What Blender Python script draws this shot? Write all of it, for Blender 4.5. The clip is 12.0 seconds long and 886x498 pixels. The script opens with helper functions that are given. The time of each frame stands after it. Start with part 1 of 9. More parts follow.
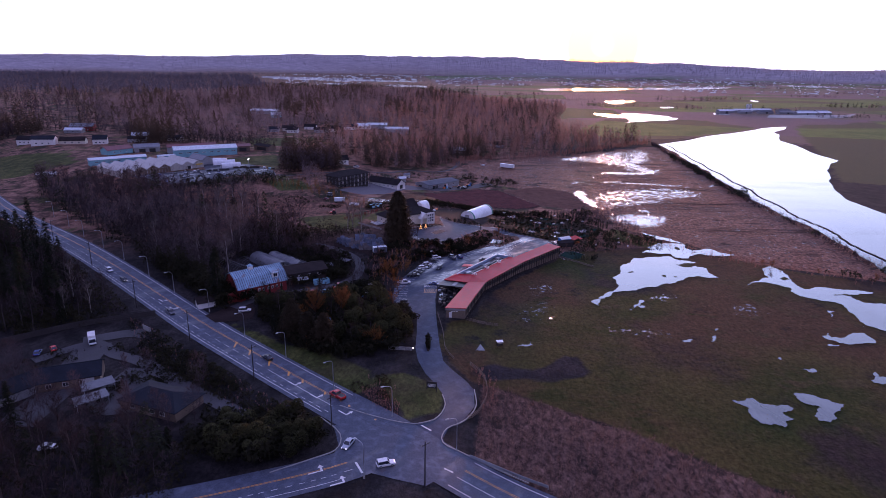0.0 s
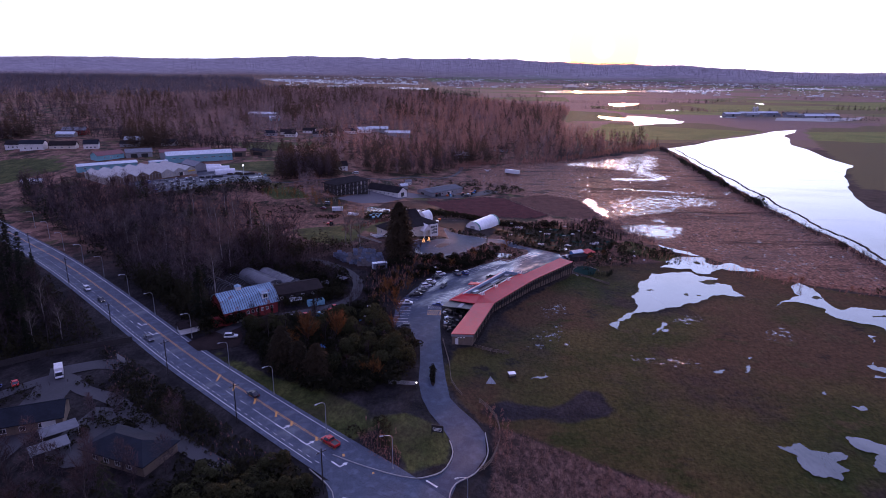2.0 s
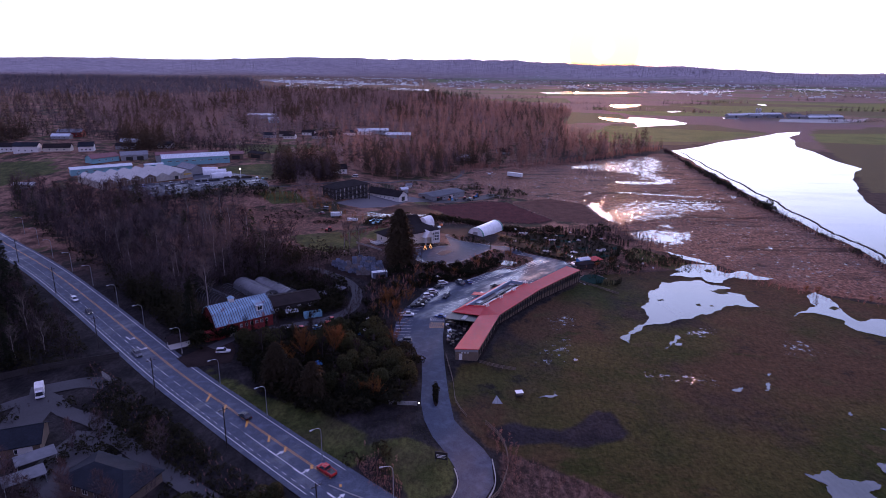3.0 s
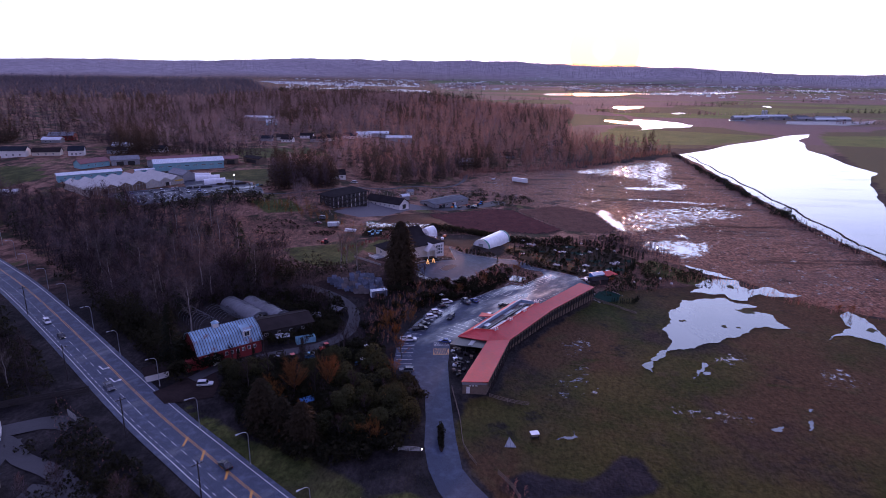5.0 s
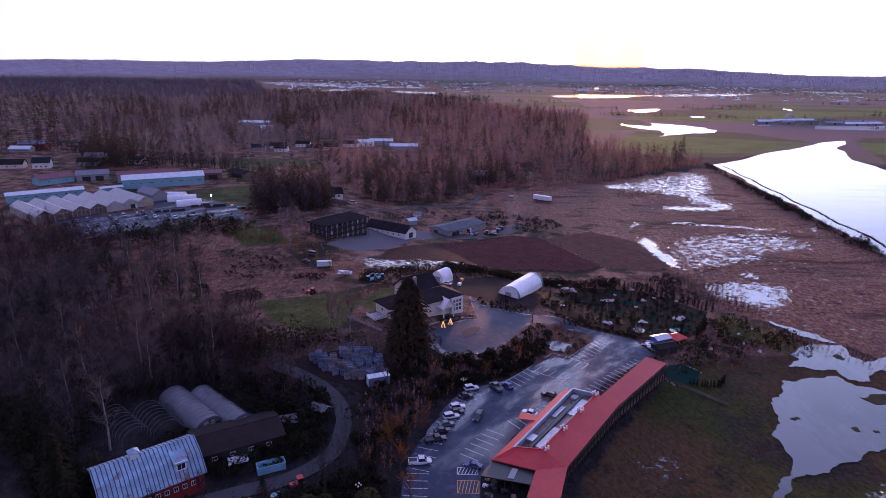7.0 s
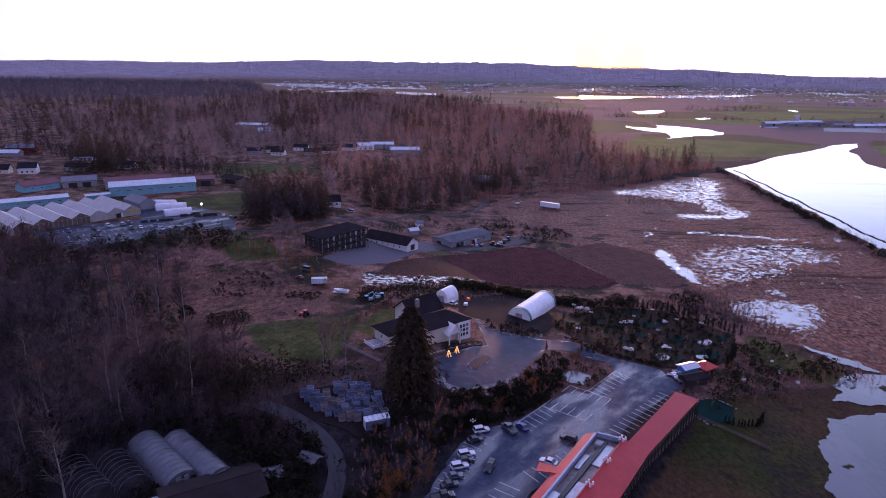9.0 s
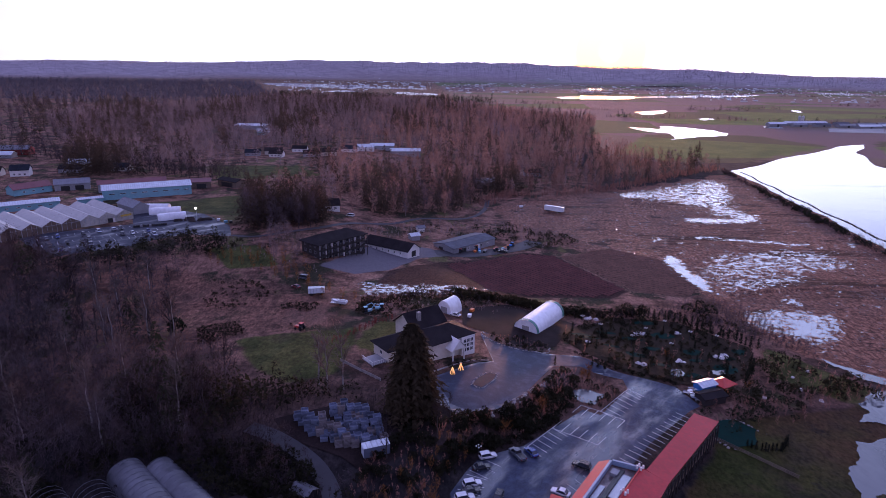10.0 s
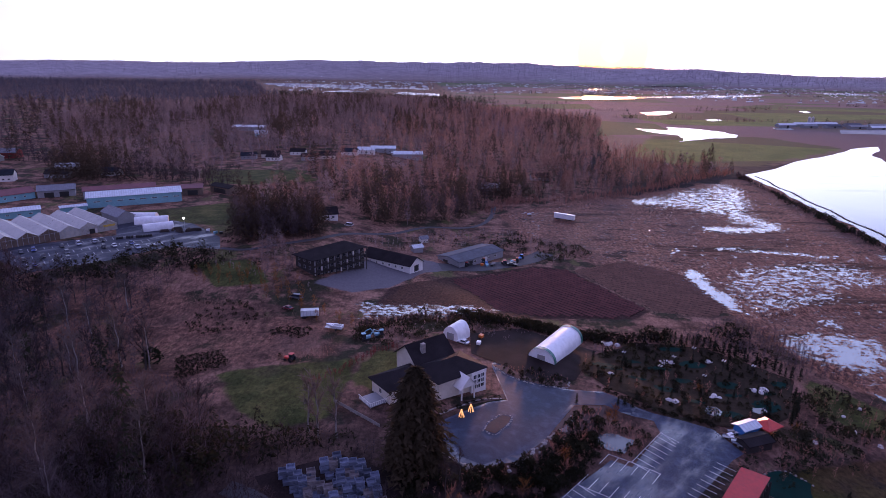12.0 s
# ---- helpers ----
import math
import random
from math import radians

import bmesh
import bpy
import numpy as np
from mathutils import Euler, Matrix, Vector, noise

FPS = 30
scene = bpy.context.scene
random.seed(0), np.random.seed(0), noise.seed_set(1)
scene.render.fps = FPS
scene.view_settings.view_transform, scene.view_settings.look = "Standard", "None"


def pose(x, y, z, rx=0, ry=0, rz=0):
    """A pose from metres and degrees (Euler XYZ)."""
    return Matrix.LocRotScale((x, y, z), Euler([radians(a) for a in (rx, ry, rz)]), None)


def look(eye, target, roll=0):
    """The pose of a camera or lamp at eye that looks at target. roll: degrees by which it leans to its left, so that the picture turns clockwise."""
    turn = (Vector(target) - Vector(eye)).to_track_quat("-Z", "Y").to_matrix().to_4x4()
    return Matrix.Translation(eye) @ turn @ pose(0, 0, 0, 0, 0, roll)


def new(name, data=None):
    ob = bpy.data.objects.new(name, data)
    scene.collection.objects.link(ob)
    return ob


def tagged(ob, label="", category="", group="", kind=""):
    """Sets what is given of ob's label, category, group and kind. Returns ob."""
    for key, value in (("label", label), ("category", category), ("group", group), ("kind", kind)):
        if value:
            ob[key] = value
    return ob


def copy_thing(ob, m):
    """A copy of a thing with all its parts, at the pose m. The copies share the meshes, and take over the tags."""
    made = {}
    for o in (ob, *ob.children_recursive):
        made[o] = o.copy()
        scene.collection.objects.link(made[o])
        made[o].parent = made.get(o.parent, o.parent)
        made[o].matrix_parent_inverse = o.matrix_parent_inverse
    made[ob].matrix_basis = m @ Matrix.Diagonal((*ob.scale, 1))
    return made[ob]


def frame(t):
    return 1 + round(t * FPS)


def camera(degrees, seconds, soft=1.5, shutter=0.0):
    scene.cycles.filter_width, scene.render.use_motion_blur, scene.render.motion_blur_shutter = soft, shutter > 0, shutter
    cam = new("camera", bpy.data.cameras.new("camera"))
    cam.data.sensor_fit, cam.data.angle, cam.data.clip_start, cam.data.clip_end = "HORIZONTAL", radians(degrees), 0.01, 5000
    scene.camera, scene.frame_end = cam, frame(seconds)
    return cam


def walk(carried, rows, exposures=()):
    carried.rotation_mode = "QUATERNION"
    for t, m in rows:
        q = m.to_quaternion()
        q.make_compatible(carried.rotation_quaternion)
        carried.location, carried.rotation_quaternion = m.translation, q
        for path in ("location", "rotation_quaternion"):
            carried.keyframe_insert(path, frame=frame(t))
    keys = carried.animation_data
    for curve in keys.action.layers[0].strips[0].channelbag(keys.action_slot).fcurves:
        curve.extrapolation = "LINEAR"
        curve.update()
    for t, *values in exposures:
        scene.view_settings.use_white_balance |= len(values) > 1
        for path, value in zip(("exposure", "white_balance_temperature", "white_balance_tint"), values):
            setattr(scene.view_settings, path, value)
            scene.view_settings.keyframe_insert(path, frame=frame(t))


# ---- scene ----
# camera and its way: seconds, x, y, z, yaw, pitch
LEAN = 0.8
PLAN = 0.86  # metres to one unit of the plan below
WAY = [
    (0.0, 0.0, 0.0, 84.58, 0.0, -17.0), (0.5, -0.46, 5.11, 84.56, 0.01, -16.96), (1.0, -0.88, 10.5, 84.47, 0.04, -16.91),
    (1.5, -1.27, 15.5, 84.44, 0.07, -16.86), (2.0, -1.62, 20.5, 84.46, 0.1, -16.81), (2.5, -2.08, 25.75, 84.51, 0.11, -16.77),
    (3.0, -2.6, 30.76, 84.54, 0.12, -16.73), (4.0, -3.4, 40.4, 84.68, 0.15, -16.67), (5.0, -4.14, 50.12, 84.75, 0.18, -16.63),
    (5.2, -4.3, 51.9, 84.6, 0.18, -16.64), (5.3, -4.4, 53.2, 84.45, 0.18, -16.65), (5.4, -4.53, 55.0, 84.3, 0.18, -16.65),
    (5.5, -4.7, 57.9, 84.18, 0.182, -16.65), (5.6, -5.05, 62.4, 84.16, 0.21, -16.645), (5.7, -5.45, 66.97, 84.15, 0.245, -16.635),
    (5.8, -5.85, 71.54, 84.15, 0.28, -16.63), (5.9, -6.25, 76.11, 84.17, 0.315, -16.62), (6.0, -6.66, 80.68, 84.22, 0.353, -16.61),
    (6.1, -7.1, 85.24, 84.45, 0.4, -16.59), (6.2, -7.58, 89.79, 84.85, 0.445, -16.56), (6.3, -8.08, 94.33, 85.3, 0.49, -16.53),
    (6.4, -8.57, 98.87, 85.75, 0.53, -16.505), (6.5, -9.05, 103.4, 86.13, 0.571, -16.485), (6.6, -9.4, 107.2, 86.1, 0.575, -16.5),
    (6.7, -9.62, 110.0, 85.9, 0.577, -16.52), (6.8, -9.76, 111.9, 85.65, 0.578, -16.54), (6.9, -9.86, 113.2, 85.42, 0.579, -16.555),
    (7.0, -9.94, 114.34, 85.3, 0.58, -16.56), (8.0, -10.9, 124.2, 85.47, 0.61, -16.52),
    (9.0, -11.73, 134.34, 85.59, 0.65, -16.49), (9.5, -12.14, 139.58, 85.6, 0.68, -16.48), (10.0, -12.62, 144.97, 85.66, 0.71, -16.49),
    (10.5, -13.07, 150.19, 85.71, 0.76, -16.49), (11.0, -13.53, 155.69, 85.7, 0.79, -16.49), (11.5, -14.01, 161.22, 85.77, 0.83, -16.5),
    (12.0, -14.5, 166.8, 85.8, 0.87, -16.5),
]


def aim(x, y, z, yaw, pitch):
    a, b = radians(yaw), radians(pitch)
    ahead = Vector((-math.sin(a) * math.cos(b), math.cos(a) * math.cos(b), math.sin(b)))
    eye = PLAN * Vector((x, y, z))
    return look(eye, eye + 10 * ahead, LEAN)


cam = camera(72, 12.0, soft=0.7)
walk(cam, [(t, aim(*row)) for t, *row in WAY], [(0.0, 0.34, 5900, 31), (12.0, 0.34, 5900, 31)])

# ---------------------------------------------------------------- light
SUN_AZ, SUN_EL = radians(13.7), radians(1.6)
to_sun = Vector((math.sin(SUN_AZ) * math.cos(SUN_EL), math.cos(SUN_AZ) * math.cos(SUN_EL), math.sin(SUN_EL)))


def build_world():
    world = bpy.data.worlds.new("dusk_sky")
    scene.world = world
    world.use_nodes = True
    nt = world.node_tree
    nt.nodes.clear()
    N, K = nt.nodes.new, nt.links.new

    def math_node(op, a, b=None):
        n = N("ShaderNodeMath")
        n.operation = op
        for i, v in enumerate((a, b)):
            if v is None:
                continue
            if isinstance(v, (int, float)):
                n.inputs[i].default_value = v
            else:
                K(v, n.inputs[i])
        return n.outputs[0]

    def tint(fac, colour):
        n = N("ShaderNodeVectorMath")
        n.operation = "SCALE"
        n.inputs[0].default_value = colour
        K(fac, n.inputs["Scale"])
        return n.outputs[0]

    def plus(a, b):
        n = N("ShaderNodeVectorMath")
        n.operation = "ADD"
        K(a, n.inputs[0]), K(b, n.inputs[1])
        return n.outputs[0]

    coord = N("ShaderNodeTexCoord")
    sep = N("ShaderNodeSeparateXYZ")
    K(coord.outputs["Generated"], sep.inputs[0])
    up = math_node("MAXIMUM", sep.outputs["Z"], 0.0)
    dot = N("ShaderNodeVectorMath")
    dot.operation = "DOT_PRODUCT"
    K(coord.outputs["Generated"], dot.inputs[0])
    dot.inputs[1].default_value = to_sun
    near = math_node("MAXIMUM", dot.outputs["Value"], 0.0)
    low = math_node("POWER", math_node("SUBTRACT", 1.0, up), 1.0)
    rim = math_node("POWER", math_node("SUBTRACT", 1.0, up), 9.0)
    half = math_node("ADD", math_node("MULTIPLY", dot.outputs["Value"], 0.5), 0.5)
    toward, broad = math_node("POWER", half, 10.0), math_node("POWER", half, 3.0)
    # thin high cloud
    cloud = N("ShaderNodeTexNoise")
    cloud.inputs["Scale"].default_value = 3.0
    cloud.inputs["Detail"].default_value = 5
    stretch = N("ShaderNodeMapping")
    stretch.inputs["Scale"].default_value = (1.0, 1.0, 9.0)
    K(coord.outputs["Generated"], stretch.inputs["Vector"]), K(stretch.outputs[0], cloud.inputs["Vector"])
    veil = math_node("ADD", math_node("MULTIPLY", cloud.outputs["Fac"], 0.5), 0.75)
    high = math_node("MINIMUM", math_node("MULTIPLY", up, 4.5), 1.0)
    colour = plus(tint(veil, (0.205, 0.205, 0.21)), tint(high, (0.075, 0.085, 0.34)))
    # the pale western sky, brightest low over the set sun
    west = math_node("MULTIPLY", math_node("MULTIPLY", low, toward), veil)
    colour = plus(colour, tint(west, (1.85, 2.35, 3.05)))
    colour = plus(colour, tint(math_node("MULTIPLY", rim, broad), (0.42, 0.40, 0.39)))
    colour = plus(colour, tint(math_node("POWER", near, 40.0), (0.50, 0.44, 0.38)))
    # a warm core where the sun stands on the ridge
    warm = math_node("MINIMUM", math_node("MULTIPLY", math_node("POWER", near, 420.0), 1.7), 1.0)
    rest = N("ShaderNodeVectorMath")
    rest.operation = "SCALE"
    K(colour, rest.inputs[0]), K(math_node("SUBTRACT", 1.0, warm), rest.inputs["Scale"])
    colour = plus(rest.outputs[0], tint(warm, (2.2, 1.15, 0.56)))
    colour = plus(colour, tint(math_node("POWER", near, 45000.0), (90.0, 50.0, 17.0)))
    sky = N("ShaderNodeTexSky")
    sky.sky_type, sky.sun_disc, sky.sun_elevation, sky.sun_rotation = "NISHITA", False, radians(2.0), SUN_AZ
    air = N("ShaderNodeBackground")
    air.inputs["Strength"].default_value = 0.05
    K(sky.outputs[0], air.inputs["Color"])
    haze = N("ShaderNodeBackground")
    K(colour, haze.inputs["Color"])
    both, out = N("ShaderNodeAddShader"), N("ShaderNodeOutputWorld")
    K(air.outputs[0], both.inputs[0]), K(haze.outputs[0], both.inputs[1]), K(both.outputs[0], out.inputs["Surface"])


build_world()
sun_data = bpy.data.lights.new("sun", "SUN")
sun_data.energy, sun_data.angle, sun_data.color = 3.0, radians(4.5), (1.0, 0.45, 0.22)
sun = new("sun", sun_data)
sun.matrix_world = look((500 * math.sin(SUN_AZ), 500 * math.cos(SUN_AZ), 500 * math.tan(radians(2.4))), (0, 0, 0))


# ---------------------------------------------------------------- materials
class Nodes:
    """A node material under construction."""

    def __init__(self, name):
        self.mat = bpy.data.materials.new(name)
        self.mat.use_nodes = True
        self.nt = self.mat.node_tree
        self.bsdf = self.nt.nodes["Principled BSDF"]
        self.place = self.add("ShaderNodeNewGeometry").outputs["Position"]

    def add(self, kind, **props):
        n = self.nt.nodes.new(kind)
        for k, v in props.items():
            n.inputs[k].default_value = v
        return n

    def link(self, a, b):
        self.nt.links.new(a, b)

    def mapped(self, scale):
        n = self.add("ShaderNodeMapping", Scale=scale)
        self.link(self.place, n.inputs["Vector"])
        return n.outputs[0]

    def noise(self, scale, detail=4.0, rough=0.6, stretch=None):
        n = self.add("ShaderNodeTexNoise", Scale=scale, Detail=detail, Roughness=rough)
        self.link(self.mapped(stretch) if stretch else self.place, n.inputs["Vector"])
        return n.outputs["Fac"]

    def streaks(self, scale, turn, longer):
        """Noise drawn out along one direction of the ground."""
        m = self.add("ShaderNodeMapping", Scale=(longer, 1.0, 1.0), Rotation=(0.0, 0.0, turn))
        m.vector_type = "TEXTURE"
        n = self.add("ShaderNodeTexNoise", Scale=scale, Detail=5.0, Roughness=0.62)
        self.link(self.place, m.inputs["Vector"])
        self.link(m.outputs[0], n.inputs["Vector"])
        return n.outputs["Fac"]

    def band(self, fac, a, b, lo=0.0, hi=1.0):
        n = self.add("ShaderNodeMapRange")
        n.interpolation_type = "SMOOTHSTEP"
        for k, v in zip(("From Min", "From Max", "To Min", "To Max"), (a, b, lo, hi)):
            n.inputs[k].default_value = v
        self.link(fac, n.inputs["Value"])
        return n.outputs["Result"]

    def calc(self, op, a, b):
        n = self.add("ShaderNodeMath")
        n.operation = op
        for i, v in enumerate((a, b)):
            if isinstance(v, (int, float)):
                n.inputs[i].default_value = v
            else:
                self.link(v, n.inputs[i])
        return n.outputs[0]

    def mix(self, fac, a, b):
        n = self.nt.nodes.new("ShaderNodeMix")
        n.data_type = "RGBA"
        for slot, v in ((0, fac), (6, a), (7, b)):
            if isinstance(v, (int, float)):
                n.inputs[slot].default_value = v
            elif isinstance(v, tuple):
                n.inputs[slot].default_value = (*v, 1)
            else:
                self.link(v, n.inputs[slot])
        return n.outputs[2]

    def weight(self, name):
        n = self.add("ShaderNodeAttribute")
        n.attribute_name = name
        return n.outputs["Fac"]

    def finish(self, colour, rough, bump=None, depth=0.02, metal=0.0, spec=None, ior=None):
        if ior:
            self.bsdf.inputs["IOR"].default_value = ior
        if isinstance(colour, tuple):
            self.bsdf.inputs["Base Color"].default_value = (*colour, 1)
        else:
            self.link(colour, self.bsdf.inputs["Base Color"])
        if isinstance(rough, (int, float)):
            self.bsdf.inputs["Roughness"].default_value = rough
        else:
            self.link(rough, self.bsdf.inputs["Roughness"])
        self.bsdf.inputs["Metallic"].default_value = metal
        if spec is not None:
            if isinstance(spec, (int, float)):
                self.bsdf.inputs["Specular IOR Level"].default_value = spec
            else:
                self.link(spec, self.bsdf.inputs["Specular IOR Level"])
        if bump is not None:
            b = self.add("ShaderNodeBump", Distance=depth, Strength=1.0)
            self.link(bump, b.inputs["Height"])
            self.link(b.outputs[0], self.bsdf.inputs["Normal"])
        return self.mat


def shade(c, k):
    return tuple(min(1.0, v * k) for v in c)


def surface(name, base, rough=0.7, grain=2.0, patch=0.15, var=0.35, metal=0.0, depth=0.02, rand=0.0, spec=None):
    """A matt or glossy surface with fine grain and larger patches of wear."""
    n = Nodes(name)
    fine, large = n.noise(grain, 5), n.noise(patch, 3)
    both = n.calc("ADD", n.calc("MULTIPLY", fine, 0.6), n.calc("MULTIPLY", large, 0.6))
    colour = n.mix(n.band(both, 0.35, 0.85), shade(base, 1 - var), shade(base, 1 + var))
    if rand:
        info = n.add("ShaderNodeObjectInfo").outputs["Random"]
        colour = n.mix(n.calc("MULTIPLY", info, rand), colour, shade(base, 0.45))
    return n.finish(colour, n.band(fine, 0.3, 0.7, rough * 0.85, min(1, rough * 1.12)), fine, depth, metal, spec)


def foliage(name, dark, light, rough=0.9):
    """Twigs and leaves: every island and every tree a little different."""
    n = Nodes(name)
    geo = n.add("ShaderNodeNewGeometry")
    info = n.add("ShaderNodeObjectInfo")
    large = n.noise(0.03, 2)
    fac = n.calc("ADD", n.calc("MULTIPLY", geo.outputs["Random Per Island"], 0.35), n.calc("MULTIPLY", info.outputs["Random"], 0.2))
    fac = n.calc("ADD", fac, n.calc("MULTIPLY", n.weight("tone"), 0.45))
    fac = n.calc("ADD", fac, n.calc("MULTIPLY", n.band(large, 0.35, 0.65), 0.25))
    n.finish(n.mix(fac, dark, light), rough, spec=0.15)
    glow, both = n.add("ShaderNodeBsdfTranslucent"), n.add("ShaderNodeMixShader", Fac=0.4)
    n.link(n.mix(fac, dark, light), glow.inputs["Color"])
    out = n.nt.nodes["Material Output"]
    n.link(n.bsdf.outputs[0], both.inputs[1]), n.link(glow.outputs[0], both.inputs[2]), n.link(both.outputs[0], out.inputs["Surface"])
    return n.mat


def emitter(name, colour, power):
    n = Nodes(name)
    n.bsdf.inputs["Emission Color"].default_value = (*colour, 1)
    n.bsdf.inputs["Emission Strength"].default_value = power
    return n.finish(colour, 0.4)


def ribbed(name, base, pitch, axis, rough=0.45, metal=0.0, var=0.25, rust=None):
    """Sheet metal with standing ribs across one axis of the part itself."""
    n = Nodes(name)
    tex = n.add("ShaderNodeTexCoord").outputs["Object"]
    sep = n.add("ShaderNodeSeparateXYZ")
    n.link(tex, sep.inputs[0])
    wave = n.calc("SINE", n.calc("MULTIPLY", sep.outputs[axis], 2 * math.pi / pitch), 0.0)
    rib = n.band(wave, 0.55, 0.95)
    worn = n.noise(0.6, 5)
    colour = n.mix(n.band(worn, 0.35, 0.7), shade(base, 1 - var), shade(base, 1 + var))
    colour = n.mix(n.calc("MULTIPLY", rib, 0.35), colour, shade(base, 0.45))
    if rust:
        colour = n.mix(n.band(n.noise(0.35, 6), 0.55, 0.68), colour, rust)
    return n.finish(colour, n.band(worn, 0.3, 0.7, rough * 0.8, rough * 1.25), rib, 0.05, metal)


def wet_asphalt(name, base, puddles, dry=0.42, damp=0.12, low_from=None):
    """Dark asphalt with damp streaks that mirror the sky; water gathers north of low_from."""
    n = Nodes(name)
    grain, patch = n.noise(6.0, 4), n.streaks(0.2, radians(49), 3.2)
    wear = n.noise(0.5, 5)
    colour = n.mix(n.band(grain, 0.3, 0.7), shade(base, 0.75), shade(base, 1.3))
    colour = n.mix(n.band(wear, 0.45, 0.75), colour, shade(base, 1.7))
    wetness = n.band(patch, 0.58 - puddles, 0.88 - puddles)
    if low_from:
        split = n.add("ShaderNodeSeparateXYZ")
        n.link(n.place, split.inputs[0])
        wetness = n.calc("MULTIPLY", wetness, n.band(split.outputs["Y"], low_from, low_from + 26.0, 0.22, 1.0))
    colour = n.mix(n.calc("MULTIPLY", wetness, 0.5), colour, shade(base, 0.6))
    rough = n.calc("SUBTRACT", dry, n.calc("MULTIPLY", wetness, dry - damp))
    return n.finish(colour, rough, grain, 0.004, spec=n.band(wetness, 0.0, 1.0, 0.07, 0.85))


def water_surface(name, ripple=0.6, ior=1.65):
    """Still water: silty patches that also paint cloud reflections, and lanes where the wind roughens it."""
    n = Nodes(name)
    waves = n.noise(ripple, 3)
    silt_and_cloud = n.noise(0.03, 6, 0.65, (1.6, 0.7, 1.0))
    lanes = n.noise(0.022, 5, 0.6, (0.5, 2.2, 1.0))
    base = n.mix(n.band(silt_and_cloud, 0.4, 0.6), (0.030, 0.036, 0.048), (0.080, 0.083, 0.095))
    return n.finish(base, n.band(lanes, 0.46, 0.66, 0.04, 0.18), waves, 0.006, spec=0.5, ior=ior)


# ---------------------------------------------------------------- the lie of the land
def ss(a, b, v):
    q = np.clip((v - a) / (b - a), 0, 1)
    return q * q * (3 - 2 * q)


def height(x, y):
    """Flood plain, the bench with road and car park, the knoll with the house, higher land and far ridges."""
    x, y = np.asarray(x, float), np.asarray(y, float)
    edge = 15 + np.clip((y - 200) * 0.45, 0, 50) - np.clip((y - 320) * 0.8, 0, 75)
    bench = 3.0 * ss(-8, 28, edge - x)
    bank = np.where(y < 265, -19 + (y - 218) * 0.24, -8 + (y - 265) * 0.95) - x
    dx = np.where(x < -35, (x + 35) / 90, (x + 35) / 50)
    dy = np.where(y < 305, (y - 305) / 60, (y - 305) / 90)
    knoll = 7.5 * np.exp(-dx**2 - dy**2) * ss(2, 11, bank)
    west = 9.0 * ss(30, 100, -x) * ss(340, 420, y) * ss(10, 80, 0.69 * (x + 182) + 0.72 * (y - 286)) * (1 - ss(1500, 2200, y))
    far = np.hypot(x, y - 80)
    turn = np.degrees(np.arctan2(x, y - 80))
    crest = 124 + 16 * np.sin(turn * 0.11 + 1.9) + 7 * np.sin(turn * 0.37) + 3 * np.sin(turn * 1.3) + 2.5 * np.sin(turn * 3.1 + 1.0) + 1.6 * np.sin(turn * 7.3) - 46 * ss(14, 36, turn) - 10 * ss(-16, -34, turn)
    ridge = crest * ss(4350, 5350, far)
    return -5.5 + bench + knoll + west + ridge


def hz(x, y):
    return float(height(x, y))


def inside(poly, x, y):
    """Signed distance in metres to a closed outline: positive within."""
    p = np.array(poly, float)
    x, y = np.asarray(x, float), np.asarray(y, float)
    best, within = np.full(x.shape, 1e18), np.zeros(x.shape, bool)
    for (ax, ay), (bx, by) in zip(p, np.roll(p, -1, 0)):
        ex, ey = bx - ax, by - ay
        t = np.clip(((x - ax) * ex + (y - ay) * ey) / (ex * ex + ey * ey), 0, 1)
        best = np.minimum(best, (x - ax - t * ex) ** 2 + (y - ay - t * ey) ** 2)
        with np.errstate(divide="ignore", invalid="ignore"):
            cross = ((ay > y) != (by > y)) & (x < ex * (y - ay) / np.where(ey == 0, 1e-9, ey) + ax)
        within ^= cross
    return np.where(within, 1, -1) * np.sqrt(best)


PASTURE = [(-1, 180), (2, 200), (12, 206), (20, 231), (38, 257), (59, 284), (64, 292), (84, 297), (110, 302), (138, 294), (160, 268), (200, 246), (300, 205), (420, 90), (300, 20), (110, 80), (77, 112), (50, 135), (34, 145), (19, 155), (8, 160)]
MARSH = [(15, 556), (24, 505), (51, 460), (74, 440), (97, 390), (101, 352), (108, 332), (122, 318), (150, 276), (197, 254), (212, 273), (220, 340), (223, 389), (228, 453), (240, 562), (262, 728), (129, 634), (74, 606)]
REEDS = [(9, 133), (12, 158), (19, 155), (34, 145), (50, 135), (77, 112), (140, 60), (90, 40), (27, 110), (8, 123)]
TILLED = [(-40, 397), (-16, 424), (25, 448), (41, 444), (64, 393), (56, 384), (32, 383), (4, 376), (-43, 362)]
RIDGED = [(-16, 421), (25, 446), (41, 443), (65, 394), (50, 384), (32, 385), (4, 380)]
STUBBLE = [(43, 443), (73, 460), (94, 440), (98, 397), (86, 387), (66, 393)]
GRAVEL_YARD = [(-69, 393), (-57, 418), (-54, 434), (-30, 446), (-14, 441), (-14, 434), (-26, 427), (-40, 398), (-53, 388)]
BROWN = [(-167, 388), (-131, 388), (-79, 372), (-48, 350), (-56, 327), (-77, 320), (-94, 305), (-141, 325)]
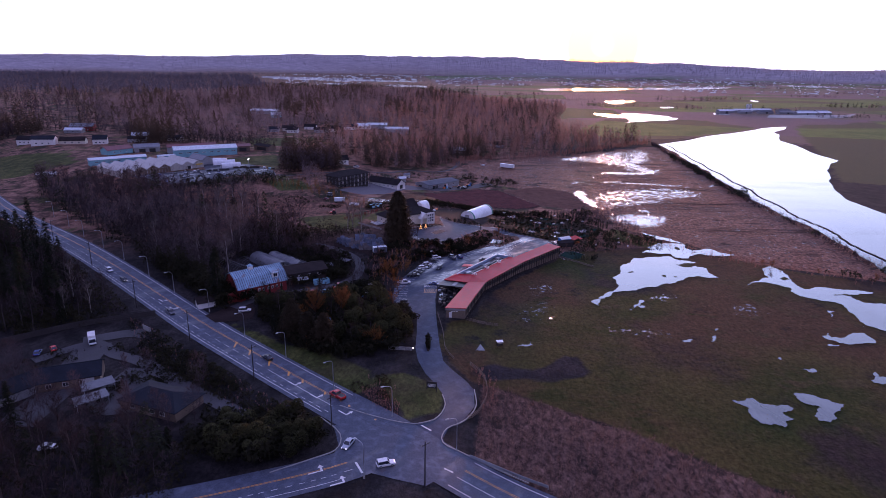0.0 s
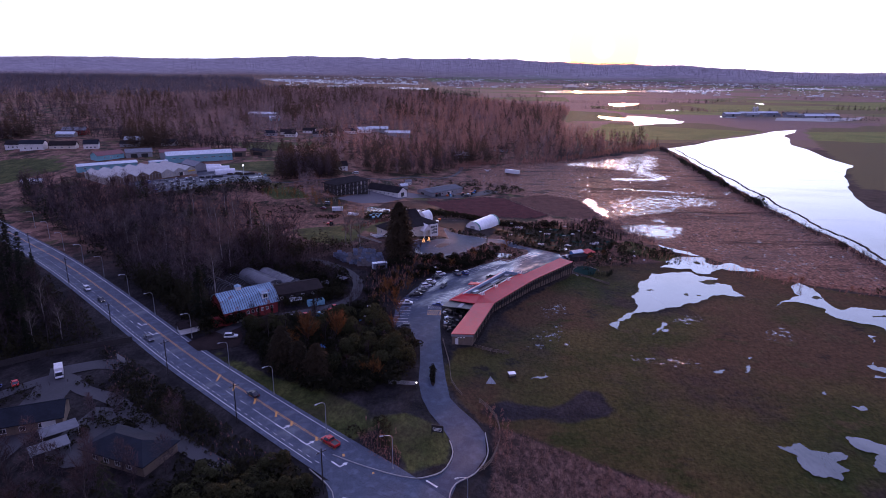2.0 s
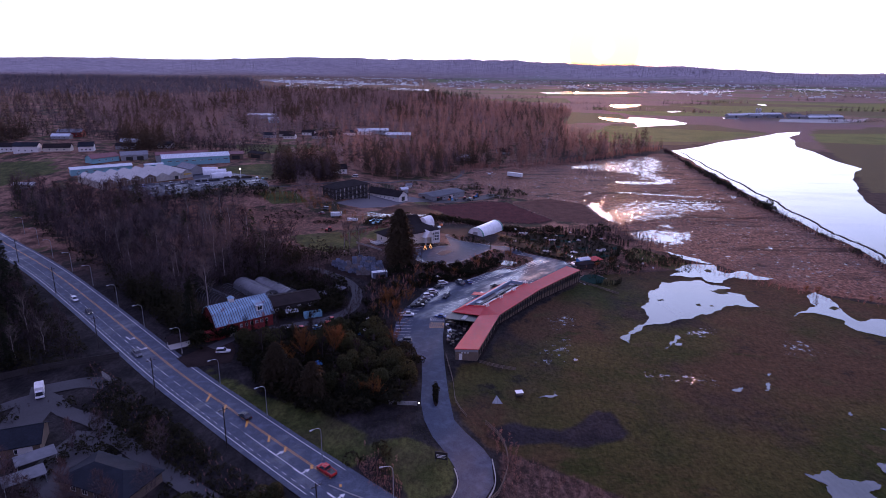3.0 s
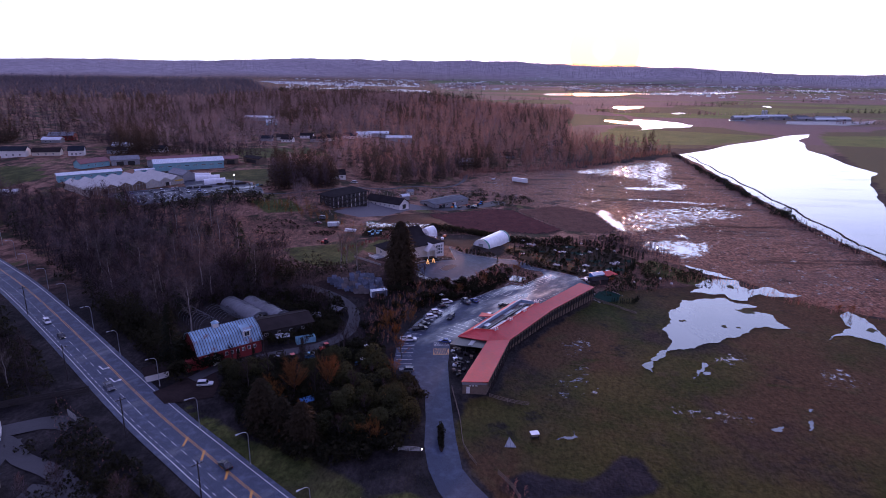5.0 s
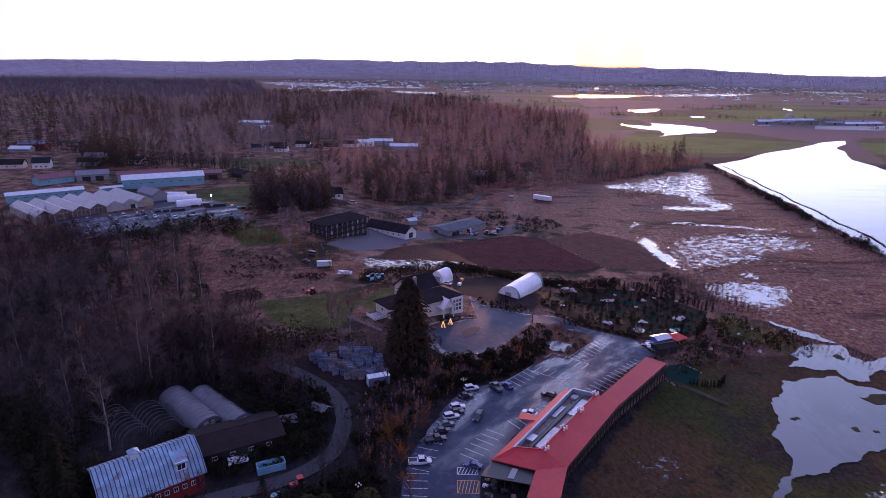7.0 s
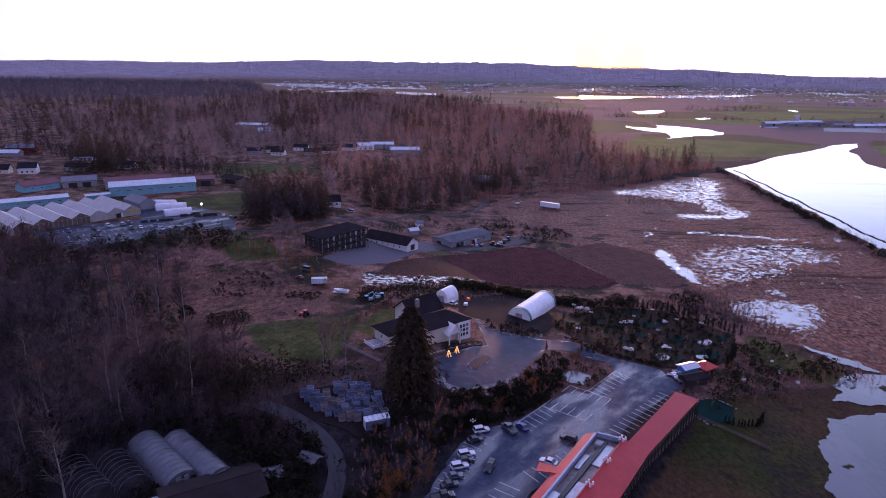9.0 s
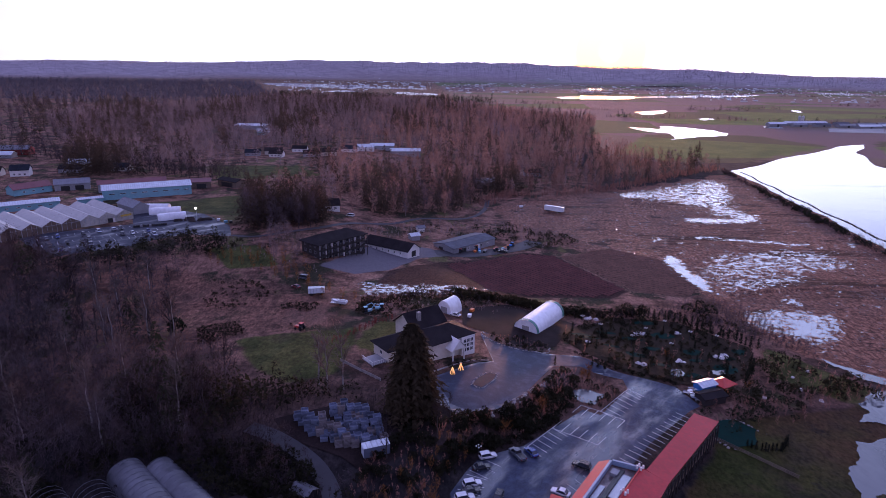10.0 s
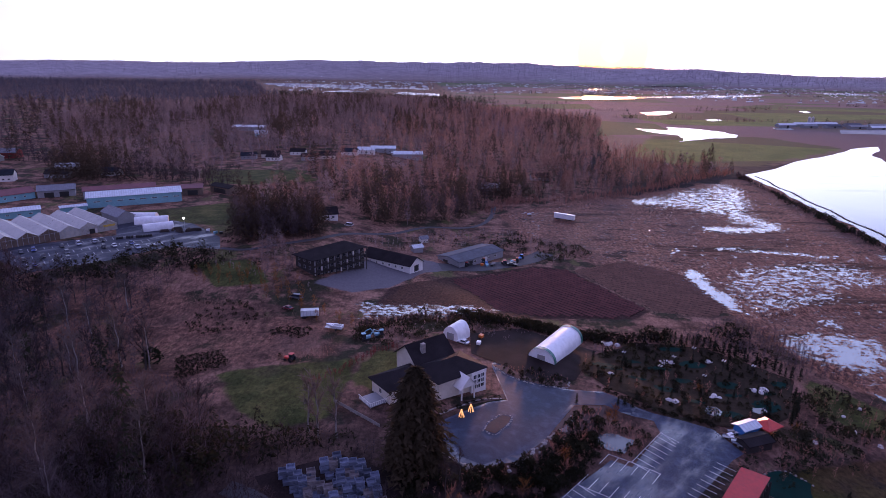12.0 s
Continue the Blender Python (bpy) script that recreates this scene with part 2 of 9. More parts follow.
LAWNS = [
    [(-80, 320), (-62, 323), (-41, 328), (-43, 296), (-54, 290), (-68, 300)],
    [(-196, 494), (-145, 527), (-126, 468), (-149, 472)],
    [(-19, 158), (-10, 160), (0, 153), (0, 141), (-8, 137), (-12, 143), (-15, 148)],
    [(-75, 196), (-54, 180), (-33, 170), (-21, 161), (-19, 152), (-25, 147), (-43, 163), (-65, 183)],
    [(-42, 314), (-35, 309), (-24, 322), (-24, 333), (-36, 333)],
    [(88, 318), (96, 340), (104, 330), (116, 310), (104, 303)],
    [(-122, 406), (-100, 412), (-84, 388), (-104, 384)],
    [(-380, 540), (-320, 520), (-290, 480), (-330, 440), (-420, 480)],
    [(-215, 640), (-140, 655), (-110, 600), (-180, 580)],
]
GREENS = [
    [(178, 862), (271, 1063), (441, 1087), (481, 953), (294, 790), (221, 780)],
    [(420, 690), (560, 1000), (900, 1150), (1500, 900), (900, 400), (500, 420), (330, 500)],
    [(330, 1500), (900, 1900), (1600, 1750), (1300, 1450), (700, 1330), (380, 1260)],
]


def ground_sheet():
    def steps(lo, hi, cell, ends):
        fine = np.arange(lo, hi + 0.1, cell)
        out = []
        for sign, start, stop in ((-1, lo, ends[0]), (1, hi, ends[1])):
            v, d, some = start, cell, []
            while sign * (stop - v) > 0:
                d *= 1.09
                v += sign * d
                some.append(v)
            out.append(some)
        return np.array(sorted(out[0]) + list(fine) + out[1])

    xs, ys = steps(-200, 260, 3.0, (-5500, 5500)), steps(90, 470, 3.0, (-4300, 5600))
    gx, gy = np.meshgrid(xs, ys)
    gz = height(gx, gy)
    far = np.hypot(gx, gy - 80)
    rough = np.random.default_rng(3)
    gz += rough.normal(0, 1, gz.shape) * (0.03 + 0.8 * ss(4500, 4900, far))
    nx, ny = len(xs), len(ys)
    a = (np.arange(ny - 1)[:, None] * nx + np.arange(nx - 1)).ravel()
    mesh = bpy.data.meshes.new("ground")
    mesh.from_pydata(np.stack([gx, gy, gz], -1).reshape(-1, 3).tolist(), [], np.stack([a, a + 1, a + nx + 1, a + nx], 1).tolist())
    mesh.shade_smooth()

    def weigh(name, values):
        mesh.attributes.new(name, "FLOAT", "POINT").data.foreach_set("value", values.ravel().astype(np.float32))

    weigh("pasture", ss(-5, 5, inside(PASTURE, gx, gy)))
    weigh("marsh", np.maximum(ss(-6, 6, inside(MARSH, gx, gy)), 0.55 * ss(-8, 8, inside(BROWN, gx, gy))))
    weigh("soil", ss(-3, 3, inside(TILLED, gx, gy)))
    lawn = np.zeros(gx.shape)
    for p in LAWNS:
        lawn = np.maximum(lawn, ss(-4, 4, inside(p, gx, gy)))
    weigh("lawn", lawn)
    green = np.zeros(gx.shape)
    for p in GREENS:
        green = np.maximum(green, ss(-15, 15, inside(p, gx, gy)))
    weigh("green", green)
    flood = np.zeros(gx.shape)
    for level, soft, patch in (
        (0.74, 9, [(117, 614), (139, 627), (210, 684), (224, 671), (206, 610), (184, 570), (192, 545), (186, 529), (162, 542), (164, 568), (142, 585), (113, 598)]),
        (1.05, 5, [(138, 533), (169, 535), (190, 540), (184, 527), (159, 520), (135, 521)]),
        (1.1, 5, [(112, 598), (122, 592), (140, 606), (138, 622), (118, 616)]),
        (1.25, 3, [(95, 441), (102, 451), (103, 437), (102, 424), (104, 409), (101, 394), (98, 393), (96, 405), (94, 416)]),
        (0.66, 9, [(124, 453), (169, 465), (187, 456), (190, 440), (184, 428), (160, 423), (153, 411), (134, 400), (111, 392), (102, 391), (104, 409), (107, 429)]),
        (1.1, 3, [(129, 487), (161, 480), (191, 472), (190, 468), (159, 476), (127, 483)]),
        (0.86, 6, [(101, 370), (122, 377), (140, 369), (137, 359), (124, 344), (118, 338), (114, 343), (107, 348), (101, 360)]),
        (1.15, 6, [(113, 363), (131, 366), (128, 353), (120, 344), (115, 348)]),
        (0.8, 4, [(125, 386), (140, 393), (134, 382), (122, 379)]),
        (1.1, 3, [(202, 471), (208, 473), (216, 483), (212, 471), (200, 468)]),
        (1.0, 3, [(94, 468), (108, 486), (109, 483), (100, 471)]),
        (0.74, 4, [(-50, 381), (-46, 362), (-17, 365), (10, 386), (-18, 379), (-39, 378)]),
        (0.42, 5, [(28, 206), (40, 206), (46, 222), (34, 226)]),
        (0.42, 5, [(38, 232), (48, 238), (44, 246), (36, 240)]),
        (0.5, 4, [(60, 196), (80, 194), (80, 199), (60, 201)]),
        (0.6, 3, [(88, 226), (96, 232), (92, 236), (84, 230)]),
        (0.55, 4, [(112, 214), (124, 216), (122, 226), (114, 224)]),
    ):
        flood = np.maximum(flood, level * ss(-soft, soft, inside(patch, gx, gy)))
    weigh("flood", np.maximum(flood, 0.22 * ss(-5, 10, inside(MARSH, gx, gy))))
    weigh("upland", ss(255, 330, gy) * ss(-30, 30, 110 - gx))
    weigh("stubble", ss(-3, 3, inside(STUBBLE, gx, gy)))
    weigh("reed", ss(-4, 4, inside(REEDS, gx, gy)))
    weigh("mud", ss(-3, 3, inside([(9, 163), (10, 168), (16, 171), (29, 168), (42, 180), (45, 175), (46, 166), (34, 161), (24, 163), (14, 161)], gx, gy)))
    weigh("grit", ss(-3, 3, inside(GRAVEL_YARD, gx, gy)))
    weigh("plain", ss(700, 900, far) * ss(0.0, 120, gx - 60 + 0.06 * gy))
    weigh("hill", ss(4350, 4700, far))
    return mesh


def ground_material():
    n = Nodes("ground_cover")
    grain, clump, broad, wide = n.noise(1.2, 5), n.noise(0.14, 5), n.noise(0.028, 4), n.noise(0.006, 3)
    speck = n.noise(1.1, 8, 0.82, (1.0, 0.6, 1.0))
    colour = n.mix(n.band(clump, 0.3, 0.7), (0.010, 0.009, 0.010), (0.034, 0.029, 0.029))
    brown = n.mix(n.band(clump, 0.35, 0.65), (0.066, 0.036, 0.027), (0.25, 0.135, 0.098))
    brown = n.mix(n.band(n.noise(0.06, 6, 0.7), 0.50, 0.60), brown, (0.030, 0.028, 0.016))
    brown = n.mix(n.band(n.noise(0.045, 5, 0.7, (1.3, 0.8, 1.0)), 0.56, 0.66), brown, (0.085, 0.080, 0.030))
    colour = n.mix(n.weight("upland"), colour, brown)

    def cover(colour, name, ground, lo=0.35, hi=0.65):
        w = n.calc("ADD", n.weight(name), n.calc("MULTIPLY", n.calc("SUBTRACT", clump, 0.5), 0.9))
        w = n.calc("MULTIPLY", n.band(w, lo, hi), n.band(n.weight(name), 0.02, 0.2))
        return n.mix(w, colour, ground)

    fields = n.add("ShaderNodeTexVoronoi", Scale=0.0045)
    n.link(n.mapped((0.7, 1.6, 1.0)), fields.inputs["Vector"])
    hue = n.add("ShaderNodeSeparateXYZ")
    n.link(fields.outputs["Color"], hue.inputs[0])
    parcel = n.mix(n.band(hue.outputs[0], 0.5, 0.7), (0.15, 0.095, 0.095), (0.075, 0.092, 0.035))
    parcel = n.mix(n.band(hue.outputs[1], 0.75, 0.85), parcel, (0.14, 0.10, 0.075))
    colour = cover(colour, "plain", parcel)
    field = n.mix(n.band(broad, 0.3, 0.7), (0.070, 0.110, 0.022), (0.115, 0.150, 0.036))
    field = n.mix(n.band(hue.outputs[2], 0.45, 0.6), field, (0.070, 0.068, 0.030))
    colour = cover(colour, "green", field)
    turf = n.mix(n.band(broad, 0.32, 0.68), (0.026, 0.033, 0.007), (0.060, 0.047, 0.014))
    turf = n.mix(n.band(n.noise(0.013, 5), 0.43, 0.56), turf, (0.062, 0.034, 0.017))
    turf = n.mix(n.band(clump, 0.54, 0.74), turf, (0.056, 0.043, 0.018))
    turf = n.mix(n.band(n.noise(0.036, 6, 0.7, (0.7, 1.2, 1.0)), 0.56, 0.68), turf, (0.024, 0.030, 0.006))
    turf = n.mix(n.band(n.noise(0.05, 6, 0.72), 0.56, 0.68), turf, (0.017, 0.014, 0.012))
    turf = n.mix(n.band(n.noise(0.021, 5, 0.65, (1.0, 0.7, 1.0)), 0.52, 0.66), turf, (0.028, 0.019, 0.017))
    colour = cover(colour, "pasture", turf)
    tuft = n.noise(0.8, 8, 0.8, (1.0, 0.55, 1.0))
    straw = n.mix(n.band(tuft, 0.36, 0.66), (0.062, 0.028, 0.021), (0.30, 0.150, 0.100))
    straw = n.mix(n.band(broad, 0.48, 0.70), straw, (0.115, 0.066, 0.052))
    straw = n.mix(n.band(n.noise(0.055, 6, 0.75, (1.0, 1.6, 1.0)), 0.57, 0.64), straw, (0.042, 0.026, 0.020))
    straw = n.mix(n.band(n.noise(0.045, 6, 0.7, (0.3, 1.5, 1.0)), 0.53, 0.64), straw, (0.055, 0.028, 0.020))
    colour = cover(colour, "marsh", straw)
    rushes = n.mix(n.band(tuft, 0.36, 0.66), (0.030, 0.018, 0.016), (0.165, 0.098, 0.078))
    rushes = n.mix(n.band(n.noise(0.07, 6, 0.75), 0.54, 0.62), rushes, (0.032, 0.022, 0.019))
    colour = cover(colour, "reed", rushes)
    tilth = n.mix(n.band(grain, 0.3, 0.7), (0.024, 0.011, 0.010), (0.055, 0.026, 0.021))
    colour = cover(colour, "soil", tilth)
    colour = cover(colour, "stubble", n.mix(n.band(speck, 0.35, 0.65), (0.065, 0.034, 0.023), (0.150, 0.080, 0.054)))
    mown = n.mix(n.band(clump, 0.35, 0.65), (0.034, 0.042, 0.012), (0.076, 0.078, 0.024))
    mown = n.mix(n.band(broad, 0.52, 0.68), mown, (0.044, 0.036, 0.020))
    colour = cover(colour, "lawn", mown)
    # ridge ground: the pale mauve base colour holds the haze of distance
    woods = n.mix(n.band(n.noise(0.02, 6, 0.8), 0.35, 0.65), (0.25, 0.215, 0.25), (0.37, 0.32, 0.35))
    # shallow water standing among the tufts
    pool = n.calc("ADD", n.calc("MULTIPLY", n.weight("flood"), 0.52), n.calc("MULTIPLY", n.calc("SUBTRACT", n.noise(0.55, 9, 0.78, (0.8, 1.0, 1.0)), 0.5), 2.6))
    pool = n.calc("MULTIPLY", n.band(pool, 0.37, 0.40), n.band(n.weight("flood"), 0.08, 0.25))
    spots = n.calc("MULTIPLY", n.band(n.noise(0.11, 5, 0.7), 0.715, 0.735), n.band(n.weight("pasture"), 0.6, 0.9))
    pool = n.calc("MAXIMUM", pool, spots)
    colour = cover(colour, "mud", n.mix(n.band(clump, 0.4, 0.7), (0.011, 0.011, 0.016), (0.024, 0.021, 0.026)), 0.3, 0.75)
    lively = n.add("ShaderNodeVectorMath")
    lively.operation = "SCALE"
    n.link(colour, lively.inputs[0]), n.link(n.band(speck, 0.34, 0.66, 0.55, 1.5), lively.inputs["Scale"])
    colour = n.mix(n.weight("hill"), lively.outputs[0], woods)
    colour = cover(colour, "grit", n.mix(n.band(speck, 0.35, 0.65), (0.115, 0.108, 0.122), (0.145, 0.135, 0.150)))
    colour = n.mix(pool, colour, (0.16, 0.175, 0.20))
    rough = n.calc("SUBTRACT", 0.95, n.calc("MULTIPLY", pool, 0.81))
    bump = n.calc("MULTIPLY", n.calc("SUBTRACT", n.calc("ADD", n.calc("MULTIPLY", grain, 0.5), clump), 0.75), n.calc("SUBTRACT", 1.0, pool))
    return n.finish(colour, rough, bump, 0.28, spec=n.band(pool, 0, 1, 0.05, 0.5), ior=1.75)


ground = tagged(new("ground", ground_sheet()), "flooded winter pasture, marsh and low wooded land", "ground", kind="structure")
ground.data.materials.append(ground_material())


# ---------------------------------------------------------------- mesh helpers
class Shape:
    """Vertices and faces gathered for one mesh."""

    def __init__(self):
        self.v, self.f = [], []

    def poly(self, *pts):
        k = len(self.v)
        self.v += [tuple(p) for p in pts]
        self.f.append(tuple(range(k, k + len(pts))))
        return self

    def box(self, x0, x1, y0, y1, z0, z1):
        k = len(self.v)
        self.v += [(x, y, z) for z in (z0, z1) for x, y in ((x0, y0), (x1, y0), (x1, y1), (x0, y1))]
        self.f += [tuple(k + i for i in q) for q in ((3, 2, 1, 0), (4, 5, 6, 7), (0, 1, 5, 4), (1, 2, 6, 5), (2, 3, 7, 6), (3, 0, 4, 7))]
        return self

    def slab(self, pts, thick):
        """A plate of the given top outline (anticlockwise from above), thick metres deep."""
        k, n = len(self.v), len(pts)
        self.v += [tuple(p) for p in pts] + [(p[0], p[1], p[2] - thick) for p in pts]
        self.f.append(tuple(range(k, k + n)))
        self.f.append(tuple(range(k + 2 * n - 1, k + n - 1, -1)))
        self.f += [(k + i, k + n + i, k + n + (i + 1) % n, k + (i + 1) % n) for i in range(n)]
        return self

    def loft(self, rings, caps=True):
        k, n = len(self.v), len(rings[0])
        for r in rings:
            self.v += [tuple(p) for p in r]
        for j in range(len(rings) - 1):
            a = k + j * n
            self.f += [(a + i, a + (i + 1) % n, a + n + (i + 1) % n, a + n + i) for i in range(n)]
        if caps:
            self.f.append(tuple(range(k + n - 1, k - 1, -1)))
            self.f.append(tuple(range(k + (len(rings) - 1) * n, k + len(rings) * n)))
        return self

    def rod(self, a, b, r0, r1=None, n=6, caps=True):
        a, b = Vector(a), Vector(b)
        r1 = r0 if r1 is None else r1
        d = (b - a).normalized()
        s = d.cross(Vector((0, 0, 1)) if abs(d.z) < 0.95 else Vector((1, 0, 0))).normalized()
        u = s.cross(d)
        ring = [(math.cos(2 * math.pi * i / n), math.sin(2 * math.pi * i / n)) for i in range(n)]
        return self.loft([[a + r0 * (c * s + q * u) for c, q in ring], [b + r1 * (c * s + q * u) for c, q in ring]][::-1], caps)

    def pipe(self, pts, r, n=6):
        """One bent tube through the points."""
        p = [Vector(q) for q in pts]
        rings = []
        for i, c in enumerate(p):
            d = (p[min(i + 1, len(p) - 1)] - p[max(i - 1, 0)]).normalized()
            s = d.cross(Vector((0, 0, 1)) if abs(d.z) < 0.95 else Vector((0.3, 1, 0))).normalized()
            if rings and s.dot(last) < 0:
                s = -s
            last, u = s, s.cross(d)
            rings.append([c + r * (math.cos(2 * math.pi * k / n) * s - math.sin(2 * math.pi * k / n) * u) for k in range(n)])
        return self.loft(rings)

    def mesh(self, name, material=None, smooth=False):
        me = bpy.data.meshes.new(name)
        me.from_pydata(self.v, [], self.f)
        if material:
            me.materials.append(material)
        if smooth:
            me.shade_smooth()
        me.update()
        return me


def part(name, shape, material, parent, label="", smooth=False):
    ob = new(name, shape.mesh(name, material, smooth))
    ob.parent = parent
    return tagged(ob, label) if label else ob


def thing(name, label, category, m, group="", kind=""):
    ob = new(name)
    ob.empty_display_size = 0.5
    ob.matrix_basis = m
    return tagged(ob, label, category, group, kind)


def solo(name, shape, material, label, category, m=None, group="", kind="", smooth=False):
    ob = new(name, shape.mesh(name, material, smooth))
    if m is not None:
        ob.matrix_basis = m
    return tagged(ob, label, category, group, kind)


def on_ground(x, y, turn=0.0, lift=0.0):
    return pose(x, y, hz(x, y) + lift, 0, 0, turn)


def smooth_line(pts, step=3.0):
    """A gliding line through the given points, at about even steps."""
    p = np.array(pts, float)
    p = np.vstack([2 * p[0] - p[1], p, 2 * p[-1] - p[-2]])
    out = []
    for a, b, c, d in zip(p, p[1:], p[2:], p[3:]):
        n = max(2, int(np.linalg.norm(c - b) / step))
        for t in np.arange(n) / n:
            out.append(0.5 * (2 * b + (c - a) * t + (2 * a - 5 * b + 4 * c - d) * t * t + (3 * b - a - 3 * c + d) * t**3))
    return np.array(out + [p[-2]])


def sideways(line):
    d = np.gradient(line, axis=0)
    d /= np.linalg.norm(d, axis=1)[:, None]
    return np.stack([d[:, 1], -d[:, 0]], 1)  # to the right of the way


def ribbon(line, left, right, lift, across=4):
    """A strip laid over the land along a line, from left to right of it in metres."""
    n = sideways(line)
    s = Shape()
    for k in range(across + 1):
        p = line + n * (left + (right - left) * k / across)
        s.v += [(x, y, z + lift) for (x, y), z in zip(p, height(p[:, 0], p[:, 1]))]
    m = len(line)
    for k in range(across):
        s.f += [(k * m + i, (k + 1) * m + i, (k + 1) * m + i + 1, k * m + i + 1) for i in range(m - 1)]
    return s


def fill(outline, lift, cell=3.0, level=None):
    """A sheet over the land within an outline."""
    bm = bmesh.new()
    vs = [bm.verts.new((x, y, 0)) for x, y in outline]
    es = [bm.edges.new((vs[i], vs[(i + 1) % len(vs)])) for i in range(len(vs))]
    bmesh.ops.triangle_fill(bm, use_beauty=True, edges=es)
    lo, hi = np.min(outline, 0), np.max(outline, 0)
    if level is None:
        for axis in (0, 1):
            for v in np.arange(lo[axis] + cell, hi[axis], cell):
                co, no = [0, 0, 0], [0, 0, 0]
                co[axis], no[axis] = v, 1
                bmesh.ops.bisect_plane(bm, geom=bm.verts[:] + bm.edges[:] + bm.faces[:], plane_co=co, plane_no=no)
    bm.verts.index_update()
    s = Shape()
    xy = np.array([v.co[:2] for v in bm.verts])
    z = np.full(len(xy), level) if level is not None else height(xy[:, 0], xy[:, 1]) + lift
    s.v = [(*p, q) for p, q in zip(xy.tolist(), z.tolist())]
    for f in bm.faces:
        ids = [v.index for v in f.verts]
        s.f.append(tuple(ids if f.normal.z >= 0 else ids[::-1]))
    bm.free()
    for i, f in enumerate(s.f):
        a, b, c = (s.v[k] for k in f[:3])
        if (b[0] - a[0]) * (c[1] - a[1]) - (b[1] - a[1]) * (c[0] - a[0]) < 0:
            s.f[i] = f[::-1]
    return s


def ragged(outline, rounds=4, amount=0.22, seed=1):
    """A natural shoreline: each edge split again and again, its middle pushed aside."""
    rng = random.Random(seed)
    p = [Vector(q) for q in outline]
    for _ in range(rounds):
        out = []
        for a, b in zip(p, p[1:] + p[:1]):
            d = b - a
            out += [a, (a + b) / 2 + Vector((d.y, -d.x)) * rng.uniform(-amount, amount)]
        p = out
    return [tuple(q) for q in p]


# ---------------------------------------------------------------- palette
ASPHALT = wet_asphalt("road_asphalt", (0.072, 0.084, 0.114), 0.10, 0.6, 0.36)
LOT = wet_asphalt("car_park_asphalt", (0.042, 0.052, 0.082), 0.20, 0.62, 0.20, 190.0)
DRIVE = wet_asphalt("yard_asphalt", (0.042, 0.046, 0.062), 0.12, 0.6, 0.22)
FORECOURT = wet_asphalt("forecourt_asphalt", (0.036, 0.044, 0.068), -0.05, 0.6, 0.45)
GRAVEL = surface("gravel_track", (0.038, 0.036, 0.042), 0.8, 3.0, 0.12, 0.35, depth=0.05)
DARK_SOIL = surface("dark_wet_yard_soil", (0.026, 0.018, 0.017), 0.9, 2.0, 0.15, 0.5, depth=0.08, spec=0.06)
CONCRETE = surface("kerb_concrete", (0.30, 0.29, 0.28), 0.7, 4.0, 0.4, 0.2)
WHITE_LINE = surface("white_road_paint", (0.62, 0.62, 0.62), 0.45, 3.0, 0.6, 0.3)
YELLOW_LINE = surface("yellow_road_paint", (0.62, 0.28, 0.05), 0.45, 3.0, 0.6, 0.3)
WATER = water_surface("still_water")
DARK_WATER = water_surface("dark_ditch_water", 0.9)
RIVER_WATER = water_surface("silty_river_water", 0.5, 1.30)
RED_ROOF = surface("red_roof_sheet", (0.46, 0.036, 0.038), 0.5, 1.4, 0.10, 0.22, depth=0.01, spec=0.25)
TIMBER = surface("weathered_timber", (0.16, 0.115, 0.085), 0.8, 3.0, 0.3, 0.35)
DARK_TIMBER = surface("dark_stained_timber", (0.030, 0.024, 0.024), 0.7, 3.0, 0.3, 0.35)
WHITE_WALL = surface("white_painted_wall", (0.72, 0.70, 0.67), 0.6, 1.5, 0.25, 0.10)
CREAM_WALL = surface("cream_render_wall", (0.62, 0.56, 0.47), 0.75, 1.5, 0.25, 0.12)
GREY_WALL = surface("grey_siding_wall", (0.27, 0.27, 0.28), 0.65, 1.5, 0.25, 0.15)
TEAL_WALL = surface("pale_teal_wall", (0.20, 0.42, 0.47), 0.6, 1.2, 0.2, 0.15)
BARN_RED = surface("faded_red_boards", (0.22, 0.020, 0.020), 0.7, 3.0, 0.3, 0.25)
DARK_ROOF = surface("dark_shingle_roof", (0.022, 0.018, 0.020), 0.9, 3.0, 0.3, 0.35, spec=0.1)
BROWN_ROOF = surface("brown_shingle_roof", (0.028, 0.021, 0.021), 0.85, 3.0, 0.3, 0.35, spec=0.1)
BLUE_ROOF = surface("slate_blue_roof", (0.020, 0.024, 0.033), 0.8, 3.0, 0.3, 0.35, spec=0.1)
MAROON_ROOF = surface("maroon_sheet_roof", (0.17, 0.05, 0.055), 0.5, 2.0, 0.3, 0.25)
TIN_ROOF = ribbed("rusted_tin_roof", (0.24, 0.40, 0.52), 40.0, 0, 0.42, 0.1, 0.22, (0.22, 0.075, 0.050))
SEAM = surface("dark_roof_seam", (0.055, 0.055, 0.075), 0.6, 3.0, 0.4, 0.3)
PALE_ROOF = ribbed("pale_sheet_roof", (0.60, 0.66, 0.70), 1.2, 0, 0.4, 0.0, 0.12)
GREY_ROOF = ribbed("grey_sheet_roof", (0.15, 0.155, 0.185), 1.0, 0, 0.45, 0.0, 0.2)
SLATE_SHEET = surface("slate_grey_sheet", (0.085, 0.092, 0.115), 0.75, 1.2, 0.3, 0.3, spec=0.15)
PLASTIC = surface("clouded_plastic_film", (0.36, 0.34, 0.31), 0.32, 0.8, 0.2, 0.18)
WHITE_FILM = surface("white_plastic_film", (0.74, 0.76, 0.78), 0.35, 0.8, 0.2, 0.12)
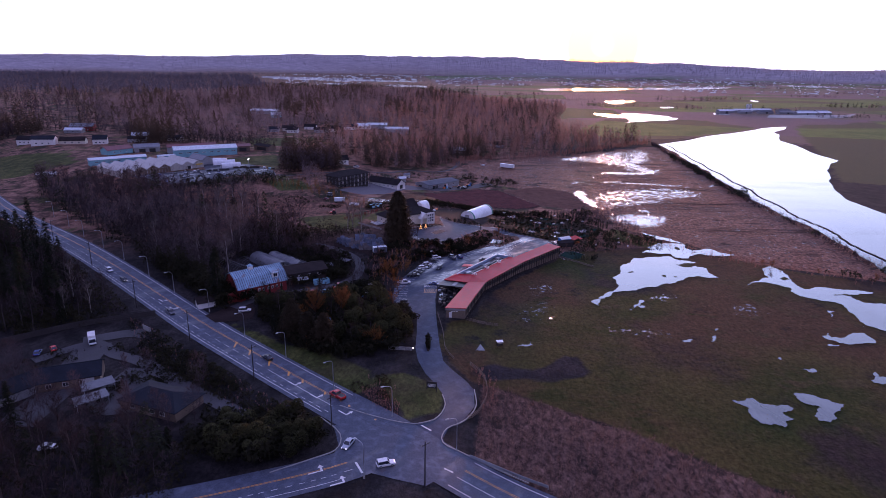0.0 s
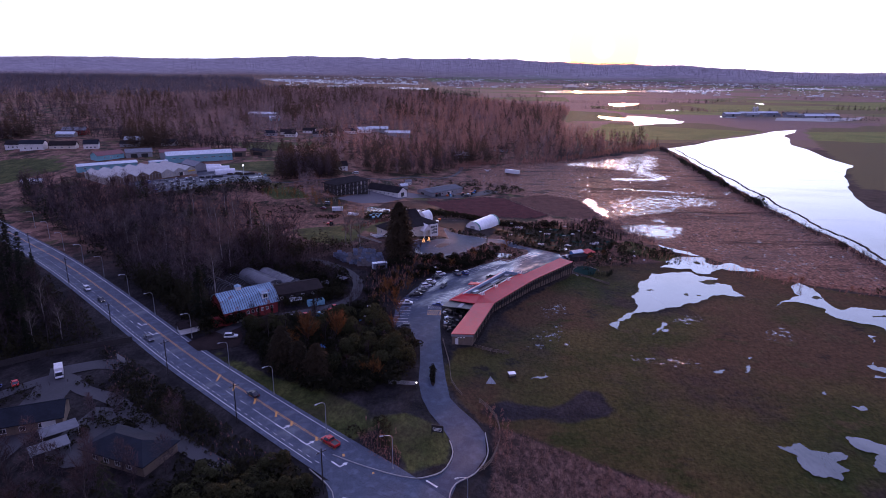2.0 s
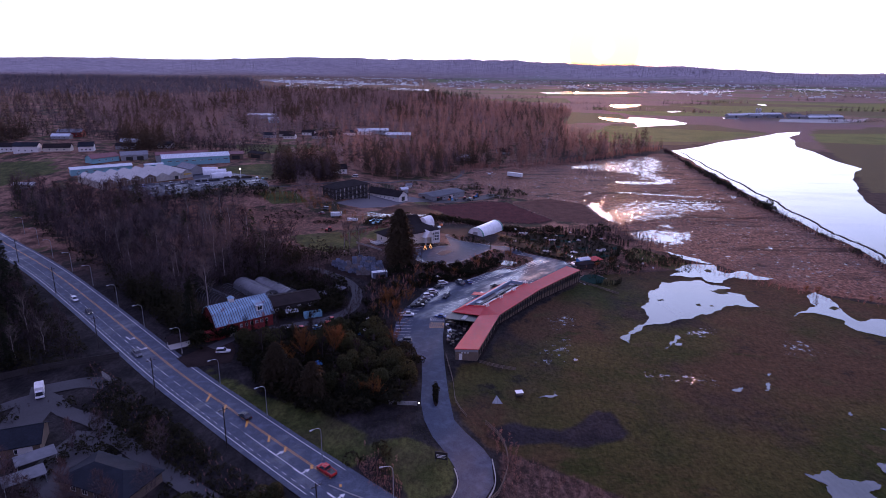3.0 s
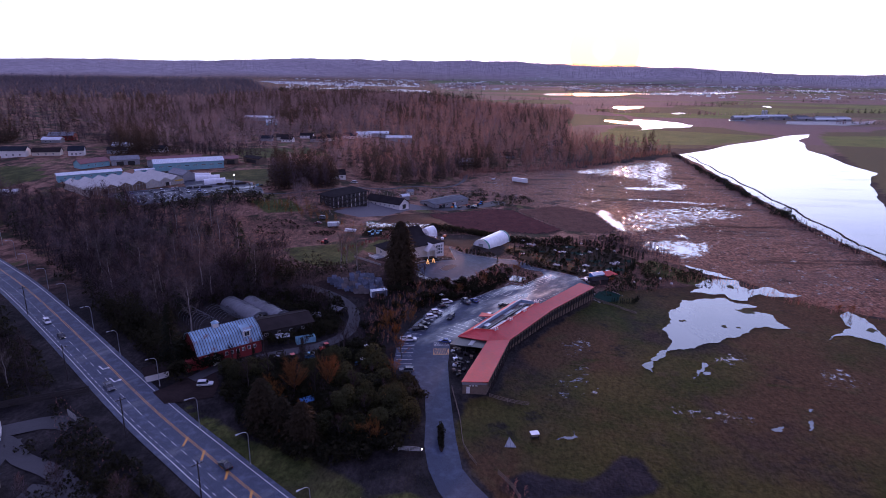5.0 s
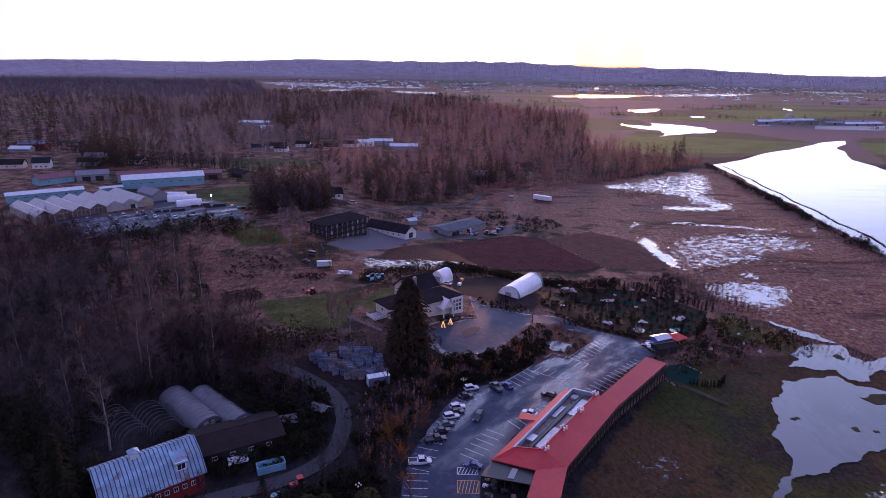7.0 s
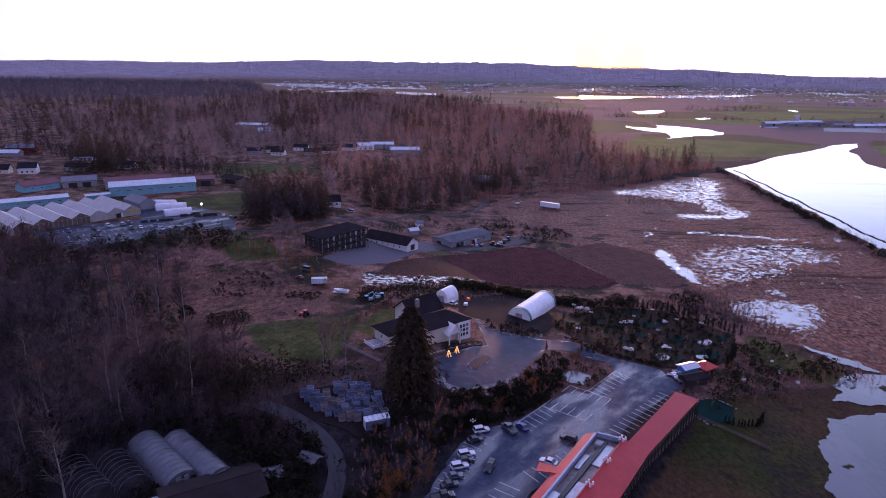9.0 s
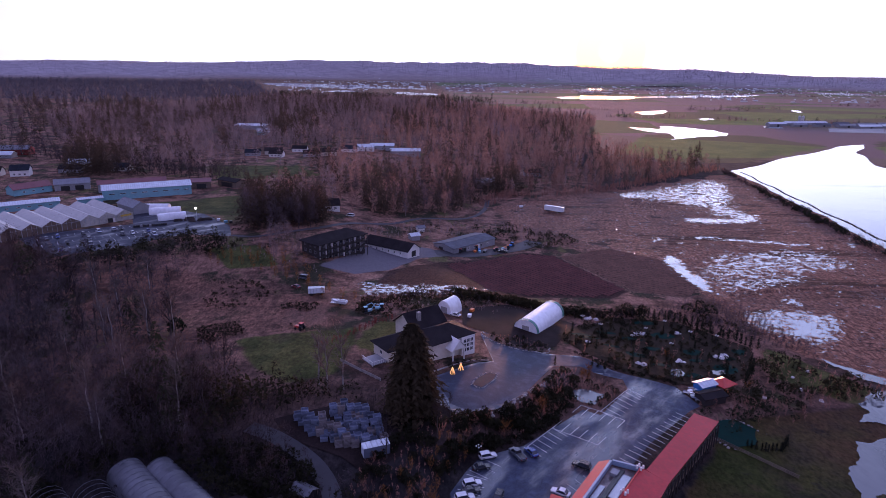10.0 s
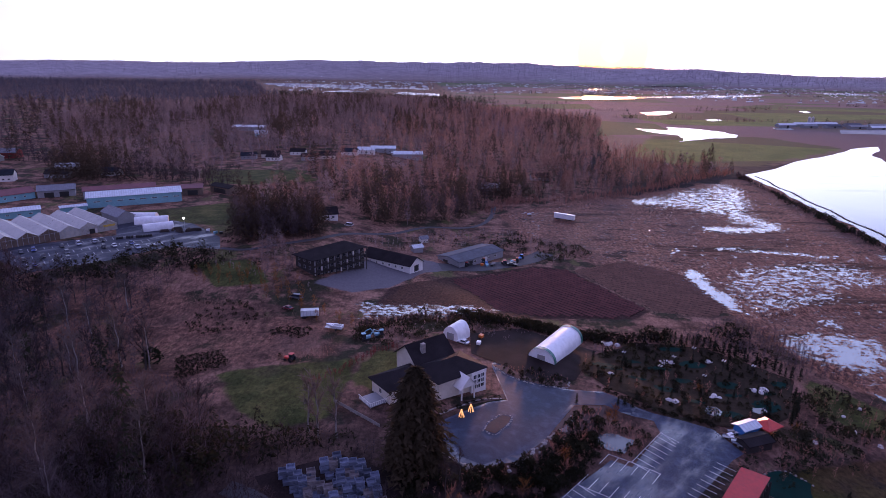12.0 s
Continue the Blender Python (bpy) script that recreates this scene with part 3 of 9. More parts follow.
GREEN_FILM = surface("green_film_band", (0.03, 0.16, 0.13), 0.4, 0.8, 0.2, 0.15)
OLD_FILM = surface("algae_stained_film", (0.105, 0.11, 0.125), 0.4, 0.7, 0.2, 0.4)
STEEL = surface("galvanised_steel", (0.42, 0.44, 0.47), 0.42, 4.0, 0.5, 0.15, metal=0.7)
BLACK_TRIM = surface("black_trim", (0.018, 0.018, 0.020), 0.5, 4.0, 0.5, 0.2)
RUBBER = surface("tyre_rubber", (0.016, 0.016, 0.016), 0.85, 6.0, 1.0, 0.2)
GLASS = surface("dark_window_glass", (0.025, 0.03, 0.04), 0.08, 2.0, 0.3, 0.1, depth=0.0, spec=0.9)
STONE = surface("pale_stone", (0.33, 0.30, 0.28), 0.8, 2.0, 0.5, 0.35, rand=0.4)
PLASTER = surface("white_boulder", (0.60, 0.58, 0.56), 0.7, 1.5, 0.5, 0.2)
BLUE_BIN = surface("blue_paint", (0.05, 0.22, 0.55), 0.5, 2.0, 0.4, 0.2)
TEAL_BIN = surface("pale_blue_steel", (0.20, 0.42, 0.52), 0.5, 2.0, 0.4, 0.2)
RED_PAINT = surface("red_paint", (0.55, 0.045, 0.03), 0.4, 2.0, 0.4, 0.2)
ORANGE_PAINT = surface("orange_paint", (0.65, 0.16, 0.03), 0.5, 2.0, 0.4, 0.2)
CRATE = surface("grey_blue_crate", (0.17, 0.20, 0.28), 0.7, 3.0, 0.5, 0.35, rand=0.85)
CRATE_WOOD = surface("bleached_crate_wood", (0.22, 0.19, 0.19), 0.8, 3.0, 0.5, 0.35, rand=0.5)
BARK = surface("grey_brown_bark", (0.050, 0.038, 0.036), 0.9, 3.0, 0.4, 0.4)
BIRCH = surface("pale_birch_bark", (0.26, 0.23, 0.215), 0.85, 3.0, 0.4, 0.35)
# paler copy of the bare twigs, a veil of glare mixed into the colour
GREY_TWIGS = foliage("veiled_grey_twigs", (0.014, 0.0105, 0.0125), (0.140, 0.104, 0.115))
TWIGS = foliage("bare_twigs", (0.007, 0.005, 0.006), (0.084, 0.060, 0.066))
PALE_TWIGS = foliage("pale_bare_twigs", (0.09, 0.072, 0.07), (0.17, 0.14, 0.135))
RUST_TWIGS = foliage("rusty_bare_twigs", (0.11, 0.048, 0.036), (0.46, 0.23, 0.175))
# far twigs and needles: haze and low-sun glare put into their colours
FAR_TWIGS = foliage("haze_paled_twigs", (0.060, 0.044, 0.046), (0.37, 0.268, 0.262))
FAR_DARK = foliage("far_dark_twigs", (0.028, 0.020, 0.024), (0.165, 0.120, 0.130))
HAZE_RUST = foliage("glare_warmed_rusty_twigs", (0.085, 0.040, 0.032), (0.50, 0.285, 0.222))
FAR_NEEDLES = foliage("haze_warmed_needles", (0.026, 0.019, 0.014), (0.098, 0.068, 0.046))
CEDAR = foliage("broad_cedar_sprays", (0.018, 0.015, 0.009), (0.105, 0.074, 0.044))
NEEDLES = foliage("dark_conifer_needles", (0.007, 0.009, 0.006), (0.036, 0.040, 0.022))
LAUREL = foliage("olive_laurel_leaves", (0.010, 0.012, 0.006), (0.115, 0.112, 0.048))
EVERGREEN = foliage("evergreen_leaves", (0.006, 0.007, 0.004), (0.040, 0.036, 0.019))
COPPER = foliage("copper_twigs", (0.10, 0.042, 0.016), (0.27, 0.115, 0.044))
GOLDEN = foliage("golden_willow_twigs", (0.11, 0.045, 0.014), (0.27, 0.118, 0.038))
LAMP_WHITE = emitter("lit_lamp", (1.0, 0.93, 0.78), 6.0)
FAIRY = emitter("warm_fairy_light", (1.0, 0.55, 0.20), 0.7)
HEADLIGHT = emitter("lit_headlight", (1.0, 0.95, 0.88), 3.0)
CLEAR_LAMP = surface("lamp_lens", (0.6, 0.6, 0.62), 0.15, 3.0, 0.5, 0.05)
TAIL = surface("red_lamp_lens", (0.35, 0.015, 0.01), 0.2, 3.0, 0.5, 0.1)
OFFWHITE = surface("unlit_globe", (0.75, 0.74, 0.72), 0.4, 2.0, 0.5, 0.05)

# ---------------------------------------------------------------- water
RIVER = [(256, 735), (240, 600), (226, 487), (218, 430), (215, 374), (213, 316), (208, 280), (200, 240), (230, 225), (270, 300), (286, 384), (288, 427), (310, 480), (340, 534), (400, 620), (410, 691), (428, 786), (474, 890), (545, 985), (486, 950), (372, 845)]
solo("water", fill(ragged(RIVER, 3, 0.05, 4), 0, level=-5.32), RIVER_WATER, "wide pale flooded river channel mirroring the sky", "river", kind="structure")
POND = [(59, 226), (61, 221), (63, 230), (68, 236), (75, 246), (75, 254), (82, 267), (89, 276), (93, 284), (102, 285.5), (112, 287), (114, 281), (121, 278), (112.5, 274), (123, 269), (121, 263), (123, 256), (115, 258), (110, 257), (101, 249), (92, 244), (82, 240), (75, 238), (70, 235)]
POND_NORTH = [(100, 293), (106, 298), (106, 303), (112, 308), (120, 310), (127, 310), (125, 301), (127, 297), (137, 301), (139, 295), (146, 291), (134, 289), (129, 292), (125, 290), (120, 284), (114, 285), (114, 291), (108, 291)]
POND_EAST = [(130, 246), (135, 251), (142, 256), (146, 258), (146, 262), (155, 274), (157, 267), (153, 249), (154, 243), (162, 246), (174, 243), (181, 240), (168, 234.5), (169, 229), (180, 226), (196, 222), (190, 204), (172, 198), (159, 201), (155, 206), (157, 214), (157, 219), (159, 225), (151, 232), (147, 235), (148, 245), (139, 251)]
for outline, label, seed in ((POND, "shallow flood pond standing in the winter pasture", 5), (POND_NORTH, "flood pond running along the brush", 7), (POND_EAST, "ragged flood water along the pasture edge", 6)):
    solo("water", fill(ragged(outline, 4, 0.15, seed), 0, level=-5.3), WATER, label, "pond", kind="structure")
SPONGY = surface("drowned_turf", (0.040, 0.040, 0.018), 0.9, 1.5, 0.2, 0.5, depth=0.1, spec=0.1)
for k, p in enumerate((
    [(98, 258), (100, 258.6), (99.7, 256.2), (98.2, 256.6)], [(103, 257), (104.6, 257), (104.4, 256), (103.4, 256)],
    [(110.5, 274.5), (115, 276), (119, 275), (117, 271), (112.4, 271)], [(84, 262), (86, 263), (87, 262), (85, 261)],
    [(162, 236), (167, 238), (172, 237), (168, 235.4)], [(150, 256), (153, 258), (154, 255), (151, 254)],
    [(119, 300), (121, 303), (122, 301), (120.5, 298)], [(174, 214), (180, 217), (182, 213), (177, 211)],
)):
    solo("islet", fill(ragged(p, 3, 0.25, 60 + k), 0, level=-5.22), SPONGY, "low drowned turf islet in flood water", "islet", kind="structure")
for k, p in enumerate((
    [(82, 152.3), (88.3, 153.7), (90, 150.5), (96.6, 150), (97.5, 148.6), (93, 146), (94.4, 143), (90, 139), (85, 140.6), (83.5, 144), (85, 148)],
    [(101.4, 156), (107, 155.5), (110, 152.5), (112.7, 150.5), (108.4, 147), (103.4, 141.6), (101, 142.3), (101, 145), (105.4, 149), (102, 151)],
    [(112.7, 171.5), (116.5, 172), (116, 169.4), (113.4, 169.7)],
    [(133, 196), (137, 198.5), (136, 195), (142, 196), (150, 199), (150, 194), (149, 191), (139, 189.5), (134, 193)],
    [(128.4, 187.4), (131.7, 189.7), (135, 189), (131.4, 187.8)],
    [(149, 219.5), (151.6, 218.5), (147, 213.4)],
    [(129.7, 165), (134.6, 170.3), (133.5, 167), (136, 167), (134, 162.6), (129.4, 163.5)],
    [(72, 217.3), (74.3, 219.6), (80.4, 228), (79, 228), (75.6, 223)],
    [(92, 190.2), (93, 191), (96, 195.6), (95.4, 195.4)], [(97, 198.6), (99.2, 201), (98.4, 201)],
    [(82, 190.3), (86.3, 192.2), (86, 191.2), (82.7, 189.4)],
    [(76.4, 220.8), (79, 222), (78.7, 220.4), (76.8, 219.7)],
    [(108.4, 178.2), (110, 179.4), (109, 177.4)],
    [(110, 332), (117.4, 325), (124, 317.7), (127, 311.3), (122, 312.4), (116, 318), (112, 327)],
    [(152, 176), (160, 181), (163, 176), (156, 171)],
    [(24.5, 184.4), (27, 186), (29.6, 186.2), (30, 188.4), (30.6, 185.6), (27.6, 184.6)],
)):
    solo("water", fill(ragged(p, 3, 0.2, 20 + k), 0, level=-5.3 if k != 13 else -5.25), WATER, "small shallow puddle in the wet pasture grass", "puddle", kind="structure")
solo("water", fill(ragged([(-11, 530), (20, 560), (24, 540), (0, 515)], 1), 0, level=-5.9), WATER, "shallow ditch water", "ditch", kind="structure")
for k, p in enumerate((
    [(286, 1201), (326, 1168), (347, 1226), (372, 1216), (412, 1157), (416, 1110), (398, 1074), (348, 1055), (291, 1006), (321, 1095), (301, 1115)],
    [(411, 1604), (501, 1674), (493, 1623), (428, 1518), (399, 1512)],
    [(485, 1412), (516, 1437), (511, 1399), (482, 1376)],
    [(535, 1245), (576, 1266), (558, 1221), (526, 1216)],
    [(855, 1758), (862, 1733), (837, 1677), (825, 1674)],
    [(341, 2345), (474, 2498), (592, 2430), (755, 2540), (1071, 2770), (1278, 2845), (1141, 2644), (868, 2470), (704, 2420), (520, 2280), (430, 2250), (345, 2235)],
    [(-1017, 3579), (-849, 3543), (-505, 3360), (-357, 3115), (-131, 3035), (-136, 2862), (-357, 2887), (-601, 2947), (-774, 3003)],
    [(-233, 2412), (-201, 2547), (-71, 2415), (-67, 2257), (-183, 2319)],
    [(-508, 2488), (-446, 2651), (-361, 2548), (-410, 2433)],
    [(1757, 3323), (1919, 3148), (1811, 2969), (1673, 3058)],
    [(1192, 4150), (1500, 4300), (1440, 4150), (1144, 3985)],
    [(1118, 3321), (1301, 3495), (1183, 3176), (1068, 3129)],
    [(1900, 2450), (2300, 2500), (2260, 2400), (1940, 2380)],
    [(-150, 3500), (120, 3620), (300, 3560), (60, 3440)],
    [(420, 3300), (700, 3420), (760, 3340), (520, 3240)],
)):
    solo("water", fill(ragged(p, 4, 0.09, 40 + k), 0, level=max(hz(*q) for q in p) + 0.35), WATER, "distant flood water lying on the plain", "flood", kind="structure")

# ---------------------------------------------------------------- roads
ROAD = smooth_line([(-420, 505), (-325, 415), (-252, 344.5), (-182, 285), (-133, 239.5), (-84, 192.5), (-60, 171), (-40, 153.5), (-20, 136.5), (0, 120), (20, 106.5), (45, 91), (90, 66), (150, 35)], 3.0)
road = tagged(new("road", ribbon(ROAD, -6.7, 6.7, 0.12, 6).mesh("road", ASPHALT)), "damp grey two-lane road with a turning lane", "road", kind="structure")
SIDE = smooth_line([(-16, 121), (-24, 116), (-38, 110), (-60, 102), (-100, 90)], 2.5)
tagged(new("road", ribbon(SIDE, -6.0, 5.0, 0.10, 4).mesh("road", ASPHALT)), "damp side road joining the main road", "road", kind="structure")
tagged(new("road", fill([(-27, 133), (-21.5, 131), (-10, 122), (0, 114), (-3, 111), (-10, 112.5), (-17, 115), (-25, 119.5), (-24, 124), (-25.5, 129)], 0.11, 2.5).mesh("road", ASPHALT)), "damp asphalt mouth of the side road", "road", kind="structure")
DRIVEWAY = [(-14, 132), (-5.7, 134), (-1.4, 136.6), (0.7, 141), (1.5, 145.3), (0.7, 149.5), (-1.7, 155.2), (-4.8, 161), (-7.1, 168), (-8.4, 177), (-8.4, 188), (-9, 200), (-12.5, 211), (-19.4, 217), (-19.2, 233), (-16.3, 244), (-13.8, 250.5), (-11.5, 257), (-7.8, 264.7), (-4.3, 269.6), (6.1, 274.4), (20, 287.5), (24, 291.5), (28.3, 289), (39.5, 303.4), (39.5, 309), (27.7, 313.7), (19, 312), (8.6, 294), (0.5, 284.5), (-7, 281), (-12, 281.3), (-15.5, 285), (-17, 296), (-9, 303.5), (-4, 308), (0.8, 310.3), (-2.2, 329.6), (-1.2, 333.5), (6, 324), (17.8, 320.3), (28.6, 321), (41, 312.5), (55, 308), (59, 299), (55, 296), (38, 278), (26, 262), (7, 247), (0.6, 236), (-1.9, 231.5), (-2.7, 218.7), (-2.2, 205), (-1.3, 189.4), (-0.7, 181), (0.6, 169.5), (3.2, 164.8), (7.3, 159), (9.3, 154.6), (9.2, 145.6), (5.9, 138), (1.9, 133.4), (0.6, 129), (2.5, 124)]
pavement = tagged(new("pavement", fill(DRIVEWAY, 0.09, 3.0).mesh("pavement", LOT)), "wet asphalt drive and car park with painted bays", "car park", kind="structure")
tagged(new("pavement", fill([(-15.5, 293), (-11.5, 284), (-7, 282), (-1, 286), (8, 296), (18, 312), (27, 314), (39, 310), (40, 312), (28.6, 320.4), (17.8, 319.8), (6, 323), (-1.4, 331), (-1.8, 329), (1, 310), (-4, 307), (-9, 302.5), (-16, 296)], 0.105, 3.0).mesh("pavement", FORECOURT)), "even blue-grey asphalt forecourt before the house", "forecourt", kind="structure")
for name, pts, half in (
    ("lane past the orchard", [(-118, 427), (-104, 426), (-83, 448), (-69, 470), (-47, 487), (-30, 508), (-1, 523), (10, 548), (14, 580)], 1.5),
    ("nursery lane", [(-76, 206), (-70, 214), (-57, 221), (-44, 227), (-36.4, 235), (-35.2, 243), (-36.2, 251), (-42, 260), (-52, 268), (-60, 272)], 2.0),
    ("storage yard lane", [(-122, 164), (-111, 176), (-100, 169), (-89, 164), (-73, 152), (-47, 134)], 2.2),
    ("yard", [(-110, 176), (-107, 160), (-105, 148), (-105, 130)], 5.0),
    ("parking court", [(-86, 160), (-87, 142), (-74, 146)], 6.0),
    ("road spur", [(-96, 183), (-103, 184), (-115, 178)], 3.0),
    ("gravel yard", [(-20, 438), (0, 443), (22, 456), (34, 470)], 5.0),
):
    tagged(new("pavement", ribbon(smooth_line(pts, 2.5), -half, half, 0.22, 4).mesh("pavement", GRAVEL)), "damp gravel track between brush and sheds", "track", kind="structure")
tagged(new("pavement", fill([(-84, 199), (-78.1, 193.2), (-72, 195), (-66.5, 197), (-67.5, 204.4), (-71, 210.6), (-77, 210), (-80.5, 203)], 0.16, 2.0).mesh("pavement", DARK_SOIL)), "dark muddy gravel drive before the old barn", "drive", kind="structure")
tagged(new("pavement", fill([(-219, 421), (-189, 394), (-158, 409), (-142, 429), (-118, 426), (-126, 447), (-149, 472), (-196, 494), (-192, 476), (-176, 447)], 0.08, 4.0).mesh("pavement", DRIVE)), "wet asphalt sales yard beside the greenhouses", "yard", kind="structure")
tagged(new("pavement", fill([(-30, 257), (-36, 262), (-50, 268), (-55, 275), (-38, 282), (-24, 276), (-22, 264)], 0.2, 4.0).mesh("pavement", DARK_SOIL)), "muddy gravel yard under stacked crates", "yard", kind="structure")
tagged(new("pavement", fill([(2, 330), (10, 323), (22, 326), (34, 352), (10, 362), (-8, 352), (-8, 336)], 0.2, 4.0).mesh("pavement", DARK_SOIL)), "dark gravel yard beside the hoop barn", "yard", kind="structure")


def stripe(name, pts, width, material, lift=0.135, parent=None):
    line = np.array(pts, float)
    if len(line) == 2:
        n = max(2, int(np.linalg.norm(line[1] - line[0]) / 2.0) + 1)
        line = line[0] + (line[1] - line[0]) * np.linspace(0, 1, n)[:, None]
    return part(name, ribbon(line, -width / 2, width / 2, lift, 1), material, parent)


def along(line, off):
    return line + sideways(line) * off


# the road runs from the far north-west towards the south-east; its right side faces south-west
far_, near_ = int(np.argmin(abs(ROAD[:, 0] + 24))), int(np.argmin(abs(ROAD[:, 0] - 6)))
for a, b in ((0, far_), (near_, len(ROAD))):
    stripe("edge_line", along(ROAD, -5.5)[a:b], 0.18, WHITE_LINE, 0.145, road)
    stripe("edge_line", along(ROAD, 5.3)[a:b], 0.18, WHITE_LINE, 0.145, road)
    for off in (-1.75, -1.35):
        stripe("centre_line", along(ROAD, off)[a:b], 0.13, YELLOW_LINE, 0.145, road)
    stripe("lane_line", along(ROAD, 1.7)[max(a, far_ - 9) if a == 0 else a : b], 0.14, WHITE_LINE, 0.145, road)
for i in range(0, far_ - 8, 2):
    stripe("lane_dash", along(ROAD, 1.7)[i : i + 2], 0.13, WHITE_LINE, 0.145, road)
for i in range(0, far_, 1):
    p = along(ROAD, 4.3)
    stripe("lane_dash", [p[i], p[i] * 0.55 + p[i + 1] * 0.45], 0.14, WHITE_LINE, 0.145, road)
for k, x in enumerate((-67, -60, -53, -46, -39.5, -32.5, -25.5, -18.6)):
    i = int(np.argmin(abs(ROAD[:, 0] - x)))
    c, d, r = ROAD[i], (ROAD[i + 1] - ROAD[i - 1]) / 6.0, sideways(ROAD)[i]
    w = max(0.3, 2.3 - 0.3 * k)
    stripe("hatch_bar", [c - 1.5 * r - w * r * 0.2 - d * w * 0.7, c - 1.5 * r + w * r + d * w * 0.7], 0.55, YELLOW_LINE, 0.148, road)


def turn_arrow(x, y, heading, parent):
    """A painted arrow, bent to the left."""
    s = Shape()
    for p in ([(-0.14, -1.6), (0.14, -1.6), (0.14, 0.5), (-0.14, 0.5)], [(-0.14, 0.5), (0.14, 0.5), (0.14, 0.85), (-0.9, 0.85), (-0.9, 0.5)], [(-0.9, 0.15), (-0.9, 1.2), (-1.7, 0.68)]):
        s.poly(*[(u, v, 0) for u, v in p])
    ob = part("turn_arrow", s, WHITE_LINE, parent)
    z = hz(x, y) + 0.15
    ob.matrix_basis = pose(x, y, z, 0, 0, heading) @ Matrix.Scale(1.35, 4)


for x, y in ((-41.6, 152.6), (-34.2, 146.1), (-25.0, 138.0), (-105, 212), (-98, 205)):
    turn_arrow(x, y, 229, road)
for x, y in ((1.2, 117.5), (-27, 114.5), (-21.5, 110.8)):
    turn_arrow(x, y, 55 if x > 0 else -65, road)
stripe("stop_line", [(-19.1, 118.0), (-17.1, 114.2)], 0.5, WHITE_LINE, 0.16, road)
stripe("stop_line", [(-4.8, 133.7), (-2.3, 131.8)], 0.5, WHITE_LINE, 0.16, road)
for off in (0.1, 0.4):
    stripe("centre_line", along(SIDE, off)[2:], 0.13, YELLOW_LINE, 0.13, road)
stripe("edge_line", along(SIDE, -4.6)[3:], 0.15, WHITE_LINE, 0.13, road)
for i in range(2, len(SIDE) - 1, 1):
    p = along(SIDE, -2.6)
    stripe("lane_dash", [p[i], p[i] * 0.5 + p[i + 1] * 0.5], 0.14, WHITE_LINE, 0.13, road)

# bays of the car park
def bays(a, b, count, length, side, lean=0.0, mat=WHITE_LINE):
    """Painted lines from a to b, each of that length to one side (1: right of the way)."""
    a, b = np.array(a, float), np.array(b, float)
    d = (b - a) / np.linalg.norm(b - a)
    n = side * np.array([d[1], -d[0]])
    for i in range(count + 1):
        p = a + (b - a) * i / count
        stripe("bay_line", [p, p + length * (n + lean * d)], 0.13, mat, 0.115, pavement)


bays((-19.0, 219), (-18.8, 231.5), 5, 5.2, 1)
bays((-18.6, 233.5), (-15.9, 244), 4, 5.2, 1)
bays((-15.5, 245), (-8.0, 263), 7, 5.2, 1)
bays((-7.4, 264.6), (-4.2, 269), 2, 5.2, 1)
bays((6.7, 273.7), (14.4, 282.3), 5, 4.7, 1, -0.12)
bays((28.7, 290.9), (39.7, 303.8), 7, 4.9, 1, -0.1)
bays((32.2, 268.5), (53.8, 291.5), 13, 4.4, -1, -0.12)
for a, b, tick, count in (((24.0, 293.8), (34.3, 287.2), (-3.0, -3.7), 5), ((14.4, 282.3), (24.4, 275.5), (3.0, 3.6), 5)):
    stripe("bay_line", [a, b], 0.13, WHITE_LINE, 0.12, pavement)
    for k in range(count + 1):
        p = np.array(a) + (np.array(b) - a) * k / count
        stripe("bay_line", [p, p + tick], 0.13, WHITE_LINE, 0.125, pavement)
stripe("bay_line", [(28.7, 290.9), (39.7, 303.8)], 0.13, WHITE_LINE, 0.12, pavement)
stripe("bay_line", [(39.7, 303.8), (42.0, 299.4)], 0.13, WHITE_LINE, 0.12, pavement)
stripe("bay_line", [(6.7, 273.7), (17.4, 285.9)], 0.13, WHITE_LINE, 0.12, pavement)
bays((-2.3, 236.5), (4.5, 247), 5, 5.0, -1)
bays((9, 250), (25.5, 263), 8, 4.8, -1)
for y0, m in ((225.2, YELLOW_LINE), (231.5, WHITE_LINE)):
    h_ = 4.2 if m is YELLOW_LINE else 2.4
    for p, q in (((-7.2, y0), (-2.6, y0)), ((-7.2, y0 + h_), (-2.4, y0 + h_)), ((-7.2, y0), (-7.2, y0 + h_)), ((-2.6, y0), (-2.4, y0 + h_))):
        stripe("hatch_line", [p, q], 0.14, m, 0.118, pavement)
    for k in range(6):
        x = -7.0 + 0.75 * k
        stripe("hatch_line", [(x, y0 + 0.1), (x + 0.7, y0 + h_ - 0.1)], 0.14, m, 0.118, pavement)


def kerb(pts, label):
    line = smooth_line(pts, 1.5)
    s = Shape()
    n = sideways(line)
    for i in range(len(line) - 1):
        quad = []
        for j, off in ((i, -0.12), (i + 1, -0.12), (i + 1, 0.12), (i, 0.12)):
            p = line[j] + n[j] * off
            quad.append((p[0], p[1], hz(*p) + 0.26))
        s.slab(quad[::-1], 0.3)
    return solo("trim", s, CONCRETE, label, "kerb", kind="structure")


kerb([(-26.7, 141.8), (-20.4, 138.5), (-12.8, 135.2), (-8.5, 134.2), (-5.7, 134.4), (-1.6, 137), (0.4, 141), (1.2, 145.3), (0.4, 149.5)], "pale concrete kerb round the drive's mouth")
kerb([(20, 115.4), (4.6, 124.6), (1.6, 126.2), (0.3, 129), (1.7, 133.6), (6.1, 138), (9.5, 145.6), (9.5, 154.6)], "pale concrete kerb along the bend of the drive")
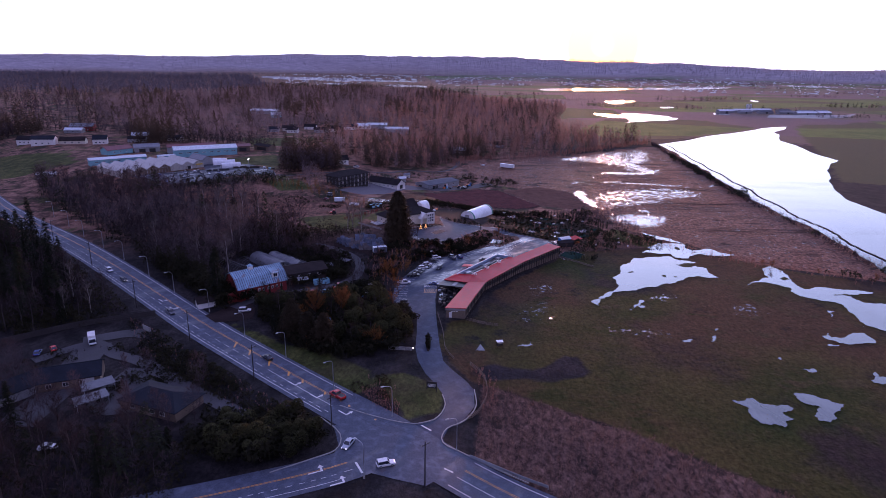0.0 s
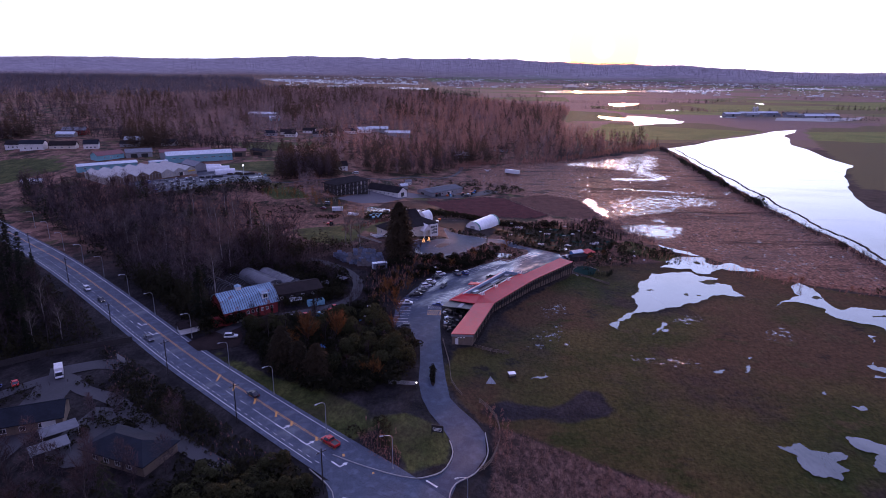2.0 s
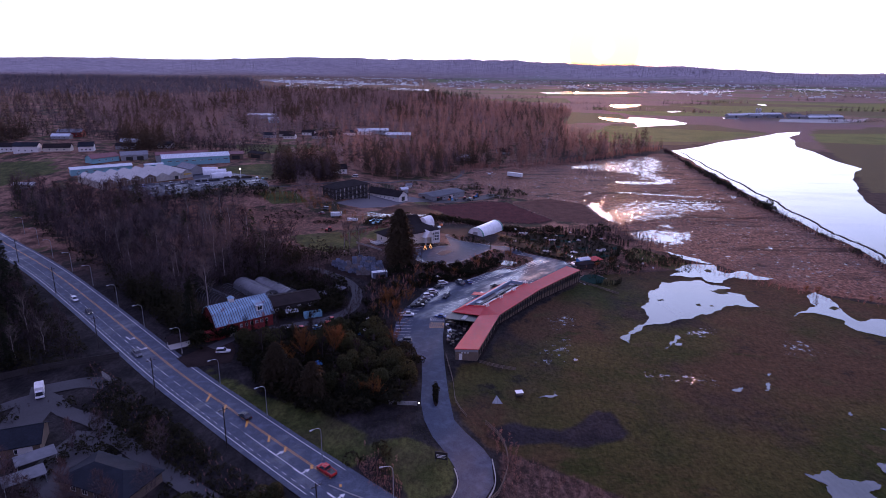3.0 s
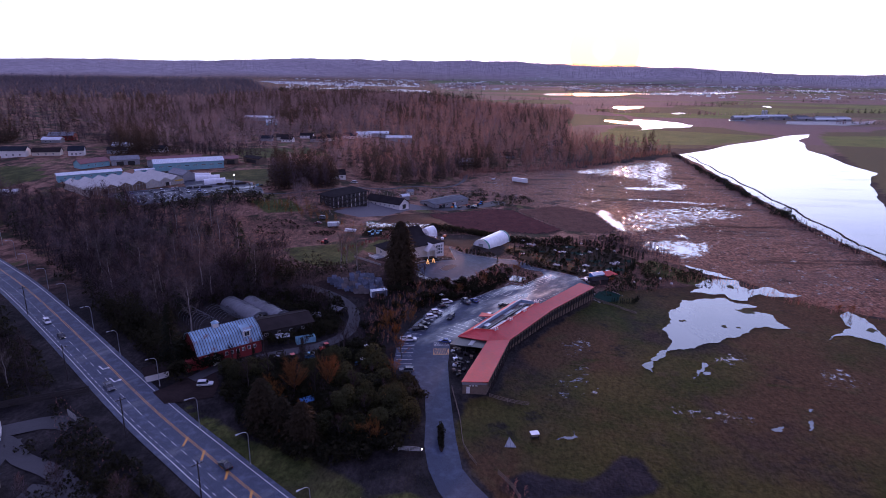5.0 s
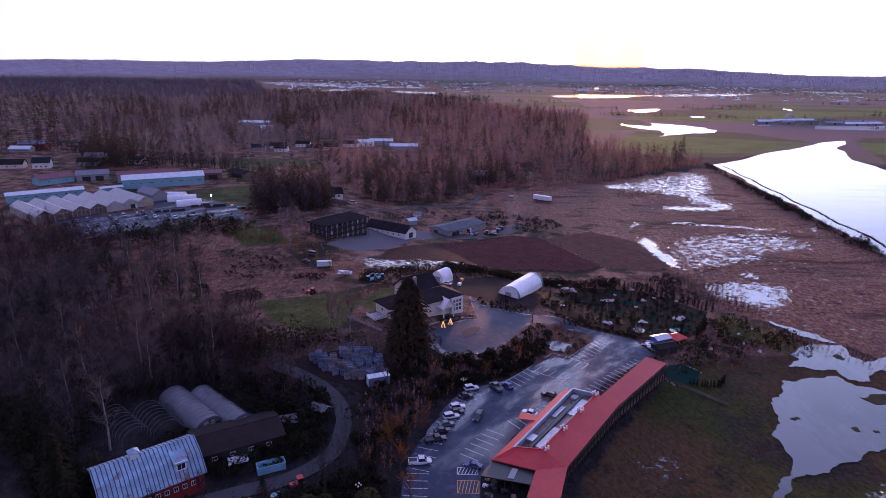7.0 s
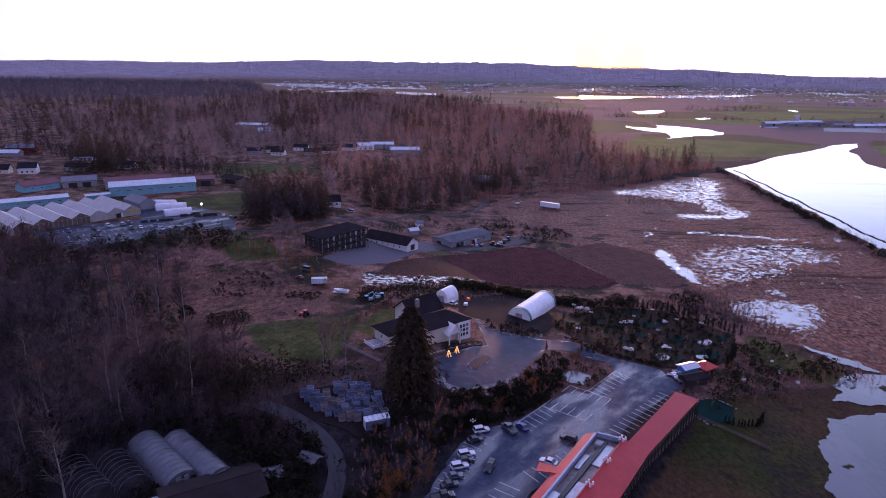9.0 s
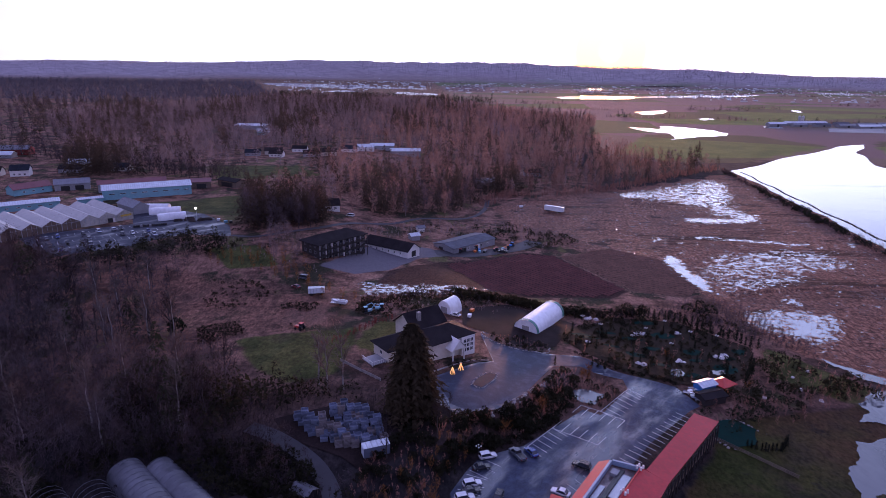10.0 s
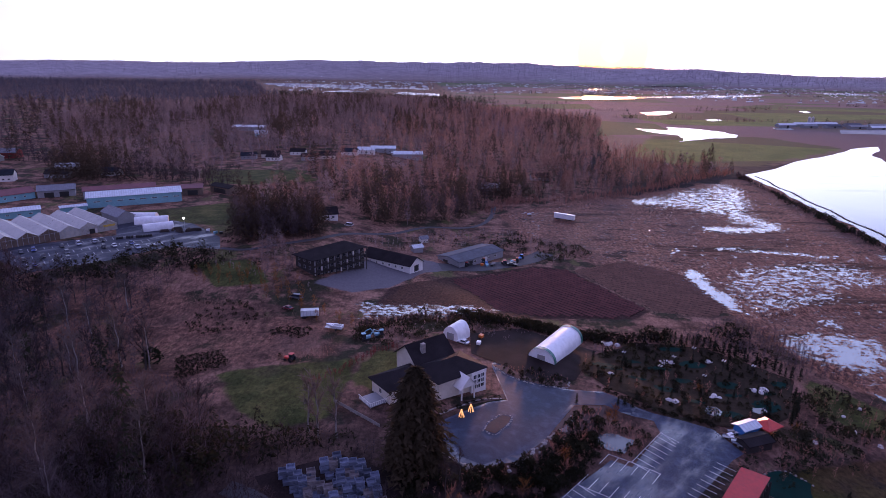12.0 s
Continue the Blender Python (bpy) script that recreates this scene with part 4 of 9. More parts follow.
kerb([(-31, 136.5), (-25.8, 131), (-23.9, 127), (-24.5, 122.5), (-28.4, 119.6), (-37.5, 114)], "pale concrete kerb at the side road's corner")
kerb([(-0.6, 310.4), (-6, 308.5), (-11, 304.5), (-17, 299)], "pale concrete kerb round the forecourt's beds")


# ---------------------------------------------------------------- buildings
def window(parent, x, y, z, w, h, facing, rim_mat=None, glass=None, lit=False):
    """A framed pane set proud of a wall. facing: 'x+', 'x-', 'y+', 'y-'."""
    rim_mat, glass = rim_mat or WHITE_WALL, glass or GLASS
    sign = 1 if facing[1] == "+" else -1
    f, g = Shape(), Shape()
    rim = 0.09

    def bar(s, u0, u1, v0, v1, d0, d1):
        d0, d1 = sorted((sign * d0, sign * d1))
        if facing[0] == "x":
            s.box(x + d0, x + d1, y + u0, y + u1, z + v0, z + v1)
        else:
            s.box(x + u0, x + u1, y + d0, y + d1, z + v0, z + v1)

    bar(f, -w / 2 - rim, w / 2 + rim, -rim, 0, 0, 0.09)
    bar(f, -w / 2 - rim, w / 2 + rim, h, h + rim, 0, 0.09)
    bar(f, -w / 2 - rim, -w / 2, 0, h, 0, 0.09)
    bar(f, w / 2, w / 2 + rim, 0, h, 0, 0.09)
    bar(f, -0.03, 0.03, 0, h, 0, 0.07)
    bar(g, -w / 2, w / 2, 0, h, 0, 0.04)
    ob = part("window", f, rim_mat, parent)
    part("pane", g, FAIRY if lit else glass, ob)
    return ob


def door(parent, x, y, z, w, h, facing, material):
    sign = 1 if facing[1] == "+" else -1
    s, k = Shape(), Shape()
    d0, d1 = sorted((0, sign * 0.08))
    e0, e1 = sorted((sign * 0.08, sign * 0.14))
    if facing[0] == "x":
        s.box(x + d0, x + d1, y - w / 2, y + w / 2, z, z + h)
        k.box(x + e0, x + e1, y + w / 2 - 0.2, y + w / 2 - 0.1, z + 0.95, z + 1.1)
    else:
        s.box(x - w / 2, x + w / 2, y + d0, y + d1, z, z + h)
        k.box(x + w / 2 - 0.2, x + w / 2 - 0.1, y + e0, y + e1, z + 0.95, z + 1.1)
    ob = part("door", s, material, parent)
    part("handle", k, STEEL, ob)
    return ob


def gable_walls(length, width, eave, ridge, foot=-1.5):
    """Walls under a ridge that runs along x."""
    a, b = length / 2, width / 2
    s = Shape()
    s.poly((-a, -b, foot), (a, -b, foot), (a, -b, eave), (-a, -b, eave))
    s.poly((a, b, foot), (-a, b, foot), (-a, b, eave), (a, b, eave))
    for x, turn in ((a, 1), (-a, -1)):
        p = [(x, -b, foot), (x, b, foot), (x, b, eave), (x, 0, ridge), (x, -b, eave)]
        s.poly(*(p if turn > 0 else p[::-1]))
    return s


def gable_roof(length, width, eave, ridge, over=0.5, thick=0.18):
    a, b = length / 2 + over, width / 2
    drop = (ridge - eave) / b
    y, z = b + over, eave - over * drop + 0.02
    s = Shape()
    s.slab([(-a, -y, z + thick), (a, -y, z + thick), (a, 0, ridge + thick), (-a, 0, ridge + thick)], thick)
    s.slab([(a, y, z + thick), (-a, y, z + thick), (-a, 0, ridge + thick), (a, 0, ridge + thick)], thick)
    s.box(-a, a, -0.12, 0.12, ridge + thick - 0.06, ridge + thick + 0.05)
    return s


def hip_roof(length, width, eave, ridge, over=0.6, thick=0.2):
    a, b = length / 2 + over, width / 2 + over
    r = max(0.05, a - b)
    s = Shape()
    e = eave - over * (ridge - eave) / (b - over) * 0.5 + thick
    A, B, C, D = (-a, -b, e), (a, -b, e), (a, b, e), (-a, b, e)
    P, Q = (-r, 0, ridge), (r, 0, ridge)
    for f in ((A, B, Q, P), (B, C, Q), (C, D, P, Q), (D, A, P)):
        s.poly(*f)
    s.box(-a, a, -b, b, e - thick, e - 0.002)
    return s


def box_walls(length, width, eave, foot=-1.5):
    return Shape().box(-length / 2, length / 2, -width / 2, width / 2, foot, eave)


def building(name, label, x, y, turn, length, width, eave, ridge, walls, roof, hip=False, z=None, windows=(), doors=(), over=0.5, category="house", group="", rim_mat=None):
    """A house or shed: its long side along its own x."""
    m = pose(x, y, hz(x, y) if z is None else z, 0, 0, turn)
    ob = thing(name, label, category, m, group)
    part("wall", box_walls(length, width, eave) if hip else gable_walls(length, width, eave, ridge), walls, ob)
    part("roof", hip_roof(length, width, eave, ridge, over) if hip else gable_roof(length, width, eave, ridge, over), roof, ob)
    for facing, u, v, w, h in windows:
        s = 1 if facing[1] == "+" else -1
        px, py = (s * length / 2, u) if facing[0] == "x" else (u, s * width / 2)
        window(ob, px, py, v, w, h, facing, rim_mat)
    for facing, u, w, h, mat in doors:
        s = 1 if facing[1] == "+" else -1
        px, py = (s * length / 2, u) if facing[0] == "x" else (u, s * width / 2)
        door(ob, px, py, 0, w, h, facing, mat)
    return ob


def row(facing, count, span, v, w, h):
    return [(facing, -span / 2 + span * (k + 0.5) / count, v, w, h) for k in range(count)]


# the long red-roofed market hall, bent twice
def market_hall():
    z0 = -3.0
    ob = thing("market_hall", "long bent market hall under red sheet roofs with sunken deck", "building", pose(0, 0, 0))
    e, t, zf = z0 + 3.1, z0 + 4.6, z0 + 3.3

    def roof(name, pts, label=""):
        part(name, Shape().slab(pts, 0.22), RED_ROOF, ob, label)

    # the near wing slopes to the pasture, as does the far one
    roof("roof_slope", [(1.0, 202.6, t - 0.9), (8.6, 203.6, e), (17.4, 231.6, e), (10.0, 229.4, t - 0.9)])
    roof("roof_slope", [(35.6, 258.0, e), (56.8, 283.0, e), (51.2, 285.2, t - 0.5), (31.6, 261.2, t - 0.5)])
    # frame of four slopes round the sunken roof
    roof("roof_slope", [(0.5, 233.4, e + 0.2), (5.6, 236.3, t), (24.4, 264.0, t), (22.0, 265.0, e + 0.2)])
    roof("roof_slope", [(12.2, 235.6, t), (17.4, 231.6, e), (35.6, 258.0, e), (30.6, 261.3, t)])
    roof("roof_slope", [(0.5, 233.4, e + 0.2), (10.0, 229.4, e + 0.6), (12.2, 235.6, t), (5.6, 236.3, t)])
    roof("roof_slope", [(10.0, 229.4, e + 0.6), (17.4, 231.6, e), (12.2, 235.6, t)])
    roof("roof_slope", [(24.4, 264.0, t), (30.6, 261.3, t), (32.2, 262.2, e + 0.4), (22.0, 265.0, e + 0.2)])
    roof("porch_roof", [(8.2, 250.2, e + 0.4), (13.5, 248.5, e + 1.0), (14.5, 250.2, e + 1.0), (9.4, 253.4, e + 0.4)])
    part("roof_well", Shape().slab([(5.6, 236.3, zf), (12.2, 235.6, zf), (30.6, 261.3, zf), (24.4, 264.0, zf)], 0.2), surface("rusty_flat_roof", (0.20, 0.155, 0.145), 0.4, 0.9, 0.25, 0.65), ob, "stained wet flat roof sunk between parapets")
    blue = surface("blue_grey_flashing", (0.22, 0.30, 0.40), 0.35, 2.0, 0.3, 0.15)
    for a, b, w in (((5.6, 236.3), (24.4, 264.0), 0.5), ((24.4, 264.0), (30.6, 261.3), 0.5)):
        d = np.subtract(b, a) / np.linalg.norm(np.subtract(b, a))
        n = np.array([d[1], -d[0]]) * w
        part("parapet", Shape().slab([(*a, t + 0.25), (*(a + n), t + 0.25), (*(b + n), t + 0.25), (*b, t + 0.25)][::1], 1.2), blue, ob, "blue-grey metal parapet")
    for a, b, w in (((5.6, 236.3), (12.2, 235.6), 0.3), ((12.2, 235.6), (30.6, 261.3), 0.3)):
        d = np.subtract(b, a) / np.linalg.norm(np.subtract(b, a))
        n = np.array([-d[1], d[0]]) * w
        part("parapet", Shape().slab([(*(a + n), t + 0.2), (*a, t + 0.2), (*b, t + 0.2), (*(b + n), t + 0.2)], 1.2), RED_ROOF, ob)
    axis, side = np.array([0.577, 0.817]), np.array([0.817, -0.577])
    mid = np.array([18.2, 249.3])
    for u, v, lu, lv, hh, m in ((0, -0.2, 14.5, 0.5, 0.7, BLACK_TRIM), (-8, 1.3, 5.0, 0.9, 0.35, WHITE_LINE), (9, 1.2, 4.5, 1.0, 0.35, STEEL), (4, -1.8, 3.0, 0.6, 0.4, STEEL), (-11, -1.5, 1.4, 0.9, 0.9, STEEL), (12.5, -1.2, 1.0, 0.8, 1.0, GREY_WALL)):
        c = mid + axis * u + side * v
        s = Shape().slab([(*(c + axis * a * lu + side * b * lv), zf + hh) for a, b in ((-1, 1), (1, 1), (1, -1), (-1, -1))], hh)
        part("roof_duct", s, m, ob)
    for k in range(4):
        c = np.array([12.6, 235.4]) + (np.array([30.4, 261.4]) - [12.6, 235.4]) * (0.02 + 0.32 * k)
        s = Shape()
        for a in range(4):
            px, py = c[0] + 0.7 * math.cos(a * 1.57), c[1] + 0.7 * math.sin(a * 1.57)
            s.rod((px, py, t + 0.1), (px, py, t + 0.9), 0.28, 0.22, 8)
        part("roof_vent", s, OFFWHITE, ob, "cluster of white roof vents")
    # walls: closed towards the car park, posts and black-slabbed bays towards the pasture
    for a, b in (((1.4, 203.2), (8.2, 204.1)), ((8.2, 204.1), (16.8, 231.5)), ((16.8, 231.5), (35.0, 257.8)), ((35.0, 257.8), (56.2, 282.8)), ((56.2, 282.8), (51.2, 284.7)), ((51.2, 284.7), (32.0, 261.6)), ((32.0, 261.6), (22.2, 264.4)), ((22.2, 264.4), (1.2, 233.9)), ((1.2, 233.9), (9.9, 229.9)), ((9.9, 229.9), (1.4, 203.2))):
        d = np.subtract(b, a) / np.linalg.norm(np.subtract(b, a))
        n = np.array([-d[1], d[0]]) * 0.2
        top = e - 0.1
        part("wall", Shape().slab([(*a, top), (*b, top), (*(b + n), top), (*(a + n), top)], top + 6.5), TIMBER, ob)
    part("gable_board", Shape().slab([(1.2, 202.95, t - 1.15), (8.4, 203.9, e - 0.25), (8.4, 204.1, e - 0.25), (1.2, 203.15, t - 1.15)], 0.9), GREY_WALL, ob, "pale grey end wall under the roof")
    door(ob, 3.0, 203.35, z0 - 0.4, 1.0, 2.1, "y-", WHITE_WALL)
    for k in range(3):
        part("text_bar", Shape().box(3.2 + 0.9 * k, 3.8 + 0.9 * k, 203.2, 203.3, z0 + 1.9, z0 + 2.15), WHITE_WALL, ob)
    for a, b, count in (((9.3, 204.6), (17.6, 231.2), 13), ((17.6, 231.2), (35.8, 257.4), 16), ((35.8, 257.4), (56.9, 282.4), 16)):
        for k in range(count):
            x, y = np.array(a) + (np.subtract(b, a)) * (k + 0.5) / count
            part("post", Shape().box(x - 0.12, x + 0.12, y - 0.12, y + 0.12, -6.2, e - 0.1), DARK_TIMBER, ob)
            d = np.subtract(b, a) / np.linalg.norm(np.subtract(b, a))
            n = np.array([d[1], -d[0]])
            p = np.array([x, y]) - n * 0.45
            # a black slab put in as the shade inside the open bay
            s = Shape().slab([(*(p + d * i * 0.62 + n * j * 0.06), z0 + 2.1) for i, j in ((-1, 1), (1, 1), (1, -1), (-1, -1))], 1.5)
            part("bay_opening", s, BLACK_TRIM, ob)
    # the dark flat canopy over the yard
    part("canopy", Shape().slab([(-2.2, 228.0, e - 0.1), (8.6, 225.3, e - 0.1), (9.9, 229.8, e - 0.1), (0.6, 233.4, e - 0.1)], 0.2), BLACK_TRIM, ob, "flat black canopy beside the hall")
    part("skylight", Shape().slab([(3.6, 227.3, e + 0.02), (4.9, 227.0, e + 0.02), (6.3, 230.4, e + 0.02), (5.0, 230.8, e + 0.02)], 0.1), GREY_WALL, ob)
    for x, y in ((-1.9, 228.3), (3, 227), (8.2, 225.8)):
        part("post", Shape().box(x - 0.1, x + 0.1, y - 0.1, y + 0.1, -4.5, e - 0.2), DARK_TIMBER, ob)
    return ob


market_hall()


def barn():
    ob = thing("barn", "old red barn with a rusted tin gambrel roof and cupola", "barn", pose(-72.4, 222.6, hz(-71, 221) - 0.3, 0, 0, 39.6))
    L, W = 19.0, 13.0
    a, b = L / 2, W / 2
    prof = [(-b, 5.0), (-b * 0.62, 8.0), (0, 9.8), (b * 0.62, 8.0), (b, 5.0)]
    s = Shape()
    s.poly((-a, -b, -1.5), (a, -b, -1.5), (a, -b, 5), (-a, -b, 5)).poly((a, b, -1.5), (-a, b, -1.5), (-a, b, 5), (a, b, 5))
    for x, k in ((a, 1), (-a, -1)):
        p = [(x, -b, -1.5), (x, b, -1.5)] + [(x, y, z) for y, z in prof[::-1]]
        s.poly(*(p if k > 0 else p[::-1]))
    part("wall", s, BARN_RED, ob)
    o = 0.6
    edges = [(-b - 0.5, 4.6)] + prof[1:4] + [(b + 0.5, 4.6)]
    for (y0, z0), (y1, z1) in zip(edges, edges[1:]):
        part("roof_slope", Shape().slab([(-a - o, y0, z0 + 0.2), (a + o, y0, z0 + 0.2), (a + o, y1, z1 + 0.2), (-a - o, y1, z1 + 0.2)], 0.18), TIN_ROOF, ob)
        for k in range(25):
            x = -a - o + 0.25 + k * (L + 2 * o - 0.5) / 24
            part("roof_seam", Shape().slab([(x - 0.09, y0, z0 + 0.27), (x + 0.09, y0, z0 + 0.27), (x + 0.09, y1, z1 + 0.27), (x - 0.09, y1, z1 + 0.27)], 0.06), SEAM, ob)
    cup = part("cupola", Shape().box(-2.8, -1.2, -0.8, 0.8, 9.6, 11.0), WHITE_WALL, ob, "white wooden cupola on the ridge")
    part("cupola_roof", Shape().poly((-3.1, -1.1, 11), (-0.9, -1.1, 11), (-2, 0, 11.9)).poly((-0.9, -1.1, 11), (-0.9, 1.1, 11), (-2, 0, 11.9)).poly((-0.9, 1.1, 11), (-3.1, 1.1, 11), (-2, 0, 11.9)).poly((-3.1, 1.1, 11), (-3.1, -1.1, 11), (-2, 0, 11.9)), TIN_ROOF, cup)
    dorm = part("dormer", Shape().box(4.4, 6.6, -5.6, -2.5, 6.2, 8.4), WHITE_WALL, ob, "white dormer with a paired window")
    part("dormer_roof", Shape().slab([(4.1, -5.9, 8.3), (6.9, -5.9, 8.3), (6.9, -1.8, 9.2), (4.1, -1.8, 9.2)], 0.12), TIN_ROOF, dorm)
    window(ob, 5.5, -5.6, 6.7, 1.5, 1.3, "y-")
    for k in range(6):
        window(ob, -1.5 + 1.75 * k, -b, 2.6, 0.75, 0.95, "y-")
    for k in range(2):
        window(ob, -7.2 + 2.4 * k, -b, 2.6, 0.9, 1.1, "y-")
    window(ob, a, 0, 6.0, 1.2, 1.2, "x+")
    door(ob, -4.5, -b, 0, 2.4, 2.6, "y-", WHITE_WALL)
    part("lean_to", Shape().box(-a - 3.5, -a, -b + 1, b - 4, -1.5, 3.2), BARN_RED, ob)


barn()

# house on the knoll, in four blocks
def knoll_house():
    z = hz(-12, 311) + 0.1
    ob = thing("house", "large white house with dark hipped roofs and a gabled porch", "house", pose(-14.5, 314.5, z, 0, 0, 38))
    blocks = ((0, 0, 15, 10.5, 5.6, 8.2, True), (-1.5, 9.5, 12, 10, 6.4, 10.2, False), (-13.5, 3.5, 12, 8.5, 5.2, 7.6, True))
    for bx, by, L, W, eave, ridge, hip in blocks:
        for name, s, m in (("wall", box_walls(L, W, eave) if hip else gable_walls(L, W, eave, ridge), CREAM_WALL), ("roof", hip_roof(L, W, eave, ridge, 0.8) if hip else gable_roof(L, W, eave, ridge, 0.7), DARK_ROOF)):
            s.v = [(x + bx, y + by, q) for x, y, q in s.v]
            part(name, s, m, ob)
    porch = Shape().poly((-2.6, -8.4, 3.4), (2.2, -8.4, 3.4), (-0.2, -8.4, 6.0)).poly((2.2, -8.2, 3.4), (-2.6, -8.2, 3.4), (-0.2, -8.2, 6.0))
    part("porch_gable", porch, WHITE_WALL, ob, "white gable over the porch")
    part("porch_roof", Shape().slab([(-3.0, -8.7, 3.3), (-0.2, -8.7, 6.3), (-0.2, -3.2, 6.3), (-3.0, -3.2, 3.3)][::-1], 0.15).slab([(-0.2, -8.7, 6.3), (2.6, -8.7, 3.3), (2.6, -3.2, 3.3), (-0.2, -3.2, 6.3)][::-1], 0.15), WHITE_WALL, ob)
    for x in (-2.3, 1.9):
        part("porch_post", Shape().box(x - 0.16, x + 0.16, -8.3, -8.0, -0.5, 3.4), WHITE_WALL, ob)
    bay = part("bay_wall", Shape().box(2.6, 7.6, -6.2, -5.0, -1, 5.4), WHITE_WALL, ob, "white projecting bay with tall windows")
    for i in range(3):
        for j in range(3):
            window(ob, 3.7 + 1.3 * i, -6.2, 0.6 + 1.45 * j, 0.9, 1.05, "y-")
    for j in range(3):
        window(ob, 7.5, -2.5 + 2.6 * j, 1.2, 1.0, 1.3, "x+")
    for u in (-17.5, -13.5, -10):
        window(ob, u, -0.75, 2.6, 1.0, 1.2, "y-")
    window(ob, -19.5, 3.5, 2.6, 1.0, 1.2, "x-")
    door(ob, -0.2, -5.25, 0, 1.6, 2.3, "y-", WHITE_WALL)
    part("deck", Shape().box(-24.5, -19.5, 0.2, 6.0, 1.5, 1.7), GREY_WALL, ob, "grey raised deck")
    rail = Shape()
    for k in range(9):
        rail.box(-24.5 + 0.6 * k, -24.42 + 0.6 * k, 0.2, 0.28, 1.7, 2.7).box(-24.5, -24.42, 0.2 + 0.65 * k, 0.28 + 0.65 * k, 1.7, 2.7)
    rail.box(-24.5, -19.5, 0.18, 0.3, 2.62, 2.72).box(-24.52, -24.4, 0.2, 6, 2.62, 2.72)
    part("railing", rail, WHITE_WALL, ob)
    for x, y in ((-24.3, 0.4), (-24.3, 5.8), (-20, 0.4)):
        part("deck_post", Shape().box(x - 0.1, x + 0.1, y - 0.1, y + 0.1, -2, 1.5), WHITE_WALL, ob)
    part("chimney", Shape().box(-4.6, -3.4, 6.4, 7.4, 6, 10.8), STONE, ob)


knoll_house()


HOOP = surface("weathered_hoop_steel", (0.11, 0.115, 0.135), 0.6, 4.0, 0.5, 0.3)


def hoop_house(name, label, x, y, turn, length, width, rise, film, ribs=True, band=None, ends=True, cover=True, z=None, sag=0.0):
    """A half-round tunnel: its length along its own x."""
    ob = thing(name, label, "hoop house", pose(x, y, hz(x, y) if z is None else z, 0, 0, turn))
    a, n, b = length / 2, 14, width / 2
    arc = [(-b * math.cos(math.pi * i / n), rise * math.sin(math.pi * i / n) ** 0.85) for i in range(n + 1)]
    rng = random.Random(int(x * 7))
    if cover:
        s, cols = Shape(), 12
        for j in range(cols + 1):
            dip = 1 - sag * rng.random()
            s.v += [(-a + length * j / cols, yy, zz * dip - 0.3 * (zz < 0.05)) for yy, zz in arc]
        for j in range(cols):
            k = j * (n + 1)
            s.f += [(k + i, k + i + n + 1, k + i + n + 2, k + i + 1) for i in range(n)]
        part("cover", s, film, ob, smooth=True)
    if ends:
        for u, q in ((-a, 1), (a, -1)):
            pts = [(u, yy, zz - 0.3 * (zz < 0.05)) for yy, zz in arc]
            part("end_wall", Shape().poly(*(pts[::q])), film, ob)
        part("doorway", Shape().box(-a - 0.08, -a + 0.02, -1.3, 1.3, -0.2, 2.6), GREY_WALL, ob)
    if band:
        for u in (-a, a - 1.3):
            s = Shape()
            for w in (u - 0.05, u + 1.4):
                s.v += [(w, yy * 1.03, zz * 1.03) for yy, zz in arc]
            s.f += [(i, i + n + 1, i + n + 2, i + 1) for i in range(n)]
            part("end_band", s, band, ob)
    if ribs:
        for j in range(int(length / 1.8) + 1):
            u = -a + 1.8 * j
            part("hoop", Shape().pipe([(u, yy * 1.01, zz * 1.01) for yy, zz in arc[::2]], 0.05, 4), HOOP, ob)
    return ob


hoop_house("hoop_barn", "white hoop barn with dark green end bands", 19.6, 346.6, 56.5, 22, 9.0, 4.7, WHITE_FILM, False, GREEN_FILM)
hoop_house("hoop_barn", "small white hoop shelter behind the house", -12.5, 348.5, 56, 7, 6, 4.8, WHITE_FILM, False)
hoop_house("greenhouse_tunnel", "old hoop greenhouse under clouded plastic film", -74.8, 250, 137, 21, 7.5, 3.6, OLD_FILM, True, None, True, True, None, 0.05)
hoop_house("greenhouse_tunnel", "collapsing hoop greenhouse with sagging torn film", -67.5, 251, 139, 21, 6.5, 3.4, OLD_FILM, True, None, True, True, None, 0.25)
hoop_house("greenhouse_tunnel", "bare hoops of a derelict greenhouse without film", -89, 244, 140, 15, 7, 3.6, OLD_FILM, True, None, False, False)
hoop_house("greenhouse_tunnel", "bare hoops of a derelict greenhouse without film", -82, 246.5, 137, 14, 7, 3.6, OLD_FILM, True, None, False, False)
hoop_house("white_tent", "long white storage tent beside the sales yard", -180.5, 479.5, 5, 17, 6, 3.8, WHITE_FILM, False)
hoop_house("white_tent", "long white storage tent beside the sales yard", -171, 472.5, 20, 16, 5.5, 3.6, WHITE_FILM, False)
hoop_house("white_tent", "long white storage tent beside the sales yard", -161.5, 459.5, 33, 14, 5, 3.6, WHITE_FILM, False)


